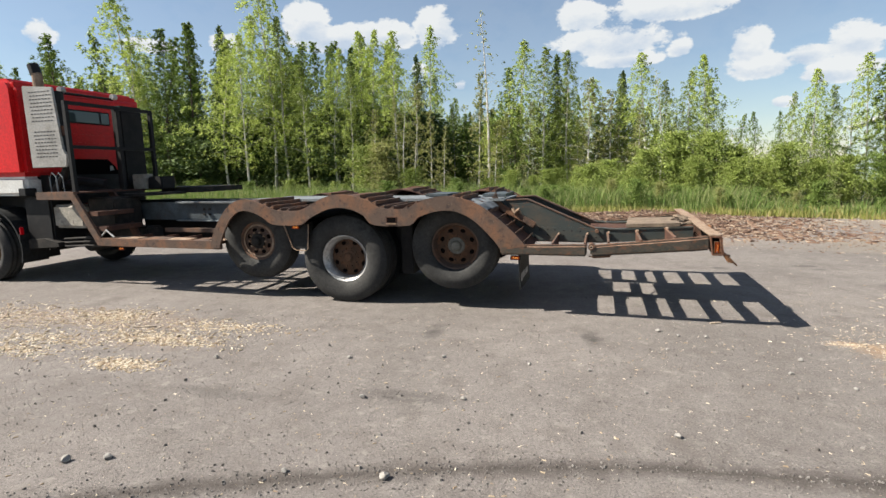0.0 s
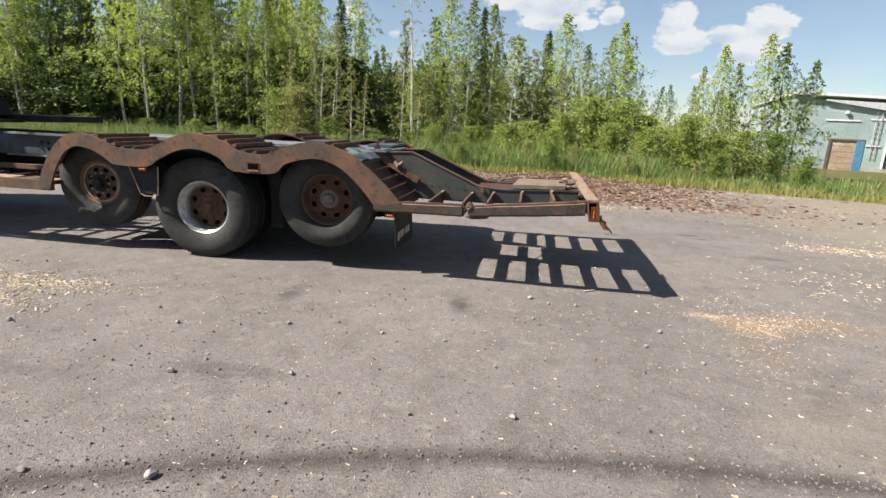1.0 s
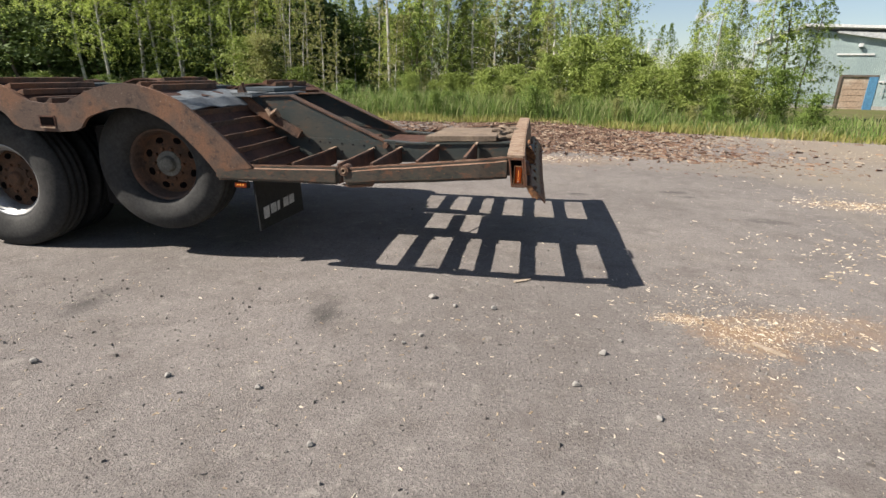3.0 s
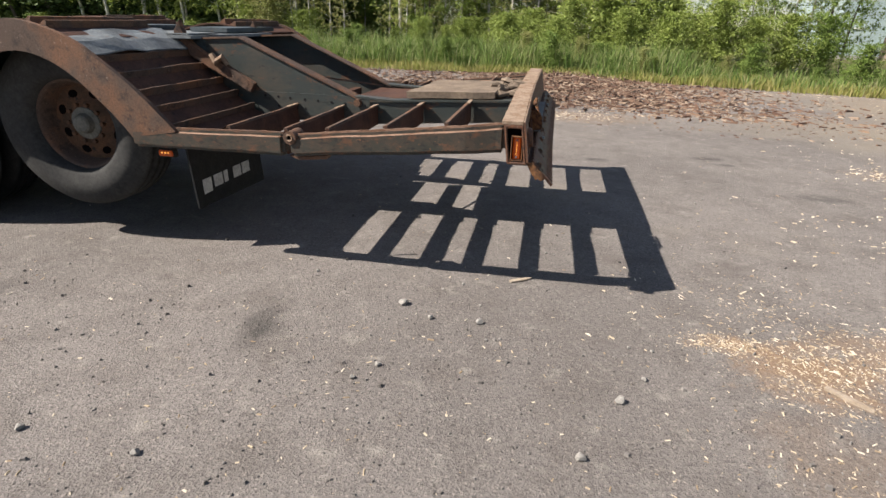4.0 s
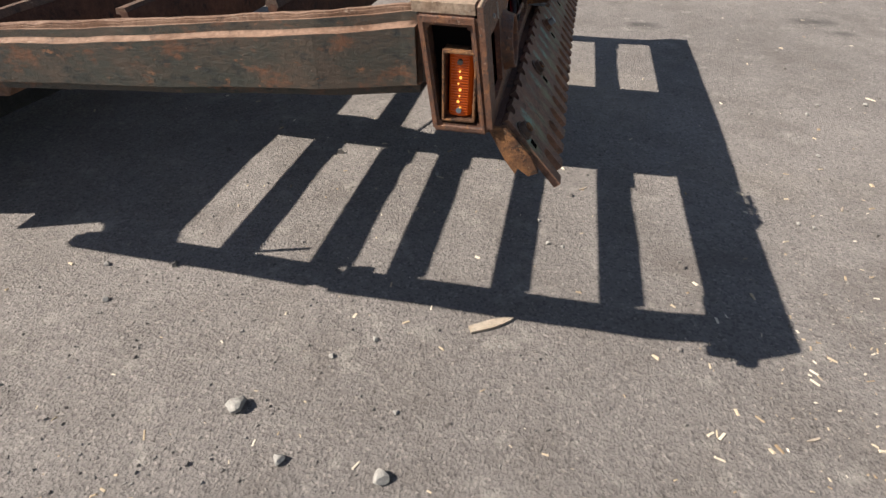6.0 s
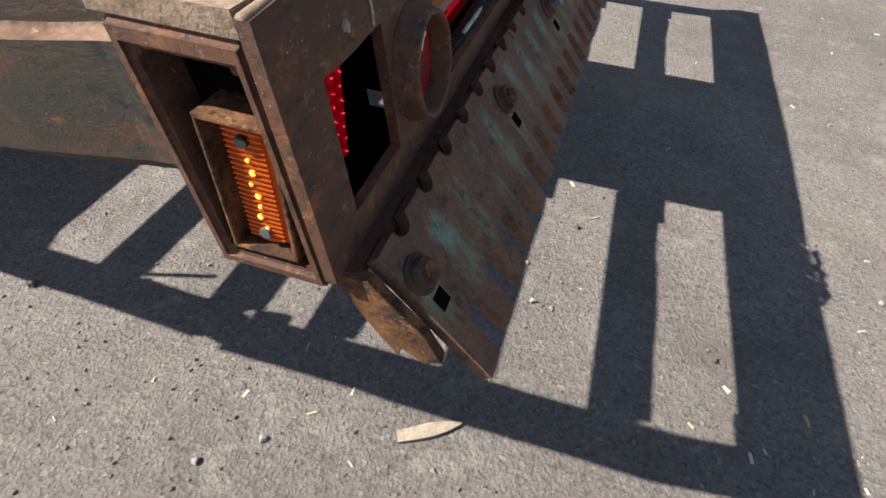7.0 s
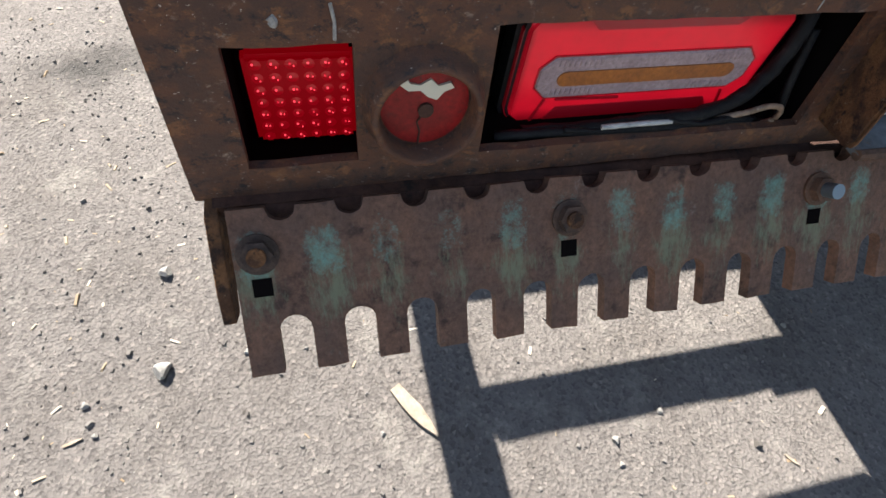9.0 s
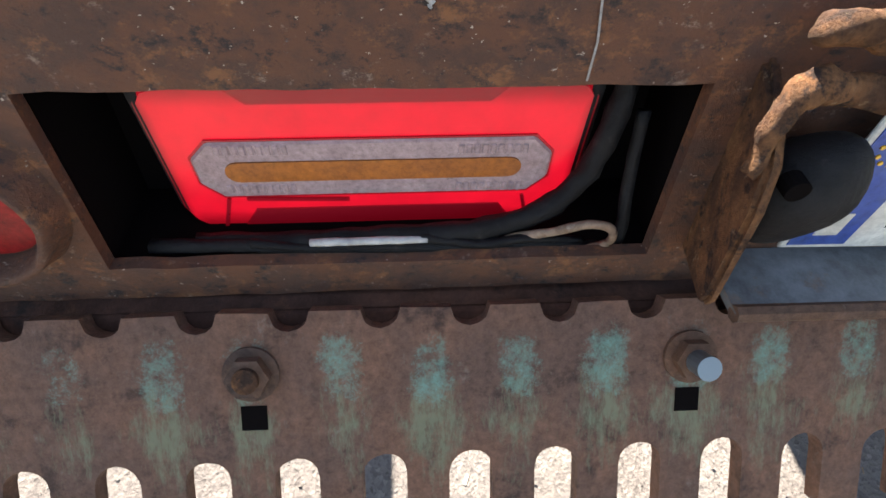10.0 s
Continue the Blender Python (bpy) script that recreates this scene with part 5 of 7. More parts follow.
def blade_mat():
    m = surface("rusty_blade_with_teal_paint", (0.118, 0.070, 0.052), (0.165, 0.088, 0.058), 16.0, (0.4, 0.62), 0.65, 0.1, 0.6, 150, (0.055, 0.033, 0.026), (0.54, 0.66), 24, dist=0.002, fourth=(0.17, 0.135, 0.11), fourth_cut=(0.60, 0.72), fourth_scale=60, streak=0.3)
    n, l = m.node_tree.nodes, m.node_tree.links
    p = n["Principled BSDF"]
    src = p.inputs["Base Color"].links[0].from_socket
    v = n.new("ShaderNodeTexCoord").outputs["Object"]
    sep = n.new("ShaderNodeSeparateXYZ"); l.new(v, sep.inputs[0])

    def mt(op, a, b=0.0):
        k = n.new("ShaderNodeMath"); k.operation = op
        for i, q in enumerate((a, b)):
            if isinstance(q, (int, float)):
                k.inputs[i].default_value = q
            else:
                l.new(q, k.inputs[i])
        return k.outputs[0]

    # paint left between the notches, one worn patch for each tooth, and faint runs below
    u = mt("MULTIPLY", mt("SUBTRACT", sep.outputs[1], PHASE + 0.016 - TRUCK_FOOT.y + PITCH / 2), 2 * math.pi / PITCH)
    hump = mt("MINIMUM", mt("MULTIPLY", mt("ADD", mt("COSINE", u), -0.12), 1.1), 0.62)
    lift = mt("SUBTRACT", sep.outputs[2], mt("MULTIPLY", mt("SUBTRACT", sep.outputs[1], 6.97 - TRUCK_FOOT.y), RISE))
    hgt = mt("DIVIDE", mt("SUBTRACT", lift, 0.764), 0.0175)
    up = mt("SUBTRACT", 0.75, mt("MULTIPLY", hgt, hgt))
    up = mt("MAXIMUM", mt("MINIMUM", up, 0.45), -2.0)
    n1 = noise_node(n, l, v, 120.0, 8, 0.85).outputs[0]
    n2 = noise_node(n, l, v, 13.0, 3, 0.5).outputs[0]
    s = mt("ADD", hump, up)
    s = mt("ADD", s, mt("MULTIPLY", mt("SUBTRACT", n1, 0.5), 6.0))
    s = mt("ADD", s, mt("MULTIPLY", mt("SUBTRACT", n2, 0.5), 3.4))
    s = mt("MULTIPLY", s, 0.46)
    r = ramp(n, [(0.20, (0, 0, 0)), (0.95, (0.80, 0.80, 0.80))]); l.new(s, r.inputs[0])
    fl = n.new("ShaderNodeMapping"); fl.inputs["Scale"].default_value = (0.3, 1, 0.3); l.new(v, fl.inputs[0])
    n3 = noise_node(n, l, fl.outputs[0], 120.0, 8, 0.8).outputs[0]
    low = mt("SUBTRACT", 0.55, mt("ABSOLUTE", mt("DIVIDE", mt("SUBTRACT", lift, 0.735), 0.045)))
    q = mt("ADD", mt("ADD", low, mt("MULTIPLY", hump, 0.35)), mt("MULTIPLY", mt("SUBTRACT", n3, 0.5), 4.0))
    q = mt("ADD", q, mt("MULTIPLY", mt("SUBTRACT", n2, 0.5), 1.5))
    r2 = ramp(n, [(0.20, (0, 0, 0)), (1.15, (0.75, 0.75, 0.75))]); l.new(q, r2.inputs[0])
    run = mixer(n, l, r2.outputs[0], src, (0.17, 0.19, 0.12))
    teal = mixer(n, l, r.outputs[0], run, (0.16, 0.30, 0.245))
    l.new(teal, p.inputs["Base Color"])
    return m


BLADE = blade_mat()


def blade(y0, y1, bend):
    """A plate with slots along the foot and notches along the head."""
    first = PHASE + PITCH * math.ceil((y0 + 0.02 - PHASE) / PITCH)
    cs = [first + PITCH * i for i in range(60) if first + PITCH * i < y1 - 0.02]
    half, sr, nr = 0.0068, 0.0155, 0.0135
    ys = {round(y0, 5), round(y1, 5)}
    for c in cs:
        ys |= {round(c - sr * math.cos(math.pi * i / 8), 5) for i in range(9)}
        ys |= {round(c - nr, 5), round(c + nr, 5), round(c - nr * 0.7, 5), round(c + nr * 0.7, 5)}
        ys |= {round(c + PITCH / 2, 5)} if c + PITCH / 2 < y1 else set()
    ys = sorted(ys)

    def foot_at(y, mid):
        for c in cs:
            if abs(mid - c) < sr:
                return BL - 0.0415 - math.sqrt(max(0, sr * sr - (y - c) ** 2))
        return BL

    def head_at(y, mid):
        for c in cs:
            if abs(mid - c) < nr:
                return 0.004 + math.sqrt(max(0, nr * nr - (y - c) ** 2))
        return 0.004

    bm = bmesh.new()
    last = None
    for ya, yb in zip(ys, ys[1:]):
        mid = (ya + yb) / 2
        c8 = []
        for y in (ya, yb):
            w = 0.0022 * noise.noise(Vector((y * 34, 0, 0)))
            for d in (head_at(y, mid) + 0.5 * w, foot_at(y, mid) + w):
                for s in (half, -half):
                    q = TOPP + BD * d + BN * s
                    c8.append(bm.verts.new((q.x, y, q.z + rise(y))))
        for f in ((0, 2, 6, 4), (1, 5, 7, 3), (0, 4, 5, 1), (2, 3, 7, 6)):
            bm.faces.new([c8[i] for i in f])
        # side walls only where the outline steps or ends
        if last is None:
            bm.faces.new([c8[i] for i in (0, 1, 3, 2)])
        elif (last[6].co - c8[2].co).length > 0.003:
            deep, shallow = (last, c8) if last[6].co.z < c8[2].co.z else (c8, last)
            o = (6, 7) if deep is last else (2, 3)
            n_ = (2, 3) if deep is last else (6, 7)
            bm.faces.new((deep[o[0]], deep[o[1]], shallow[n_[1]], shallow[n_[0]]))
        last = c8
    bm.faces.new([last[i] for i in (4, 6, 7, 5)])
    bmesh.ops.remove_doubles(bm, verts=bm.verts, dist=0.0001)
    bl = part("cutting_blade", bm, BLADE, truck, "rusty grader blade with slots and traces of teal paint")
    y = 6.757 if y0 < 7 else y0 + 0.04
    k = 0
    while y < y1 - 0.01:
        c = TOPP + BD * 0.0775 + BN * (half + 0.0004) + Vector((0, 0, rise(y)))
        # flat quad that paints the dark of the square hole
        bm = bmesh.new()
        e = 0.0088
        q = [bm.verts.new((c.x + BD.x * s * e, y + w * e, c.z + BD.z * s * e)) for s, w in ((-1, -1), (1, -1), (1, 1), (-1, 1))]
        bm.faces.new(q)
        part("square_hole", bm, HOLE_SHADE, bl, fix=False)
        c = TOPP + BD * 0.0455 + Vector((0, 0, rise(y)))
        bm = bmesh.new()
        axis = BN

        def ring_bolt(r0, h0, h1, nseg, off=(0, 0)):
            s = Vector((0, 1, 0)); u = BD
            o = c + Vector((0, y + off[0], 0)) + u * off[1]
            lo = [bm.verts.new(o + axis * h0 + r0 * (math.cos(t) * s + math.sin(t) * u)) for t in (2 * math.pi * i / nseg for i in range(nseg))]
            hi = [bm.verts.new(o + axis * h1 + r0 * (math.cos(t) * s + math.sin(t) * u)) for t in (2 * math.pi * i / nseg for i in range(nseg))]
            bm.faces.new(hi)
            for i in range(nseg):
                j = (i + 1) % nseg
                bm.faces.new((lo[i], lo[j], hi[j], hi[i]))
        ring_bolt(0.019, half, half + 0.003, 22)
        ring_bolt(0.0145, half + 0.003, half + 0.012, 6)
        nut = part("blade_nut", bm, RUST, bl)
        bm = bmesh.new()
        ring_bolt(0.0085, half + 0.010, half + (0.026 if k == 2 else 0.016), 16)
        part("bolt_end", bm, CHROME if k == 2 else RUST_FLAKE, nut)
        y += 0.3025
        k += 1


blade(6.735, 8.045, 0)
blade(8.050, mirror_y(6.735), 0)
bm = bmesh.new()
# angle that carries the blade
box(bm, 4.200, 4.282, 6.722, mirror_y(6.722), 0.766, 0.7725)
box(bm, 4.2515, 4.282, 6.7225, mirror_y(6.7225), 0.7728, 0.780)
bmesh.ops.subdivide_edges(bm, edges=[e for e in bm.edges if abs(e.verts[0].co.y - e.verts[1].co.y) > 0.5], cuts=3)
for v in bm.verts:
    if v.co.z > 0.776:
        v.co.z += max(0.0, rise(v.co.y) - rise(8.1)) + (0.012 if v.co.y > 8.1 else 0.0)
part("blade_carrier", bm, RUST_DARK, tail)
bm = bmesh.new()
prism(bm, [(4.272, 0.778), (4.281, 0.778), (4.346, 0.706), (4.342, 0.706)], 6.742, mirror_y(6.742))
part("carrier_leaf", bm, RUST_DARK, tail)
bm = bmesh.new()
prism(bm, [(4.258, 0.780), (4.292, 0.780), (4.343, 0.728), (4.359, 0.700), (4.342, 0.688), (4.322, 0.702), (4.318, 0.690), (4.296, 0.716)], 6.716, 6.728)
soften(bm, 0.0008, 1)
rough_up(bm, 0.002, 25.0)
part("bent_corner_plate", bm, RUST_FLAKE, tail, "bent orange-rusted plate at the blade corner")

# ---- wheels ----
def tyre_mesh(name, cx, cz, y0, w, r, rim_r, parent, material):
    bm = bmesh.new()
    y1 = y0 + w
    prof = [(y0 + 0.075, rim_r), (y0 + 0.035, rim_r + 0.012), (y0 + 0.016, rim_r + 0.04), (y0 + 0.004, rim_r + 0.085), (y0, rim_r + 0.12), (y0 + 0.004, r - 0.10), (y0 + 0.018, r - 0.045), (y0 + 0.022, r - 0.04), (y0 + 0.03, r - 0.015), (y0 + 0.045, r - 0.004)]
    for g in range(3):
        c = y0 + w * (0.27 + 0.23 * g)
        prof += [(c - 0.012, r), (c - 0.010, r - 0.014), (c + 0.010, r - 0.014), (c + 0.012, r)]
    prof += [(y1 - 0.045, r - 0.004), (y1 - 0.018, r - 0.045), (y1, r - 0.15), (y1 - 0.03, rim_r)]
    lathe(bm, prof, cx, cz, 72)
    return part(name, bm, material, parent, smooth=True)


def wheel(cx, cz, face, r, rim_r, style, parent=truck, outer=True):
    bm = bmesh.new()
    if style == "dual":
        prof = [(face + 0.012, rim_r + 0.012), (face + 0.004, rim_r + 0.006), (face + 0.002, rim_r - 0.006), (face + 0.02, rim_r - 0.02), (face + 0.05, rim_r - 0.035), (face + 0.06, rim_r - 0.052), (face + 0.15, rim_r - 0.055)]
        lathe(bm, prof, cx, cz, 56)
        wh = part("wheel", bm, ALU, parent, "silver-rimmed dual drive wheel", smooth=True)
        dy, dr, dm = face + 0.15, rim_r - 0.055, DISC
    elif style == "tag":
        prof = [(face + 0.014, rim_r + 0.012), (face + 0.004, rim_r + 0.006), (face + 0.004, rim_r - 0.008), (face + 0.02, rim_r - 0.018), (face + 0.07, rim_r - 0.028), (face + 0.11, rim_r - 0.04)]
        lathe(bm, prof, cx, cz, 56)
        wh = part("wheel", bm, RUST, parent, "rusty brown wheel on a raised axle", smooth=True)
        dy, dr, dm = face + 0.11, rim_r - 0.04, DISC
    else:
        prof = [(face + 0.014, rim_r + 0.012), (face + 0.004, rim_r + 0.006), (face + 0.006, rim_r - 0.01), (face + 0.03, rim_r - 0.03), (face + 0.04, rim_r - 0.05)]
        lathe(bm, prof, cx, cz, 56)
        wh = part("wheel", bm, RUST, parent, "small rusty pusher-axle wheel", smooth=True)
        dy, dr, dm = face + 0.04, rim_r - 0.05, RUST
    tyre_mesh("tyre", cx, cz, face - (0.068 if style == "tag" else 0.045), 0.30, r, rim_r, wh, RUBBER)
    # dished disc
    bm = bmesh.new()
    inner = 0.09
    lathe(bm, [(dy, dr), (dy - 0.004, dr - 0.012), (dy - 0.006, dr - 0.085), (dy - 0.03, dr - 0.11), (dy - 0.032, inner), (dy - 0.032, 0.0)], cx, cz, 40)
    d = part("wheel_disc", bm, dm, wh, smooth=True)
    holes = 8
    for i in range(holes):
        t = 2 * math.pi * (i + 0.5) / holes
        bm = bmesh.new()
        ring = [(cx + (dr - 0.048) * math.cos(t) + 0.032 * math.cos(q) * -math.sin(t) + 0.024 * math.sin(q) * math.cos(t), cz + (dr - 0.048) * math.sin(t) + 0.032 * math.cos(q) * math.cos(t) + 0.024 * math.sin(q) * math.sin(t)) for q in (2 * math.pi * k / 14 for k in range(14))]
        prism(bm, ring, dy - 0.0095, dy - 0.002)
        part("hand_hole", bm, HOLE_SHADE, d)
    for i in range(10):
        t = 2 * math.pi * i / 10
        bm = bmesh.new()
        disc(bm, cx + (inner + 0.03) * math.cos(t), dy - 0.052, cz + (inner + 0.03) * math.sin(t), 0.014, 6, 0.030)
        part("wheel_nut", bm, dm if style != "push" else RUST_LIGHT, d)
    bm = bmesh.new()
    depth = {"dual": 0.075, "tag": 0.085, "push": 0.10}[style]
    lathe(bm, [(dy - depth, 0.0), (dy - depth, 0.045), (dy - depth + 0.008, 0.056), (dy - 0.045, 0.066), (dy - 0.04, 0.10), (dy - 0.02, 0.105)], cx, cz, 28)
    part("hub", bm, DISC if style == "dual" else DARK if style == "push" else HUB_GREY, d, smooth=False)
    if style == "push":
        bm = bmesh.new()
        lathe(bm, [(dy - 0.022, 0.205), (dy - 0.024, 0.225), (dy - 0.01, 0.235)], cx, cz, 40)
        part("hub_ring", bm, RUST_LIGHT, d, smooth=True)
    return wh


wheel(0.065, 0.568, 6.945, 0.566, 0.300, "dual")
wheel(1.462, 0.757, 6.985, 0.518, 0.280, "tag")
wheel(-1.20, 0.766, 6.98, 0.512, 0.255, "push")
# the inner dual, the far side and the axles
bm = bmesh.new()
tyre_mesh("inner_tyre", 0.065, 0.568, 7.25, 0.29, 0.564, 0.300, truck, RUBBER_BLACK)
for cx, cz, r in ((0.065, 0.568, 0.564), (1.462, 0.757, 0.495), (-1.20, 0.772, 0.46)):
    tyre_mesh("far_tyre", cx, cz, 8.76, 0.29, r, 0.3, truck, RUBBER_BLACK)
    b2 = bmesh.new()
    lathe(b2, [(7.25, 0.0), (7.25, 0.28), (7.27, 0.09), (8.85, 0.09), (8.87, 0.28), (8.87, 0.0)], cx, cz, 20)
    part("axle", b2, BLACK, truck)
bm.free()
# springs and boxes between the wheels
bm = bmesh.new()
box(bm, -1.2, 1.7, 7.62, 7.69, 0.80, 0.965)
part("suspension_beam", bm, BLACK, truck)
# added plates, black for the shade there, that close the view between the axles
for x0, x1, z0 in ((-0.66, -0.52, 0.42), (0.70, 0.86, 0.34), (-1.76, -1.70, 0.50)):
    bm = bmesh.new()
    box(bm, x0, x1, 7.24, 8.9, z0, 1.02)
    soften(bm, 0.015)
    part("axle_shade_plate", bm, BLACK, truck)
for x in (-0.15, 0.45, 1.20, 1.85, -1.05):
    bm = bmesh.new()
    lathe(bm, [(7.62, 0.0), (7.62, 0.10), (7.66, 0.13), (7.86, 0.13), (7.90, 0.10), (7.90, 0.0)], x, 0.86, 16)
    part("air_bellows", bm, BLACK, truck)
bm = bmesh.new()
box(bm, 0.55, 0.9, 7.45, 8.6, 0.55, 0.95)
soften(bm, 0.02)
part("axle_bracket", bm, BLACK, truck)

# flap with a wire frame, between first and second wheels
bm = bmesh.new()
tube(bm, [(-0.70, 6.83, 1.02), (-0.58, 6.83, 0.705), (-0.53, 6.83, 0.68), (-0.40, 6.83, 0.68), (-0.37, 6.83, 0.71), (-0.35, 6.83, 1.02)], 0.007, 6)
part("flap_wire", bm, RUST_LIGHT, truck)
bm = bmesh.new()
prism(bm, [(-0.69, 1.02), (-0.57, 0.70), (-0.39, 0.70), (-0.36, 1.02)], 6.85, 6.858)
part("rubber_flap", bm, RUBBER_BLACK, truck)


def small_marker(x, y, z, material=ORANGE):
    bm = bmesh.new()
    box(bm, x - 0.055, x + 0.055, y - 0.012, y + 0.02, z - 0.024, z + 0.024)
    soften(bm, 0.004)
    lm = part("side_marker_lamp", bm, DARK, truck, "small orange side marker lamp")
    bm = bmesh.new()
    box(bm, x - 0.045, x + 0.045, y - 0.022, y - 0.012, z - 0.017, z + 0.017)
    soften(bm, 0.005)
    part("orange_lens", bm, material, lm)
    for k in range(3):
        bm = bmesh.new()
        disc(bm, x - 0.02 + k * 0.02, y - 0.0235, z + 0.004, 0.006, 8, 0.002)
        part("lit_diode", bm, ORANGE_LIT, lm)


small_marker(-0.50, 6.80, 0.985)
small_marker(2.19, 6.81, 0.672)
small_marker(-3.33, 6.83, 0.63)

# rear mudflap with pale print
bm = bmesh.new()
box(bm, 2.195, 2.207, 6.955, 7.76, 0.275, 0.69)
for v in bm.verts:
    if v.co.z < 0.5 and v.co.y > 7.3:
        v.co.z -= 0.03
    v.co.x += 0.05 * (0.69 - v.co.z)
flap = part("mudflap", bm, RUBBER_BLACK, truck, "black rubber mudflap with pale print")


def print_bars(x, y0, y1, z0, z1, parent, n=4):
    """Pale blocks where the maker's name is printed."""
    bm = bmesh.new()
    k = (y1 - y0) / (n + 1.2)
    box(bm, x, x + 0.0015, y0, y0 + k * 0.8, z0 - 0.03, z1)
    part("print_bar", bm, PRINT, parent)
    for i in range(n):
        bm = bmesh.new()
        a = y0 + k * (1.05 + i)
        w = k * (0.85 if i != 1 else 0.4)
        box(bm, x, x + 0.0015, a, a + w, z0, z1)
        part("print_bar", bm, PRINT, parent)


print_bars(2.2225, 7.03, 7.62, 0.365, 0.445, flap)

# ---- low side frame and steps in front of the wheels ----
bm = bmesh.new()
box(bm, -3.66, -1.62, YN + 0.01, YN + 0.07, 0.672, 0.785)
soften(bm, 0.005)
part("low_side_rail", bm, RUST, truck, "rusty low side rail ahead of the wheels")
bm = bmesh.new()
box(bm, -3.2, -1.62, 7.50, 7.58, 0.80, 0.86)
part("inner_low_rail", bm, RUST, truck)
for i, (x0, x1) in enumerate(((-3.6, -3.05), (-2.98, -2.62), (-2.55, -2.2), (-2.12, -1.9), (-1.84, -1.66))):
    bm = bmesh.new()
    box(bm, x0, x1, YN + 0.08, 7.02 + 0.06 * (i % 2), 0.772, 0.782)
    rough_up(bm, 0.015, 4.0, i)
    part("floor_plate", bm, RUST if i % 2 else RUST_LIGHT, truck)
for x in (-3.5, -3.0, -2.58, -2.16, -1.87):
    bm = bmesh.new()
    box(bm, x, x + 0.04, YN + 0.07, 7.52, 0.70, 0.765)
    part("floor_joist", bm, RUST_DARK, truck)
bm = bmesh.new()
prism(bm, [(-4.16, 1.455), (-4.03, 1.455), (-3.56, 0.675), (-3.69, 0.675)], YN + 0.012, YN + 0.06)
soften(bm, 0.004)
part("step_stringer", bm, RUST, truck)
bm = bmesh.new()
prism(bm, [(-4.16, 1.455), (-4.04, 1.455), (-3.58, 0.675), (-3.70, 0.675)], 7.42, 7.46)
part("step_stringer", bm, RUST_DARK, truck)
for z in (0.93, 1.15):
    x = -4.10 + 0.47 * (1.455 - z) / 0.78
    bm = bmesh.new()
    box(bm, x - 0.02, x + 0.24, YN + 0.06, 7.42, z - 0.045, z + 0.02)
    part("step_tread", bm, RUST_DARK, truck)
bm = bmesh.new()
box(bm, -4.75, -4.02, YN + 0.01, YN + 0.06, 1.345, 1.46)
soften(bm, 0.004)
part("platform_rail", bm, RUST, truck)
bm = bmesh.new()
box(bm, -4.75, -4.02, YN + 0.06, YF, 1.435, 1.458)
part("platform_plate", bm, RUST_DARK, truck)
bm = bmesh.new()
box(bm, -4.02, -3.3, 8.35, YF, 1.375, 1.468)
box(bm, -4.02, -3.5, 7.5, 8.35, 1.36, 1.40)
part("winch_cover", bm, DARK, truck)
bm = bmesh.new()
tube(bm, [(-3.66, 6.80, 0.80), (-3.55, 6.80, 0.90), (-3.42, 6.80, 0.80)], 0.012, 6)
part("grab_loop", bm, PRINT, truck)
# tanks and boxes under the platform
bm = bmesh.new()
lathe(bm, [(7.25, 0.0), (7.25, 0.11), (7.28, 0.13), (7.8, 0.13), (7.8, 0.0)], -4.45, 0.62, 28)
part("air_tank", bm, DARK, truck, smooth=False)
bm = bmesh.new()
box(bm, -5.04, -4.30, 7.10, 7.5, 0.88, 1.25)
soften(bm, 0.04, 3)
part("side_tank", bm, TANK_PALE, truck, "dusty pale grey tank behind the steps")
bm = bmesh.new()
prism(bm, [(-5.35, 0.70), (-5.0, 0.72), (-4.75, 0.66), (-4.72, 0.60), (-5.35, 0.55)], 6.98, 7.4)
part("cab_step", bm, DARK, truck)
bm = bmesh.new()
box(bm, -4.28, -3.75, 7.16, 7.66, 0.86, 1.36)
soften(bm, 0.03, 3)
part("fuel_tank", bm, DARK, truck, "dark dirty tank under the platform")
bm = bmesh.new()
box(bm, -4.9, -3.6, 7.55, 7.9, 0.58, 0.86)
soften(bm, 0.03)
part("tool_box", bm, DARK, truck)
bm = bmesh.new()
for k in range(3):
    tube(bm, [(-4.65, 7.03, 0.60 + 0.06 * k), (-4.2, 7.02, 0.63 + 0.06 * k), (-3.95, 7.05, 0.62 + 0.06 * k)], 0.018, 6)
part("air_hoses", bm, DARK, truck)

# ---- headboard rack ----
for y in (6.86, 7.69, 8.34):
    bm = bmesh.new()
    beam(bm, (-4.1, y, 1.455), (-4.1, y, 2.78), 0.055, 0.055, (1, 0, 0))
    part("rack_post", bm, BLACK, truck)
for z in (2.755, 2.12):
    bm = bmesh.new()
    beam(bm, (-4.1, 6.83, z), (-4.1, 8.37, z), 0.05, 0.05)
    part("rack_bar", bm, BLACK, truck)
bm = bmesh.new()
box(bm, -4.5, -4.3, 7.95, 8.38, 1.46, 2.84)
soften(bm, 0.02)
part("air_intake_box", bm, BLACK, truck)
bm = bmesh.new()
box(bm, -4.2, -3.96, 7.95, 8.15, 1.458, 1.705)
soften(bm, 0.012)
part("valve_box", bm, TANK_PALE, truck)
bm = bmesh.new()
box(bm, -3.94, -3.66, 8.0, 8.3, 1.458, 1.66)
soften(bm, 0.02)
part("winch", bm, BLACK, truck)
for x in (-4.62, -4.5):
    bm = bmesh.new()
    tube(bm, [(x, 6.9, 1.46), (x, 6.9, 1.68), (x + 0.06, 6.9, 1.75), (x + 0.13, 6.9, 1.68), (x + 0.14, 6.9, 1.46)], 0.008, 6)
    part("hose_hoop", bm, DECK, truck)

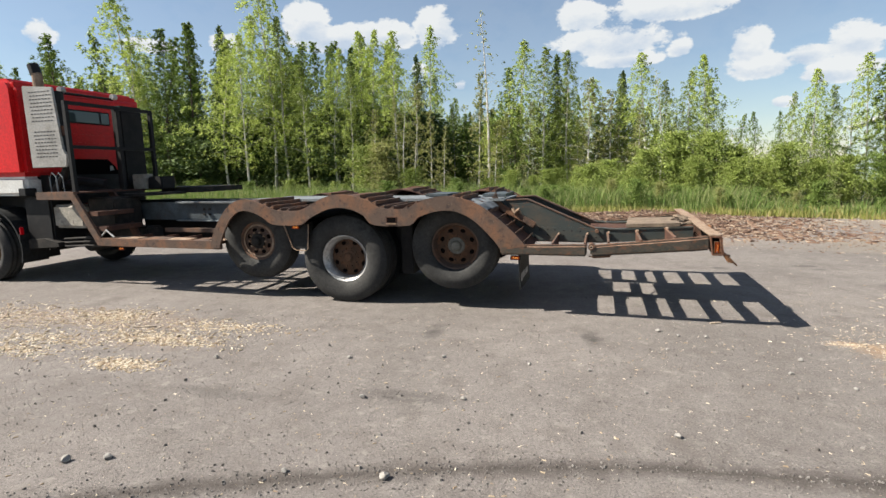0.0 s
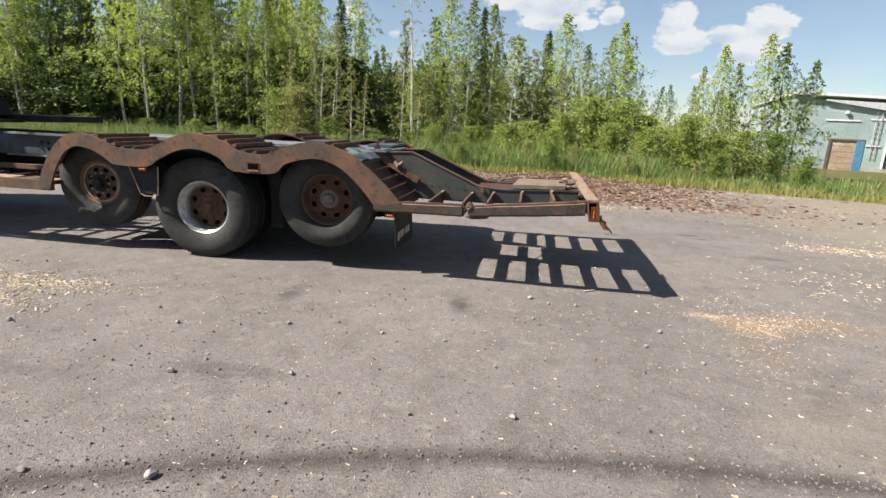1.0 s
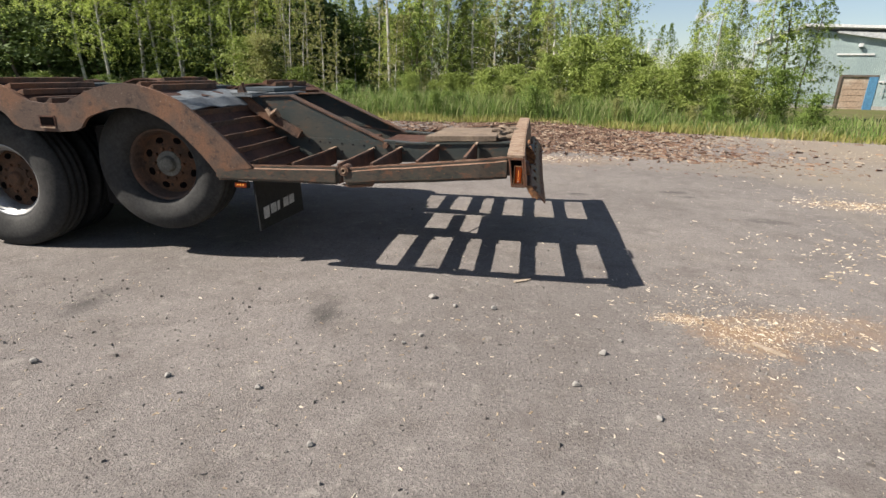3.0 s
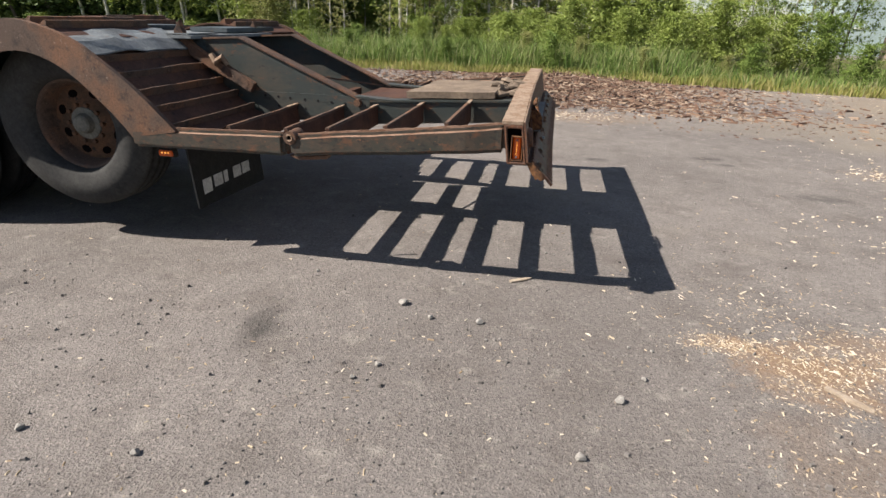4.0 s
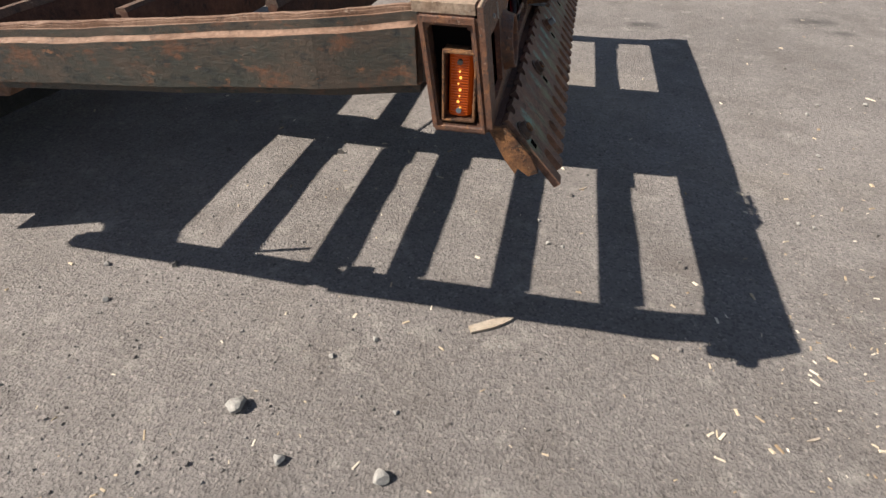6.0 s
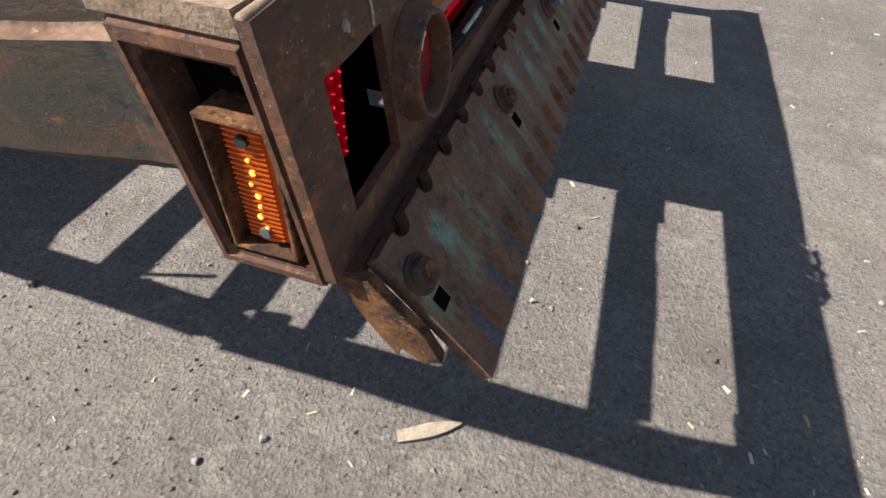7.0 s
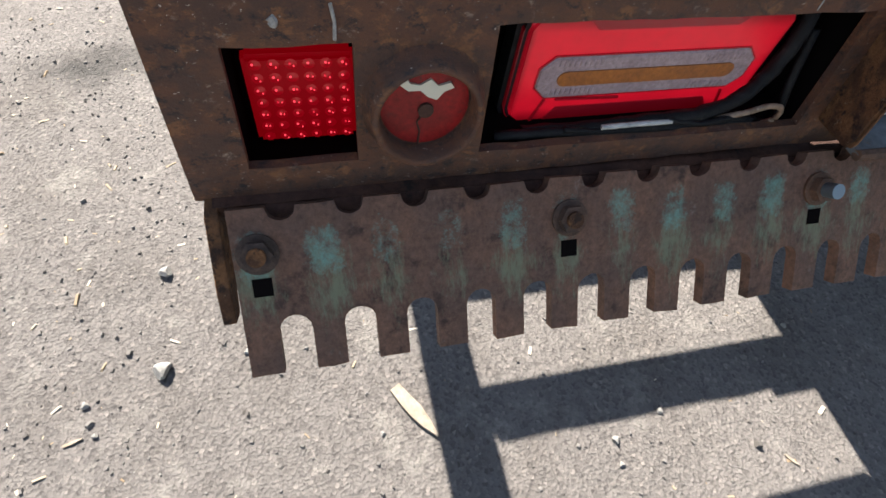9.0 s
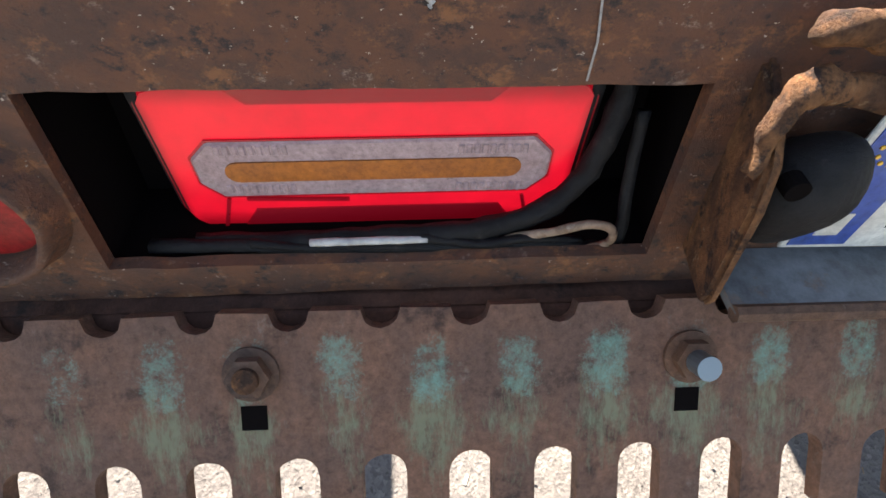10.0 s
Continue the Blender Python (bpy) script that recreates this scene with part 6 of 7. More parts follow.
# exhaust silencer with a slotted shield
bm = bmesh.new()
tube(bm, [(-4.72, 7.16, 1.88), (-4.72, 7.16, 2.98)], 0.16, 18)
part("silencer", bm, BLACK, truck)
bm = bmesh.new()
box(bm, -4.40, -4.28, 6.962, 7.0, 2.30, 2.44)
rough_up(bm, 0.02, 9.0)
part("shield_bracket", bm, RUST_DARK, truck)
bm = bmesh.new()
prism(bm, [(-4.98, 3.05), (-4.40, 3.0), (-4.33, 2.1), (-4.27, 2.0), (-4.30, 1.83), (-4.98, 1.83)], 6.93, 6.965)
soften(bm, 0.008, 2)
sil = part("silencer_shield", bm, SHIELD, truck, "tall pale slotted exhaust heat shield")
for r in range(19):
    if r in (9, 10):
        continue
    for c in range(7):
        bm = bmesh.new()
        x = -4.86 + c * 0.062 + 0.02 * (r % 2)
        z = 2.94 - r * 0.053
        box(bm, x, x + 0.04, 6.9268, 6.931, z, z + 0.013)
        part("shield_slot", bm, BLACK, sil)
bm = bmesh.new()
tube(bm, [(-4.86, 7.1, 3.0), (-4.86, 7.1, 3.2), (-4.90, 7.1, 3.32)], 0.07, 14)
part("exhaust_pipe", bm, RUST_LIGHT, truck)
bm = bmesh.new()
tube(bm, [(-4.875, 7.1, 3.24), (-4.92, 7.1, 3.38)], 0.078, 14)
part("exhaust_tip", bm, BLACK, truck)

# ---- cab ----
bm = bmesh.new()
cabx, cz0, cz1, cy0, cy1 = -5.14, 1.70, 3.19, 6.90, 9.20
prism(bm, [(cabx, cz0), (cabx + 0.0, cz1 - 0.10), (cabx - 0.10, cz1), (cabx - 1.6, cz1 + 0.05), (cabx - 1.95, cz0 + 0.7), (cabx - 2.0, cz0)], cy0, cy1)
soften(bm, 0.09, 4, 20)
cab = part("cab", bm, RED, truck, "glossy red day cab", smooth=False)
bm = bmesh.new()
box(bm, cabx - 0.01, cabx + 0.012, 7.70, 8.50, 2.58, 2.81)
soften(bm, 0.02)
win = part("rear_window", bm, BLACK, cab)
bm = bmesh.new()
box(bm, cabx + 0.0125, cabx + 0.016, 7.73, 8.28, 2.605, 2.785)
part("rear_pane", bm, GLASS_DARK, win)
bm = bmesh.new()
box(bm, cabx + 0.0125, cabx + 0.016, 8.32, 8.47, 2.605, 2.785)
part("rear_pane", bm, GLASS_DARK, win)
bm = bmesh.new()
prism(bm, [(7.55, 1.58), (8.62, 1.58), (8.50, 1.86), (8.36, 1.985), (7.72, 1.985), (7.60, 1.93)], 0.0, 0.026)
for v in bm.verts:
    v.co = Vector((cabx - 0.012 + v.co.y, v.co.x, v.co.z))
part("engine_opening", bm, HOLE_SHADE, cab)
bm = bmesh.new()
prism(bm, [(8.38, 1.78), (8.46, 1.80), (8.44, 1.87), (8.39, 1.87)], 0.0, 0.004)
for v in bm.verts:
    v.co = Vector((cabx + 0.016 + v.co.y, v.co.x, v.co.z))
part("pale_label", bm, SHIELD, cab)
for z in (2.26, 2.40):
    bm = bmesh.new()
    box(bm, cabx - 0.005, cabx + 0.008, 7.5, 9.0, z, z + 0.02)
    part("pressed_bead", bm, RED, cab)
bm = bmesh.new()
tube(bm, [(cabx + 0.06, 7.6, 3.05), (cabx + 0.06, 8.55, 3.05)], 0.022, 8)
part("work_lamp_bar", bm, BLACK, cab)
for y in (7.6, 8.55):
    bm = bmesh.new()
    lathe(bm, [(y - 0.04, 0.0), (y - 0.04, 0.05), (y + 0.04, 0.05), (y + 0.04, 0.0)], cabx + 0.09, 3.09, 14)
    part("work_lamp", bm, ALU, cab)
bm = bmesh.new()
box(bm, cabx - 1.9, cabx - 0.02, cy0 + 0.02, cy0 + 0.30, 1.40, 1.70)
soften(bm, 0.05, 3)
part("lower_side_panel", bm, WHITE, cab, "white lower cab panel")
bm = bmesh.new()
box(bm, cabx - 0.25, cabx + 0.1, 7.2, 9.0, 1.0, 1.72)
part("engine_block", bm, BLACK, truck)
bm = bmesh.new()
box(bm, cabx - 1.95, cabx - 0.45, 7.42, 8.68, 0.42, 1.72)
soften(bm, 0.03)
part("front_chassis", bm, BLACK, truck)
bm = bmesh.new()
box(bm, cabx - 2.05, cabx - 1.45, 6.95, 9.15, 0.35, 1.70)
soften(bm, 0.06, 3)
part("front_bumper", bm, WHITE, cab)
bm = bmesh.new()
box(bm, cabx - 0.30, cabx + 0.25, 7.05, 7.40, 0.55, 1.36)
soften(bm, 0.03)
part("battery_box", bm, BLACK, truck)
# unseen black box, added to keep bright ground from showing under the frame
bm = bmesh.new()
box(bm, -4.9, -1.95, 8.74, 9.30, 0.50, 1.22)
soften(bm, 0.05, 3)
part("far_side_shade_box", bm, BLACK, truck)
tyre_mesh("far_tyre", -6.02, 0.525, 8.92, 0.29, 0.525, 0.3, truck, RUBBER_BLACK)
bm = bmesh.new()
box(bm, cabx - 0.12, cabx + 0.03, 6.87, 7.05, 1.40, 1.52)
soften(bm, 0.01)
part("corner_lamp_holder", bm, BLACK, truck)
bm = bmesh.new()
tube(bm, [(cabx + 0.1, 7.3, 1.5), (cabx + 0.5, 7.4, 1.62), (cabx + 0.9, 7.5, 1.56)], 0.07, 8)
part("engine_hose", bm, BLACK, truck)
bm = bmesh.new()
tube(bm, [(cabx + 0.2, 7.2, 1.46), (cabx + 0.5, 7.15, 1.7), (cabx + 0.62, 7.15, 1.9)], 0.06, 8)
part("engine_hose", bm, BLACK, truck)
# front wheel, arch and flap
wheel(-6.17, 0.525, 6.93, 0.527, 0.30, "tag")
bm = bmesh.new()
arch = [(-6.02 + 0.63 * math.cos(a), 0.55 + 0.66 * math.sin(a)) for a in (radians(100 - 8 * i) for i in range(16))]
arch_in = [(-6.02 + 0.60 * math.cos(a), 0.55 + 0.63 * math.sin(a)) for a in (radians(100 - 8 * i) for i in range(16))]
strip(bm, arch, arch_in, 6.90, 7.32)
part("front_mudguard", bm, RUBBER_BLACK, truck)
bm = bmesh.new()
box(bm, -5.42, -5.405, 6.90, 7.5, 0.36, 0.80)
fflap = part("front_mudflap", bm, RUBBER_BLACK, truck)
print_bars(-5.4045, 7.05, 7.36, 0.47, 0.535, fflap)
bm = bmesh.new()
box(bm, -5.40, -5.37, 6.90, 6.945, 0.79, 0.90)
part("red_marker", bm, RED_LENS, truck)
# ---- loose things on the ground ----
def stone(name, x, y, r, seed, material, label, flat=0.7):
    t = thing(name, (x, y, 0), label, "stone" if "stone" in name else "wood chip")
    bm = bmesh.new()
    bmesh.ops.create_icosphere(bm, subdivisions=2, radius=r, matrix=Matrix.Translation((x, y, r * flat * 0.8)))
    for v in bm.verts:
        q = (v.co - Vector((x, y, 0))) / r
        k = 1 + 0.35 * noise.noise(q * 1.1 + Vector((seed, seed, 0))) + 0.15 * noise.noise(q * 2.6 + Vector((seed, 0, 0)))
        c = Vector((x, y, r * flat * 0.8))
        d = (v.co - c) * k
        v.co = c + Vector((d.x, d.y, d.z * flat))
        v.co.z = max(v.co.z, -0.002)
    for k in range(5):
        a = seed + k * 2.1
        nrm = Vector((math.cos(a), math.sin(a), 0.9 * math.sin(a * 1.7))).normalized()
        geom = bm.verts[:] + bm.edges[:] + bm.faces[:]
        cut = bmesh.ops.bisect_plane(bm, geom=geom, plane_co=Vector((x, y, r * flat * 0.8)) + nrm * r * 0.62, plane_no=nrm, clear_outer=True)
        es = [e for e in cut["geom_cut"] if isinstance(e, bmesh.types.BMEdge)]
        if es:
            bmesh.ops.holes_fill(bm, edges=es)
    part("stone_body", bm, material, t)
    return t


# x, y, radius
STONES = ((3.680, 6.560, 0.027), (3.850, 6.442, 0.017), (4.102, 6.447, 0.021), (1.359, 4.463, 0.026), (3.522, 4.377, 0.024), (2.503, 5.382, 0.018), (1.736, 5.392, 0.022), (1.319, 3.477, 0.02), (-0.313, 4.939, 0.024), (-0.025, 3.265, 0.03), (3.693, 6.007, 0.015), (3.61, 5.90, 0.014), (4.736, 5.962, 0.022), (4.861, 6.128, 0.015), (3.97, 6.85, 0.010), (4.46, 7.41, 0.010),
          (3.0, 5.35, 0.017), (0.9, 5.2, 0.02), (4.9, 5.4, 0.018), (3.4, 5.0, 0.016), (4.55, 5.62, 0.02), (2.1, 4.6, 0.02), (1.9, 3.55, 0.03), (0.2, 3.35, 0.028),
          (5.776, 8.777, 0.012), (5.876, 8.92, 0.010), (6.137, 8.975, 0.014), (5.41, 7.725, 0.009), (5.461, 7.71, 0.008), (5.674, 8.312, 0.011), (4.512, 7.402, 0.007), (4.421, 7.545, 0.008), (4.282, 8.001, 0.008),
          (4.336, 6.896, 0.006), (3.864, 6.767, 0.009), (4.092, 6.624, 0.008), (3.075, 6.84, 0.012), (2.966, 6.99, 0.011), (4.151, 6.297, 0.009), (4.219, 6.322, 0.007), (4.939, 6.358, 0.010), (4.833, 6.37, 0.009))
for i, (x, y, r) in enumerate(STONES):
    stone("stone", x, y, r, i * 3.7, STONE, "small loose pale grey stone on the asphalt")


def split_wood(name, p, q, w, h, label):
    mid = ((p[0] + q[0]) / 2, (p[1] + q[1]) / 2, 0)
    t = thing(name, mid, label, "wood chip")
    bm = bmesh.new()
    beam(bm, (*p, h / 2 + 0.001), (*q, h / 2 + 0.001), w, h)
    bmesh.ops.subdivide_edges(bm, edges=bm.edges, cuts=3, use_grid_fill=True)
    d = (Vector((*q, 0)) - Vector((*p, 0)))
    L = d.length
    for v in bm.verts:
        s = (v.co - Vector((*p, 0))).dot(d) / (L * L)
        k = 1 - 0.85 * ((s - 0.45) / 0.55) ** 1.5 if s > 0.45 else 1 - 0.25 * (1 - s / 0.45)
        c = Vector((*p, h / 2)) + d * s
        v.co = Vector((c.x + (v.co.x - c.x) * k, c.y + (v.co.y - c.y) * k, max(0.0005, v.co.z)))
    rough_up(bm, 0.002, 40.0, p[0])
    part("splinter_body", bm, WOOD_NEW, t)


split_wood("wood_splinter", (4.242, 6.939), (4.367, 7.013), 0.033, 0.010, "pale split wood splinter lying on asphalt")
split_wood("wood_splinter", (5.63, 6.22), (5.755, 6.09), 0.028, 0.014, "pale flat wood offcut in the chips")
for i, (x, y) in enumerate(((4.591, 7.81), (3.987, 7.776), (3.80, 7.962), (5.618, 7.867), (5.147, 6.754), (5.252, 6.463), (4.224, 6.28))):
    a = i * 2.3 + 0.6
    split_wood("wood_splinter", (x - 0.016 * math.cos(a), y - 0.016 * math.sin(a)), (x + 0.02 * math.cos(a), y + 0.02 * math.sin(a)), 0.007, 0.004, "thin pale wood sliver on asphalt")
split_wood("wood_splinter", (-1.9, 5.55), (-1.65, 5.62), 0.02, 0.014, "dark stick on the wood chips")


def scatter(name, n, where, size, material, label, category, flat=0.25, long=2.5, seed=1, sink=0.3):
    """Many loose flat bits in one mesh."""
    rng = np.random.default_rng(seed)
    verts, faces = [], []
    for i in range(n):
        x, y, z = where(rng)
        s = size * (0.45 + rng.random() ** 2 * 1.3)
        a = rng.random() * math.tau
        l, w, h = s * (1 + rng.random() * (long - 1)), s * (0.5 + 0.5 * rng.random()), s * flat * (0.6 + rng.random())
        tilt = (rng.random() - 0.5) * 0.5
        ca, sa = math.cos(a), math.sin(a)
        b = len(verts)
        top = 0.55 + 0.35 * rng.random()
        for k, (u, v, q) in enumerate(((-1, -1, 0), (1, -1, 0), (1, 1, 0), (-1, 1, 0), (-top, -top, 1), (top, -top * 0.7, 1), (top * 0.8, top, 1), (-top, top * 0.8, 1))):
            lx, ly = u * l / 2, v * w / 2
            verts.append((x + lx * ca - ly * sa, y + lx * sa + ly * ca, z + q * h + abs(tilt) * l / 2 * q + tilt * lx * (1 if q else 0.3) * 0.6 - 0.001))
        faces += [(b, b + 1, b + 5, b + 4), (b + 1, b + 2, b + 6, b + 5), (b + 2, b + 3, b + 7, b + 6), (b + 3, b, b + 4, b + 7), (b + 4, b + 5, b + 6, b + 7)]
    ob = new(name, cloud_mesh(name, verts, faces, material))
    return tagged(ob, label, category, kind="stuff")


def patch(blobs):
    def where(rng):
        cx, cy, rx, ry = blobs[int(rng.integers(len(blobs)))]
        u, v = rng.normal(size=2) * 0.5
        return cx + rx * u, cy + ry * v, 0.0
    return where


scatter("wood_chips", 8500, patch([(-2.5, 5.85, 0.9, 0.45), (-2.5, 5.9, 0.5, 0.25), (-3.4, 5.6, 1.0, 0.55), (-1.4, 5.45, 0.9, 0.22), (-1.2, 5.25, 0.8, 0.15), (-2.5, 5.05, 0.9, 0.22), (-2.6, 4.7, 0.7, 0.2), (-1.1, 4.62, 0.45, 0.14), (-0.9, 5.8, 0.8, 0.2), (-4.2, 5.7, 1.0, 0.6)]), 0.013, CHIPS, "pale wood chips strewn over the asphalt", "wood chips", flat=0.2, long=3.5, seed=3)
scatter("wood_chips", 350, patch([(5.45, 5.6, 0.45, 0.45)]), 0.0056, CHIPS, "thinly strewn pale wood chips on the asphalt", "wood chips", flat=0.2, long=3.6, seed=14)
scatter("wood_chips", 3600, patch([(5.66, 6.36, 0.36, 0.26), (5.62, 6.24, 0.30, 0.30), (5.95, 6.50, 0.40, 0.25), (5.32, 6.50, 0.22, 0.09), (6.3, 6.55, 0.7, 0.35), (5.6, 6.9, 0.6, 0.5)]), 0.0056, CHIPS, "pale wood chips and sawdust on the asphalt", "wood chips", flat=0.2, long=3.6, seed=4)
scatter("wood_chips", 3600, patch([(8.6, 10.2, 1.0, 0.35), (11.5, 14.0, 1.6, 3.5), (5.0, 13.3, 1.0, 0.5), (7.6, 7.9, 1.6, 1.2), (9.5, 10.5, 2.0, 1.5), (11.2, 18.5, 1.4, 1.0)]), 0.013, CHIPS, "scattered pale wood chips further off", "wood chips", flat=0.2, long=3.0, seed=5)


def debris(rng):
    # thick along the verge, thinning towards the yard
    v = rng.random() ** 1.25
    x = 5.7 + rng.normal() * 1.9 - 1.0 * v + (2.2 * v if rng.random() < 0.4 else 0) - (6.0 * rng.random() ** 1.3 if rng.random() < 0.35 else 0)
    y = 21.0 - 0.25 * max(0.0, x - 4) - 6.4 * v + rng.normal() * 0.35
    return x, y, 0.13 * max(0.0, 1 - abs(x - 5.2) / 2.4) * rng.random() * max(0.0, 1 - v)


scatter("bark_litter", 20000, debris, 0.022, BARK_BITS, "heap of brown bark, sticks and logging waste", "bark litter", flat=0.3, long=7.0, seed=6)


def far_litter(rng):
    return 1.0 + rng.random() * 9, 12.0 + rng.random() * 6.5, 0.0


scatter("bark_litter", 1500, far_litter, 0.022, BARK_BITS, "thin scatter of bark bits on the asphalt", "bark litter", flat=0.2, long=3, seed=7)


def yard(rng):
    r = rng.random()
    if r < 0.05:
        return 3.0 + rng.random() * 3.0, 5.6 + rng.random() * 2.6, 0.0
    if r < 0.55:
        return -2.0 + rng.random() * 8.5, 2.6 + rng.random() * 3.9, 0.0
    return -6 + rng.random() * 20, 3.0 + rng.random() * 14, 0.0


scatter("pebbles", 1400, yard, 0.0105, PEBBLES, "small grey stones loose on the asphalt", "gravel", flat=0.7, long=1.5, seed=18)
scatter("pebbles", 20000, yard, 0.0055, PEBBLES, "fine gravel loose on the asphalt", "gravel", flat=0.6, long=1.4, seed=8)


def near_tail(rng):
    return 2.8 + rng.random() * 3.6, 4.6 + rng.random() * 4.0, 0.0


scatter("pebbles", 6500, near_tail, 0.0040, PEBBLES, "fine grit loose on the asphalt behind the truck", "gravel", flat=0.7, long=1.5, seed=31)


def track(rng):
    x = -4 + 12 * rng.random()
    return x, 4.12 - 0.053 * (x - 5.0) ** 2 + rng.normal() * 0.10, 0.0


scatter("pebbles", 3200, track, 0.0075, PEBBLES, "line of crumbled gravel along an old tyre track", "gravel", flat=0.6, long=1.6, seed=21)
scatter("wood_crumbs", 5200, yard, 0.0068, CHIPS, "scattered wood crumbs on the asphalt", "wood chips", flat=0.22, long=3.4, seed=9)


# ---- plants ----
def leaf_cloud(rng, centres, dirs, size, up_bias=0.3):
    """Bent leaf quads at the centres; returns verts and faces."""
    n = len(centres)
    nrm = rng.normal(size=(n, 3)) + np.array([0, 0, up_bias])
    nrm /= np.linalg.norm(nrm, axis=1)[:, None]
    t = np.cross(nrm, rng.normal(size=(n, 3)))
    t /= np.linalg.norm(t, axis=1)[:, None] + 1e-9
    b = np.cross(nrm, t)
    s = size * (0.6 + 0.8 * rng.random(n))[:, None]
    p = [centres - t * s, centres + t * s * 0.8 + b * s * 0.55, centres + t * s * 0.5 - b * s * 0.75]
    verts = np.stack(p, 1).reshape(-1, 3)
    faces = [(3 * i, 3 * i + 1, 3 * i + 2) for i in range(n)]
    return verts.tolist(), faces


def tree_parts(seed, h, crown_base, spread, n_branch, per, leaf, kind):
    """Trunk bmesh and leaf places of one tree, foot at the origin."""
    rng = np.random.default_rng(seed)
    bm = bmesh.new()
    lean = (rng.random(2) - 0.5) * 0.06 * h
    wob = rng.normal(size=(2, 2)) * 0.012 * h

    def axis(s):
        return np.array([lean[0] * s * s + wob[0, 0] * math.sin(5 * s), lean[1] * s * s + wob[0, 1] * math.sin(4 * s), h * s])
    r0 = 0.0052 * h + 0.012
    tube(bm, [axis(i / 9) for i in range(10)], [max(0.008, r0 * (1 - 0.93 * (i / 9))) for i in range(10)], 7)
    limbs = bmesh.new()
    centres = []
    for k in range(n_branch):
        s = crown_base + (1 - crown_base) * ((k + rng.random()) / n_branch) ** 0.9
        u = (s - crown_base) / (1 - crown_base)
        if kind == "spruce":
            L = spread * (1 - u) ** 0.85 + 0.12
            rise, droop = -0.12, -0.25
        elif kind == "birch":
            L = spread * min(1.0, 0.40 + 2.6 * u) * (1 - u) ** 0.92 + 0.12
            rise, droop = 0.85, -0.60
        else:
            L = spread * (0.6 + 0.5 * rng.random()) * (1 - 0.5 * u)
            rise, droop = 0.7, -0.25
        L *= 0.35 + 0.95 * rng.random() ** 1.3
        a = k * 2.399 + rng.random() * 0.8
        o = axis(s)
        d = np.array([math.cos(a), math.sin(a), 0])
        pts = [o + d * L * q + np.array([0, 0, rise * L * q + droop * L * q * q]) for q in (0, 0.35, 0.7, 1.0)]
        if k % 2 == 0:
            tube(limbs, pts, [0.012 + 0.003 * L, 0.010, 0.006, 0.003], 3, cap=False)
        m = int(per * (0.5 + 0.7 * L / spread))

        def along(q):
            p = np.outer(1 - q, o) + np.outer(q, pts[-1])
            p[:, 2] += (rise * L * q + droop * L * q * q) - (rise + droop) * L * q
            return p

        if kind == "birch":
            # thin twigs that hang from the limb, leaves strung along them
            ns = max(3, m // 11)
            q = 0.12 + 0.95 * rng.random(ns) ** 0.8
            root = along(q) + rng.normal(size=(ns, 3)) * (0.045 * L + 0.03)
            fall = (0.12 + 0.55 * rng.random(ns) ** 1.5) * min(1.0, 0.3 + 0.55 * L)
            pick = rng.integers(ns, size=m)
            s_ = rng.random(m)
            leafy = root[pick] + rng.normal(size=(m, 3)) * 0.032
            leafy[:, 2] -= s_ * fall[pick]
            leafy[:, 0] += d[0] * s_ * fall[pick] * 0.25
            leafy[:, 1] += d[1] * s_ * fall[pick] * 0.25
            centres.append(leafy)
        else:
            q = np.clip(0.10 + 0.95 * rng.random(m), 0.05, 1.05)
            sc = 0.13 * L + 0.03 if kind == "bush" else 0.07 * L + 0.03
            off = rng.normal(size=(m, 3)) * sc * np.array([1, 1, 0.7])
            if kind == "spruce":
                off[:, 2] -= np.abs(rng.normal(size=m)) * 0.10 * spread * q
            centres.append(along(q) + off)
    c = np.concatenate(centres)
    c = c[c[:, 2] > 0.1]
    vf = leaf_cloud(rng, c, None, leaf)
    return bm, limbs, vf


def make_tree(name, seed, h, crown_base, spread, n_branch, per, leaf, kind, bark, leaves, label, category):
    t = thing(name, (0, 0, 0), label, category, "trees at the edge of the yard")
    bm, limbs, (vs, fs) = tree_parts(seed, h, crown_base, spread, n_branch, per, leaf, kind)
    part("trunk", bm, bark, t)
    tagged(part("branchwork", limbs, bark, t), kind="stuff")
    me = cloud_mesh("crown", vs, fs, leaves)
    cr = new("crown", me)
    cr.parent = t
    return t


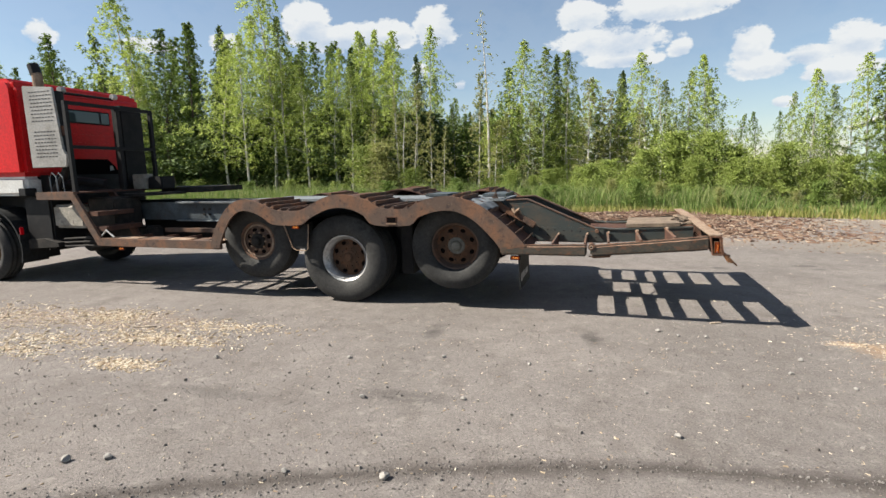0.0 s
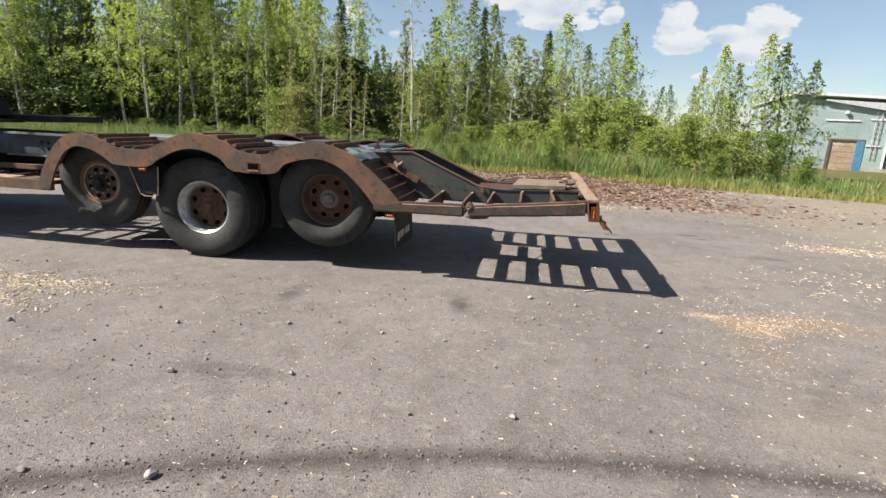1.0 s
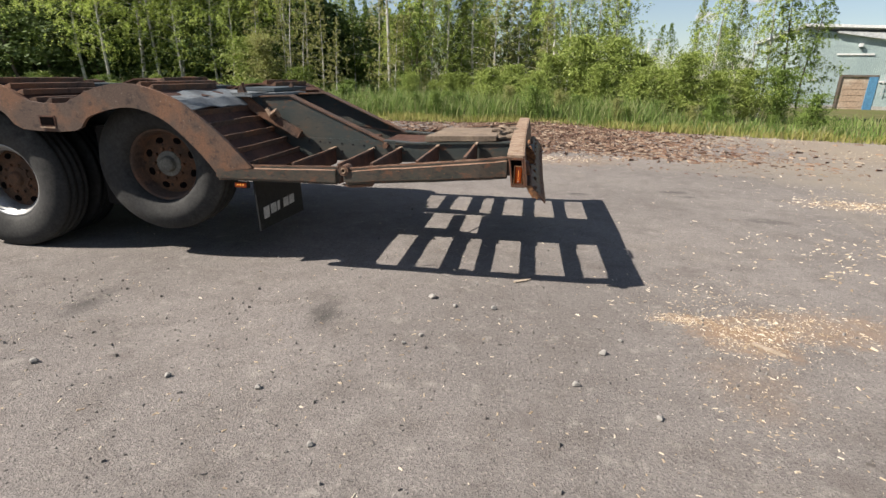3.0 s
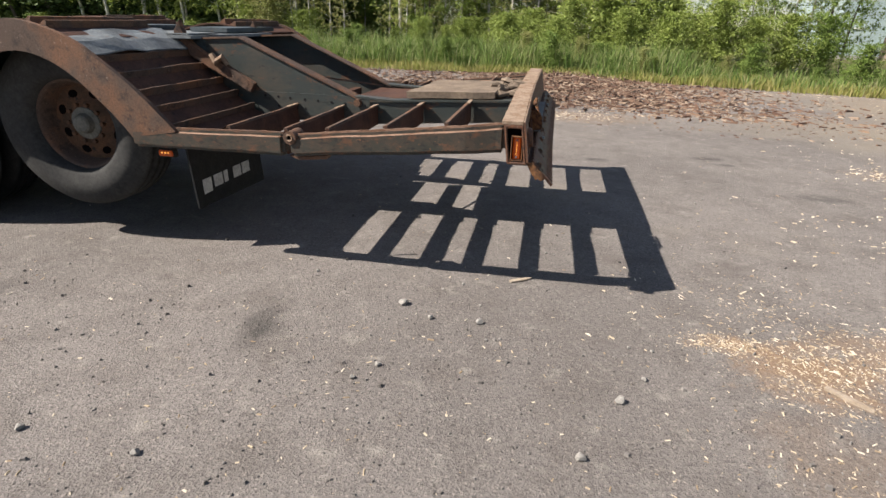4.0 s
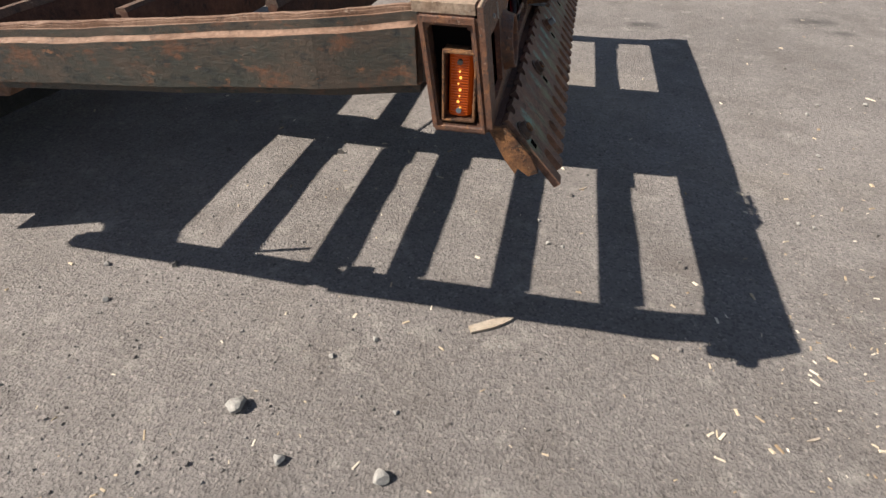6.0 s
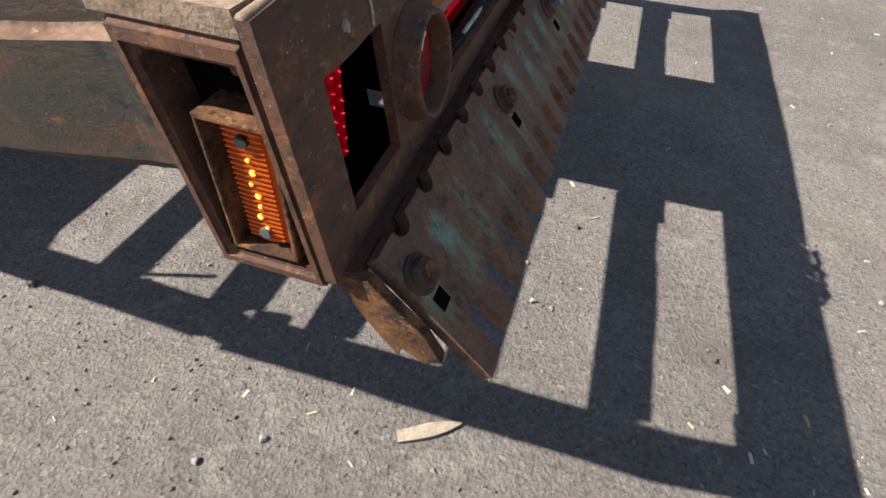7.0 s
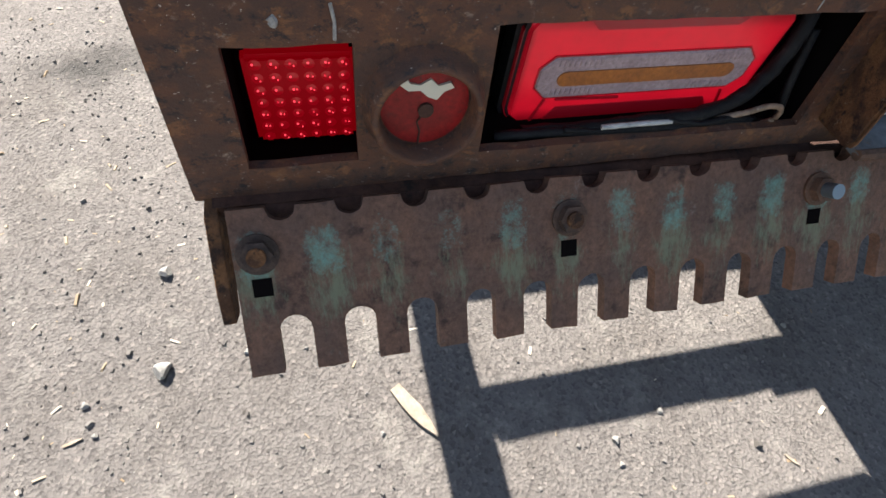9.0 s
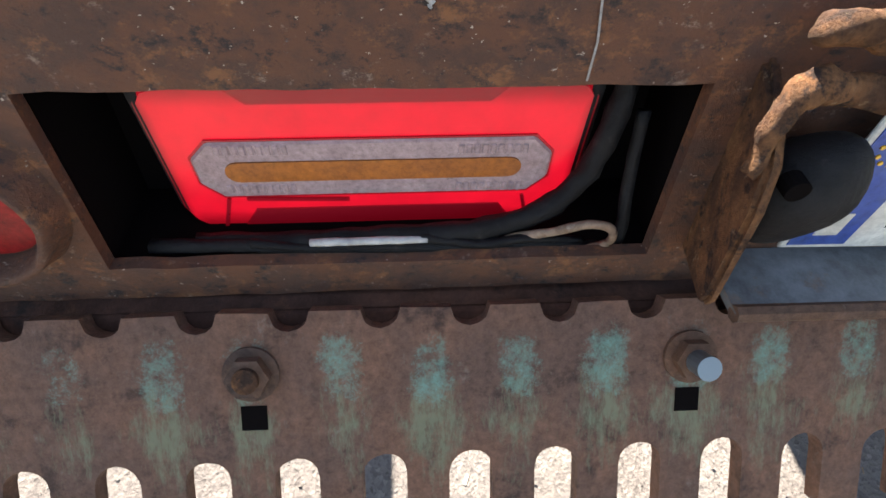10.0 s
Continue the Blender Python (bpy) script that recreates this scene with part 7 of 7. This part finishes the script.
BIRCH_LABEL = "slender birch with pale bark and light green leaves"
KINDS = {
    "b0": make_tree("birch", 11, 12, 0.17, 2.7, 110, 140, 0.044, "birch", BARK_BIRCH, LEAF_BIRCH, BIRCH_LABEL, "tree"),
    "b1": make_tree("birch", 12, 12, 0.25, 2.2, 98, 135, 0.042, "birch", BARK_BIRCH, LEAF_BIRCH, BIRCH_LABEL, "tree"),
    "b2": make_tree("birch", 13, 12, 0.08, 2.2, 105, 135, 0.043, "birch", BARK_BIRCH, LEAF_BUSH, "young birch leafy from the foot up", "tree"),
    "d0": make_tree("alder", 21, 11, 0.10, 2.4, 100, 130, 0.050, "birch", BARK_DARK, LEAF_DARK, "dark green broadleaf tree in the wood", "tree"),
    "d1": make_tree("aspen", 22, 11, 0.20, 2.0, 95, 125, 0.049, "birch", BARK_DARK, LEAF_DARK, "narrow dark green aspen in the wood", "tree"),
    "s0": make_tree("spruce", 31, 11, 0.08, 1.9, 110, 95, 0.060, "spruce", BARK_DARK, LEAF_SPRUCE, "dark pointed spruce in the wood", "tree"),
    "s1": make_tree("spruce", 32, 11, 0.14, 1.4, 100, 90, 0.058, "spruce", BARK_DARK, LEAF_SPRUCE, "narrow dark spruce in the wood", "tree"),
    "o0": make_tree("birch_sapling", 41, 8, 0.06, 1.4, 64, 60, 0.048, "birch", BARK_BIRCH, LEAF_OLIVE, "thin olive sapling just coming into leaf", "tree"),
    "t0": make_tree("bare_birch", 51, 10, 0.35, 1.0, 34, 14, 0.05, "birch", BARK_BIRCH, LEAF_OLIVE, "nearly bare birch with a white trunk", "tree"),
    "u0": make_tree("willow_bush", 61, 3, 0.04, 1.4, 95, 120, 0.046, "bush", BARK_DARK, LEAF_BUSH, "rounded light green willow bush", "bush"),
    "u1": make_tree("willow_bush", 62, 3, 0.04, 1.3, 90, 115, 0.046, "bush", BARK_DARK, LEAF_DARK, "dense dark green bush at the verge", "bush"),
    "u2": make_tree("willow_bush", 63, 3, 0.03, 1.1, 80, 110, 0.034, "bush", BARK_DARK, LEAF_OLIVE, "thin olive willow scrub in the grass", "bush"),
    # needle-dark leaves here hold the shade of the wood in their colour
    "u3": make_tree("shade_thicket", 64, 3, 0.03, 1.5, 80, 110, 0.05, "bush", BARK_DARK, LEAF_SPRUCE, "thicket under the trees, shade put into its dark leaf colour", "bush"),
}
used = set()


def plant(kind, x, y, h, turn, girth=1.0):
    src = KINDS[kind]
    full = {"b": 12, "d": 11, "s": 11, "o": 8, "t": 10, "u": 3}[kind[0]]
    k = h / full
    wide = k * (1.05 + 0.35 * abs(math.sin(turn * 3.1))) if kind[0] != "s" else k * (0.95 + 0.3 * abs(math.sin(turn * 3.1)))
    wide *= girth
    m = Matrix.LocRotScale((x, y, 0), Euler((0, 0, turn)), (wide, wide, k))
    if kind not in used:
        used.add(kind)
        src.matrix_basis = m
        return
    ob = copy_thing(src, Matrix.Identity(4))
    ob.matrix_basis = m


rng = random.Random(5)
# the front row, by eye of the skyline: kind, x, y, height
FRONT = (("b1", -47, 36, 12.5), ("d0", -43, 37, 12.5), ("d0", -40, 36, 13.5), ("d0", -36.5, 37, 13.2), ("b0", -33, 36.5, 16.6), ("d1", -30.5, 37, 13.4), ("s1", -28.2, 37.5, 13.8), ("d1", -26.6, 36, 13.0), ("s1", -25.4, 38.5, 13.4),
         ("d0", -24, 37, 12.0), ("b1", -22.4, 37, 13.6), ("d1", -21.2, 38.5, 11.4), ("b0", -19.3, 35.0, 16.0), ("b2", -18.0, 35, 12.5), ("d1", -16.4, 38, 9.0), ("b1", -14.6, 36, 11.6), ("d0", -13.0, 37, 12.6),
         ("d0", -23.4, 35.2, 11.5), ("b0", -20.8, 34.0, 11.5), ("d1", -16.8, 35.5, 11.0), ("b2", -15.6, 33.6, 9.8), ("b0", -13.8, 34.4, 11.0), ("b2", -12.4, 33.6, 9.4), ("d0", -28.5, 35.5, 12.2), ("b1", -31.8, 35.5, 12.0), ("b0", -11.6, 36, 12.6), ("b1", -10.4, 37, 11.6), ("b1", -9.4, 35, 11.8), ("o0", -8.6, 32.5, 6.7), ("o0", -7.6, 33, 7.0), ("t0", -8.0, 31.8, 6.3), ("u0", -10.3, 31.5, 3.4), ("u2", -9.0, 30.6, 3.6), ("o0", -10.0, 31.8, 6.0), ("b2", -6.3, 38, 6.4), ("d1", -5.4, 38, 5.6),
         ("o0", -6.3, 32, 5.2), ("o0", -5.2, 31, 4.2), ("t0", -6.9, 31, 4.6), ("t0", -2.9, 33.5, 11.2), ("o0", -3.8, 34.5, 7.7), ("s0", -4.4, 37.5, 6.7), ("d1", -2.2, 37, 8.4), ("b1", -1.2, 34, 9.3), ("b2", 0.3, 33, 8.6), ("s1", 1.2, 34.5, 8.4), ("b2", 2.0, 33, 8.3),
         ("o0", 3.0, 32, 6.5), ("b1", 3.6, 36, 7.1), ("o0", 4.4, 33, 6.0), ("b2", 4.9, 34, 6.7), ("s1", 5.2, 36.5, 7.6), ("b1", 6.1, 32, 7.7), ("b2", 7.2, 32, 6.2), ("t0", 6.7, 30.6, 6.5), ("b2", 8.0, 31.5, 6.5), ("b0", 8.9, 31.3, 7.2), ("b2", 9.4, 32.5, 6.2),
         ("o0", 5.6, 30.5, 4.3), ("b2", 11.3, 26.5, 4.6), ("b0", 12.0, 26.3, 5.4), ("b2", 12.9, 26.8, 4.8), ("t0", 13.3, 26.2, 4.8), ("b1", 13.9, 26, 5.9), ("d0", 14.6, 26.2, 5.6), ("d0", 12.4, 25.6, 3.5), ("d0", 15.2, 25.8, 4.8))
for i, (k, x, y, h) in enumerate(FRONT):
    if -24 < x < -8 and k[0] == "d":
        k = "b" + k[1]
    if -18 < x < -8.5:
        h *= 0.91
    plant(k, x, y, h, i * 1.7, 1.35 if -3 < x < 10 and k[0] in "bo" else 1.1)
# thicker growth between them
for i in range(26):
    x = -3.0 + i * 0.5 + rng.uniform(-0.3, 0.3)
    plant(rng.choice(("b2", "o0", "b2", "d1", "o0", "b0")), x, rng.uniform(32.5, 36), rng.uniform(3.6, 5.6) if x < 8.6 else rng.uniform(3, 4), rng.uniform(0, 6), 1.3)
# the wood behind
for i in range(80):
    x = -62 + i * 0.90 + rng.uniform(-0.5, 0.5)
    hmax = 12.3 if x < -9 else 6.4 if x < -4.5 else 7.8 if x < 4 else 6.0
    y = rng.uniform(38, 46) if x < 0 else rng.uniform(35, 41)
    if x > 10.2:
        continue
    plant(rng.choice(("d0", "s0", "d1", "d0", "b1", "b2", "d0")), x, y, hmax * rng.uniform(0.78, 1.0) * (y / 40), rng.uniform(0, 6))
for i in range(24):
    plant(rng.choice(("d0", "d1", "s0")), -66 + i * 3.1 + rng.uniform(-1, 1), rng.uniform(52, 60), (11.5 if i < 18 else 9) * rng.uniform(0.8, 1.05), rng.uniform(0, 6))
# two rows of bushes added to keep the wood dark behind the trunks
for i in range(26):
    plant("u1", -48 + i * 1.75 + rng.uniform(-0.6, 0.6), rng.uniform(38.5, 42), rng.uniform(3.6, 5.2), rng.uniform(0, 6))
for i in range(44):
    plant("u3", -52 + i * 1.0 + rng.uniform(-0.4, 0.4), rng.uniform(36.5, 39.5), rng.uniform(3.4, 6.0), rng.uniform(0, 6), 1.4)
# low trees far off, in the gap before the shed, and beyond it
for x, y, h in ((16.0, 64, 5.6), (17.5, 66, 6.6), (19.5, 66, 7.0), (21.5, 68, 7.4), (23.5, 67, 7.2), (25.6, 66, 6.8), (28, 70, 7.2)):
    plant("d0", x, y, h, x)
# undergrowth
for i in range(40):
    x = -40 + i * 1.15 + rng.uniform(-0.5, 0.5)
    plant(rng.choice(("u0", "u0", "u0", "u1")), x, rng.uniform(30.0, 34), rng.uniform(0.6, 1.3) if x < -9 else rng.uniform(0.9, 1.9), rng.uniform(0, 6))
for x, y, h in ((4.2, 28.5, 1.9), (5.6, 27.5, 2.3), (7.0, 27.4, 3.0), (8.2, 27.0, 2.9), (9.3, 26.6, 2.3), (10.3, 26.2, 1.8), (2.6, 29.0, 1.6), (1.0, 29.5, 1.5), (-1.0, 30, 1.5), (7.6, 25.6, 1.9), (9.0, 25.0, 1.8), (10.6, 24.8, 2.3),
                (11.6, 24.6, 1.7), (12.8, 24.6, 1.8), (13.8, 24.4, 1.8), (19.4, 24.0, 1.5), (20.8, 24.4, 2.2), (22.2, 24.6, 2.9), (24.0, 24.0, 3.2), (26, 24.2, 3.0), (5.0, 25.5, 1.6), (3.2, 26.2, 1.7)):
    plant(rng.choice(("u0", "u1", "u0")) if x > 10 else "u0", x, y, h, x * 2)


# low scrub standing in the verge
for i in range(44):
    x = -9 + i * 0.72 + rng.uniform(-0.5, 0.5)
    if 14.0 < x < 19.5:
        continue
    plant(rng.choice(("u1", "u0", "u2", "u1")), x, 21.0 - 0.30 * max(0, min(x, 22) - 4) - 0.22 * min(0, x + 2) + rng.uniform(1.2, 4.2), rng.uniform(0.45, 1.15), rng.uniform(0, 6))


def grass(name, n, where, hgt, material, label, seed):
    r = np.random.default_rng(seed)
    verts, faces = [], []
    for i in range(n):
        x, y = where(r)
        lump = noise.noise(Vector((x * 0.7, y * 0.7, seed * 9.0))) + 0.6 * noise.noise(Vector((x * 2.3, y * 2.3, seed)))
        if lump < r.random() * 0.9 - 0.75:
            continue
        h = hgt * (0.35 + 0.8 * r.random() ** 1.4) * (1 + 0.55 * lump)
        a = r.random() * math.tau
        w = 0.007 + 0.011 * r.random()
        bx, by = (r.random(2) - 0.5) * h * 0.9
        ca, sa = math.cos(a) * w, math.sin(a) * w
        b = len(verts)
        verts += [(x - ca, y - sa, 0), (x + ca, y + sa, 0), (x + bx * 0.35 + ca * 0.7, y + by * 0.35 + sa * 0.7, h * 0.6), (x + bx * 0.35 - ca * 0.7, y + by * 0.35 - sa * 0.7, h * 0.6), (x + bx, y + by, h)]
        faces += [(b, b + 1, b + 2, b + 3), (b + 3, b + 2, b + 4)]
    tagged(new(name, cloud_mesh(name, verts, faces, material)), label, "grass", kind="stuff")


def verge_y(x):
    return 21.0 - 0.30 * max(0, min(x, 22) - 4) - 0.22 * min(0, x + 2)


def tall(r):
    x = -46 + 55 * r.random()
    return x, verge_y(x) + 1.8 + 9.0 * r.random() ** 1.5


def near_tall(r):
    x = -8 + 17.5 * r.random()
    return x, verge_y(x) + 1.0 + 4.5 * r.random()


def short(r):
    x = -12 + 42 * r.random()
    return x, verge_y(x) - 0.5 + 2.2 * r.random()


grass("tall_grass", 36000, tall, 0.85, GRASS, "tall green grass in front of the trees", 1)
grass("tall_grass", 26000, near_tall, 0.72, GRASS, "tall green reed grass along the verge", 2)
def low_far(r):
    x = 6 + 26 * r.random()
    return x, verge_y(x) + 0.2 + 9.0 * r.random() ** 1.6


grass("meadow_grass", 16000, low_far, 0.34, GRASS, "knee-high green grass towards the shed", 4)
grass("verge_grass", 30000, short, 0.22, GRASS_DRY, "short yellowing grass at the edge of the asphalt", 3)


# ---- shed beyond the yard ----
def build_shed():
    # wall runs in its own frame: u along the wall, v outwards
    shed = thing("industrial_shed", (21, 39, 0), "pale teal sheet-metal industrial shed with beige door", "shed")
    o, ang = Vector((20.7, 38.0, 0)), radians(-14)
    U, N = Vector((math.cos(ang), math.sin(ang), 0)), Vector((-math.sin(ang), math.cos(ang), 0))

    def place(bm):
        for v in bm.verts:
            v.co = o + U * v.co.x + N * v.co.y + Vector((0, 0, v.co.z))

    def wall(name, x0, x1, y0, y1, z0, z1, mt, parent=shed, label="", slope=0.0):
        bm = bmesh.new()
        vs = box(bm, x0, x1, y0, y1, z0, z1)
        for v in vs:
            if v.co.z > (z0 + z1) / 2:
                v.co.z += slope * v.co.x
        place(bm)
        return part(name, bm, mt, parent, label)

    def face(name, out, y0, y1, mt, parent=shed, label=""):
        bm = bmesh.new()
        prism(bm, out, y0, y1)
        place(bm)
        return part(name, bm, mt, parent, label)

    w = face("wall", [(0, 0.2), (2.2, 0.2), (2.2, 1.9), (4.1, 1.9), (4.1, 0.2), (5.1, 0.2), (5.1, 3.56), (1.0, 4.28), (0, 4.45)], 0, 0.15, SHED_WALL)
    wall("wall", 0, 0.15, 0.15, 16, 0.2, 4.4, SHED_WALL)
    wall("wall", 5.2, 16, 0.05, 0.2, 0.2, 3.45, SHED_DARK, label="dark grey clad wing")
    for i in range(26):
        wall("cladding_rib", 5.35 + i * 0.4, 5.39 + i * 0.4, 0.03, 0.049, 0.2, 3.42, SHED_DARK)
    wall("plinth", -0.03, 2.2, -0.04, 0.12, 0, 0.2, CONCRETE)
    wall("plinth", 4.1, 16, -0.04, 0.04, 0, 0.2, CONCRETE)
    face("lower_roof", [(1.55, 4.14), (5.1, 3.58), (16, 3.50), (16, 3.72), (6.5, 3.98), (1.6, 4.22)], -0.25, 0.5, SHED_ROOF)
    face("clerestory", [(0.9, 4.25), (16, 3.6), (16, 3.95), (0.9, 4.36)], -0.05, 0.4, SHED_DARK)
    face("roof_edge", [(-0.2, 4.50), (16, 3.80), (16, 3.95), (-0.2, 4.64)], -0.35, -0.05, SHED_TRIM)
    face("roof", [(-0.2, 4.42), (16, 3.72), (16, 3.93), (-0.2, 4.62)], -0.05, 16, SHED_ROOF)
    wall("corner_trim", 5.10, 5.20, -0.05, 0.1, 0.2, 3.5, SHED_TRIM)
    for z, x0, x1 in ((2.96, 1.82, 3.58), (3.06, 4.11, 5.0), (1.5, 4.12, 4.86), (1.53, 0.65, 1.15)):
        wall("white_rail", x0, x1, -0.06, -0.01, z, z + 0.09, SHED_TRIM)
    for i in range(48):
        wall("sheet_rib", 0.06 + i * 0.1, 0.075 + i * 0.1, -0.014, -0.001, 1.95, 3.5, SHED_WALL, w)
    wall("door_leaf", 2.34, 3.66, 0.05, 0.1, 0.0, 1.80, SHED_DOOR, label="beige lifting door")
    for k in range(5):
        wall("door_rib", 2.34, 3.66, 0.035, 0.05, 0.1 + k * 0.34, 0.13 + k * 0.34, SHED_DOOR)
    wall("door_frame", 2.22, 2.34, -0.03, 0.1, 0, 1.80, BARK_DARK)
    wall("door_frame", 2.22, 4.08, -0.03, 0.1, 1.80, 1.90, BARK_DARK)
    wall("blue_jamb", 3.66, 4.08, -0.03, 0.1, 0, 1.80, SHED_BLUE)
    wall("wall_lamp", 2.75, 2.9, -0.2, -0.02, 3.40, 3.58, SHED_TRIM)
    for k in range(11):
        wall("ladder_rung", 4.34, 4.60, -0.12, -0.10, 0.9 + 0.3 * k, 0.925 + 0.3 * k, SHED_ROOF)
    for x in (4.33, 4.59):
        wall("ladder_stile", x, x + 0.025, -0.12, -0.10, 0.8, 4.1, SHED_ROOF)


build_shed()


def street_lamp(x, y):
    t = thing("street_lamp", (x, y, 0), "thin grey street lamp far behind the bushes", "street lamp")
    bm = bmesh.new()
    tube(bm, [(x, y, 0), (x, y, 4.6), (x + 0.1, y, 4.85), (x + 0.5, y, 4.95)], [0.07, 0.05, 0.045, 0.04], 8)
    part("pole", bm, SHED_TRIM, t)
    bm = bmesh.new()
    box(bm, x + 0.45, x + 1.0, y - 0.12, y + 0.12, 4.86, 4.98)
    soften(bm, 0.03)
    part("lamp_head", bm, SHED_ROOF, t)


street_lamp(16.2, 56)
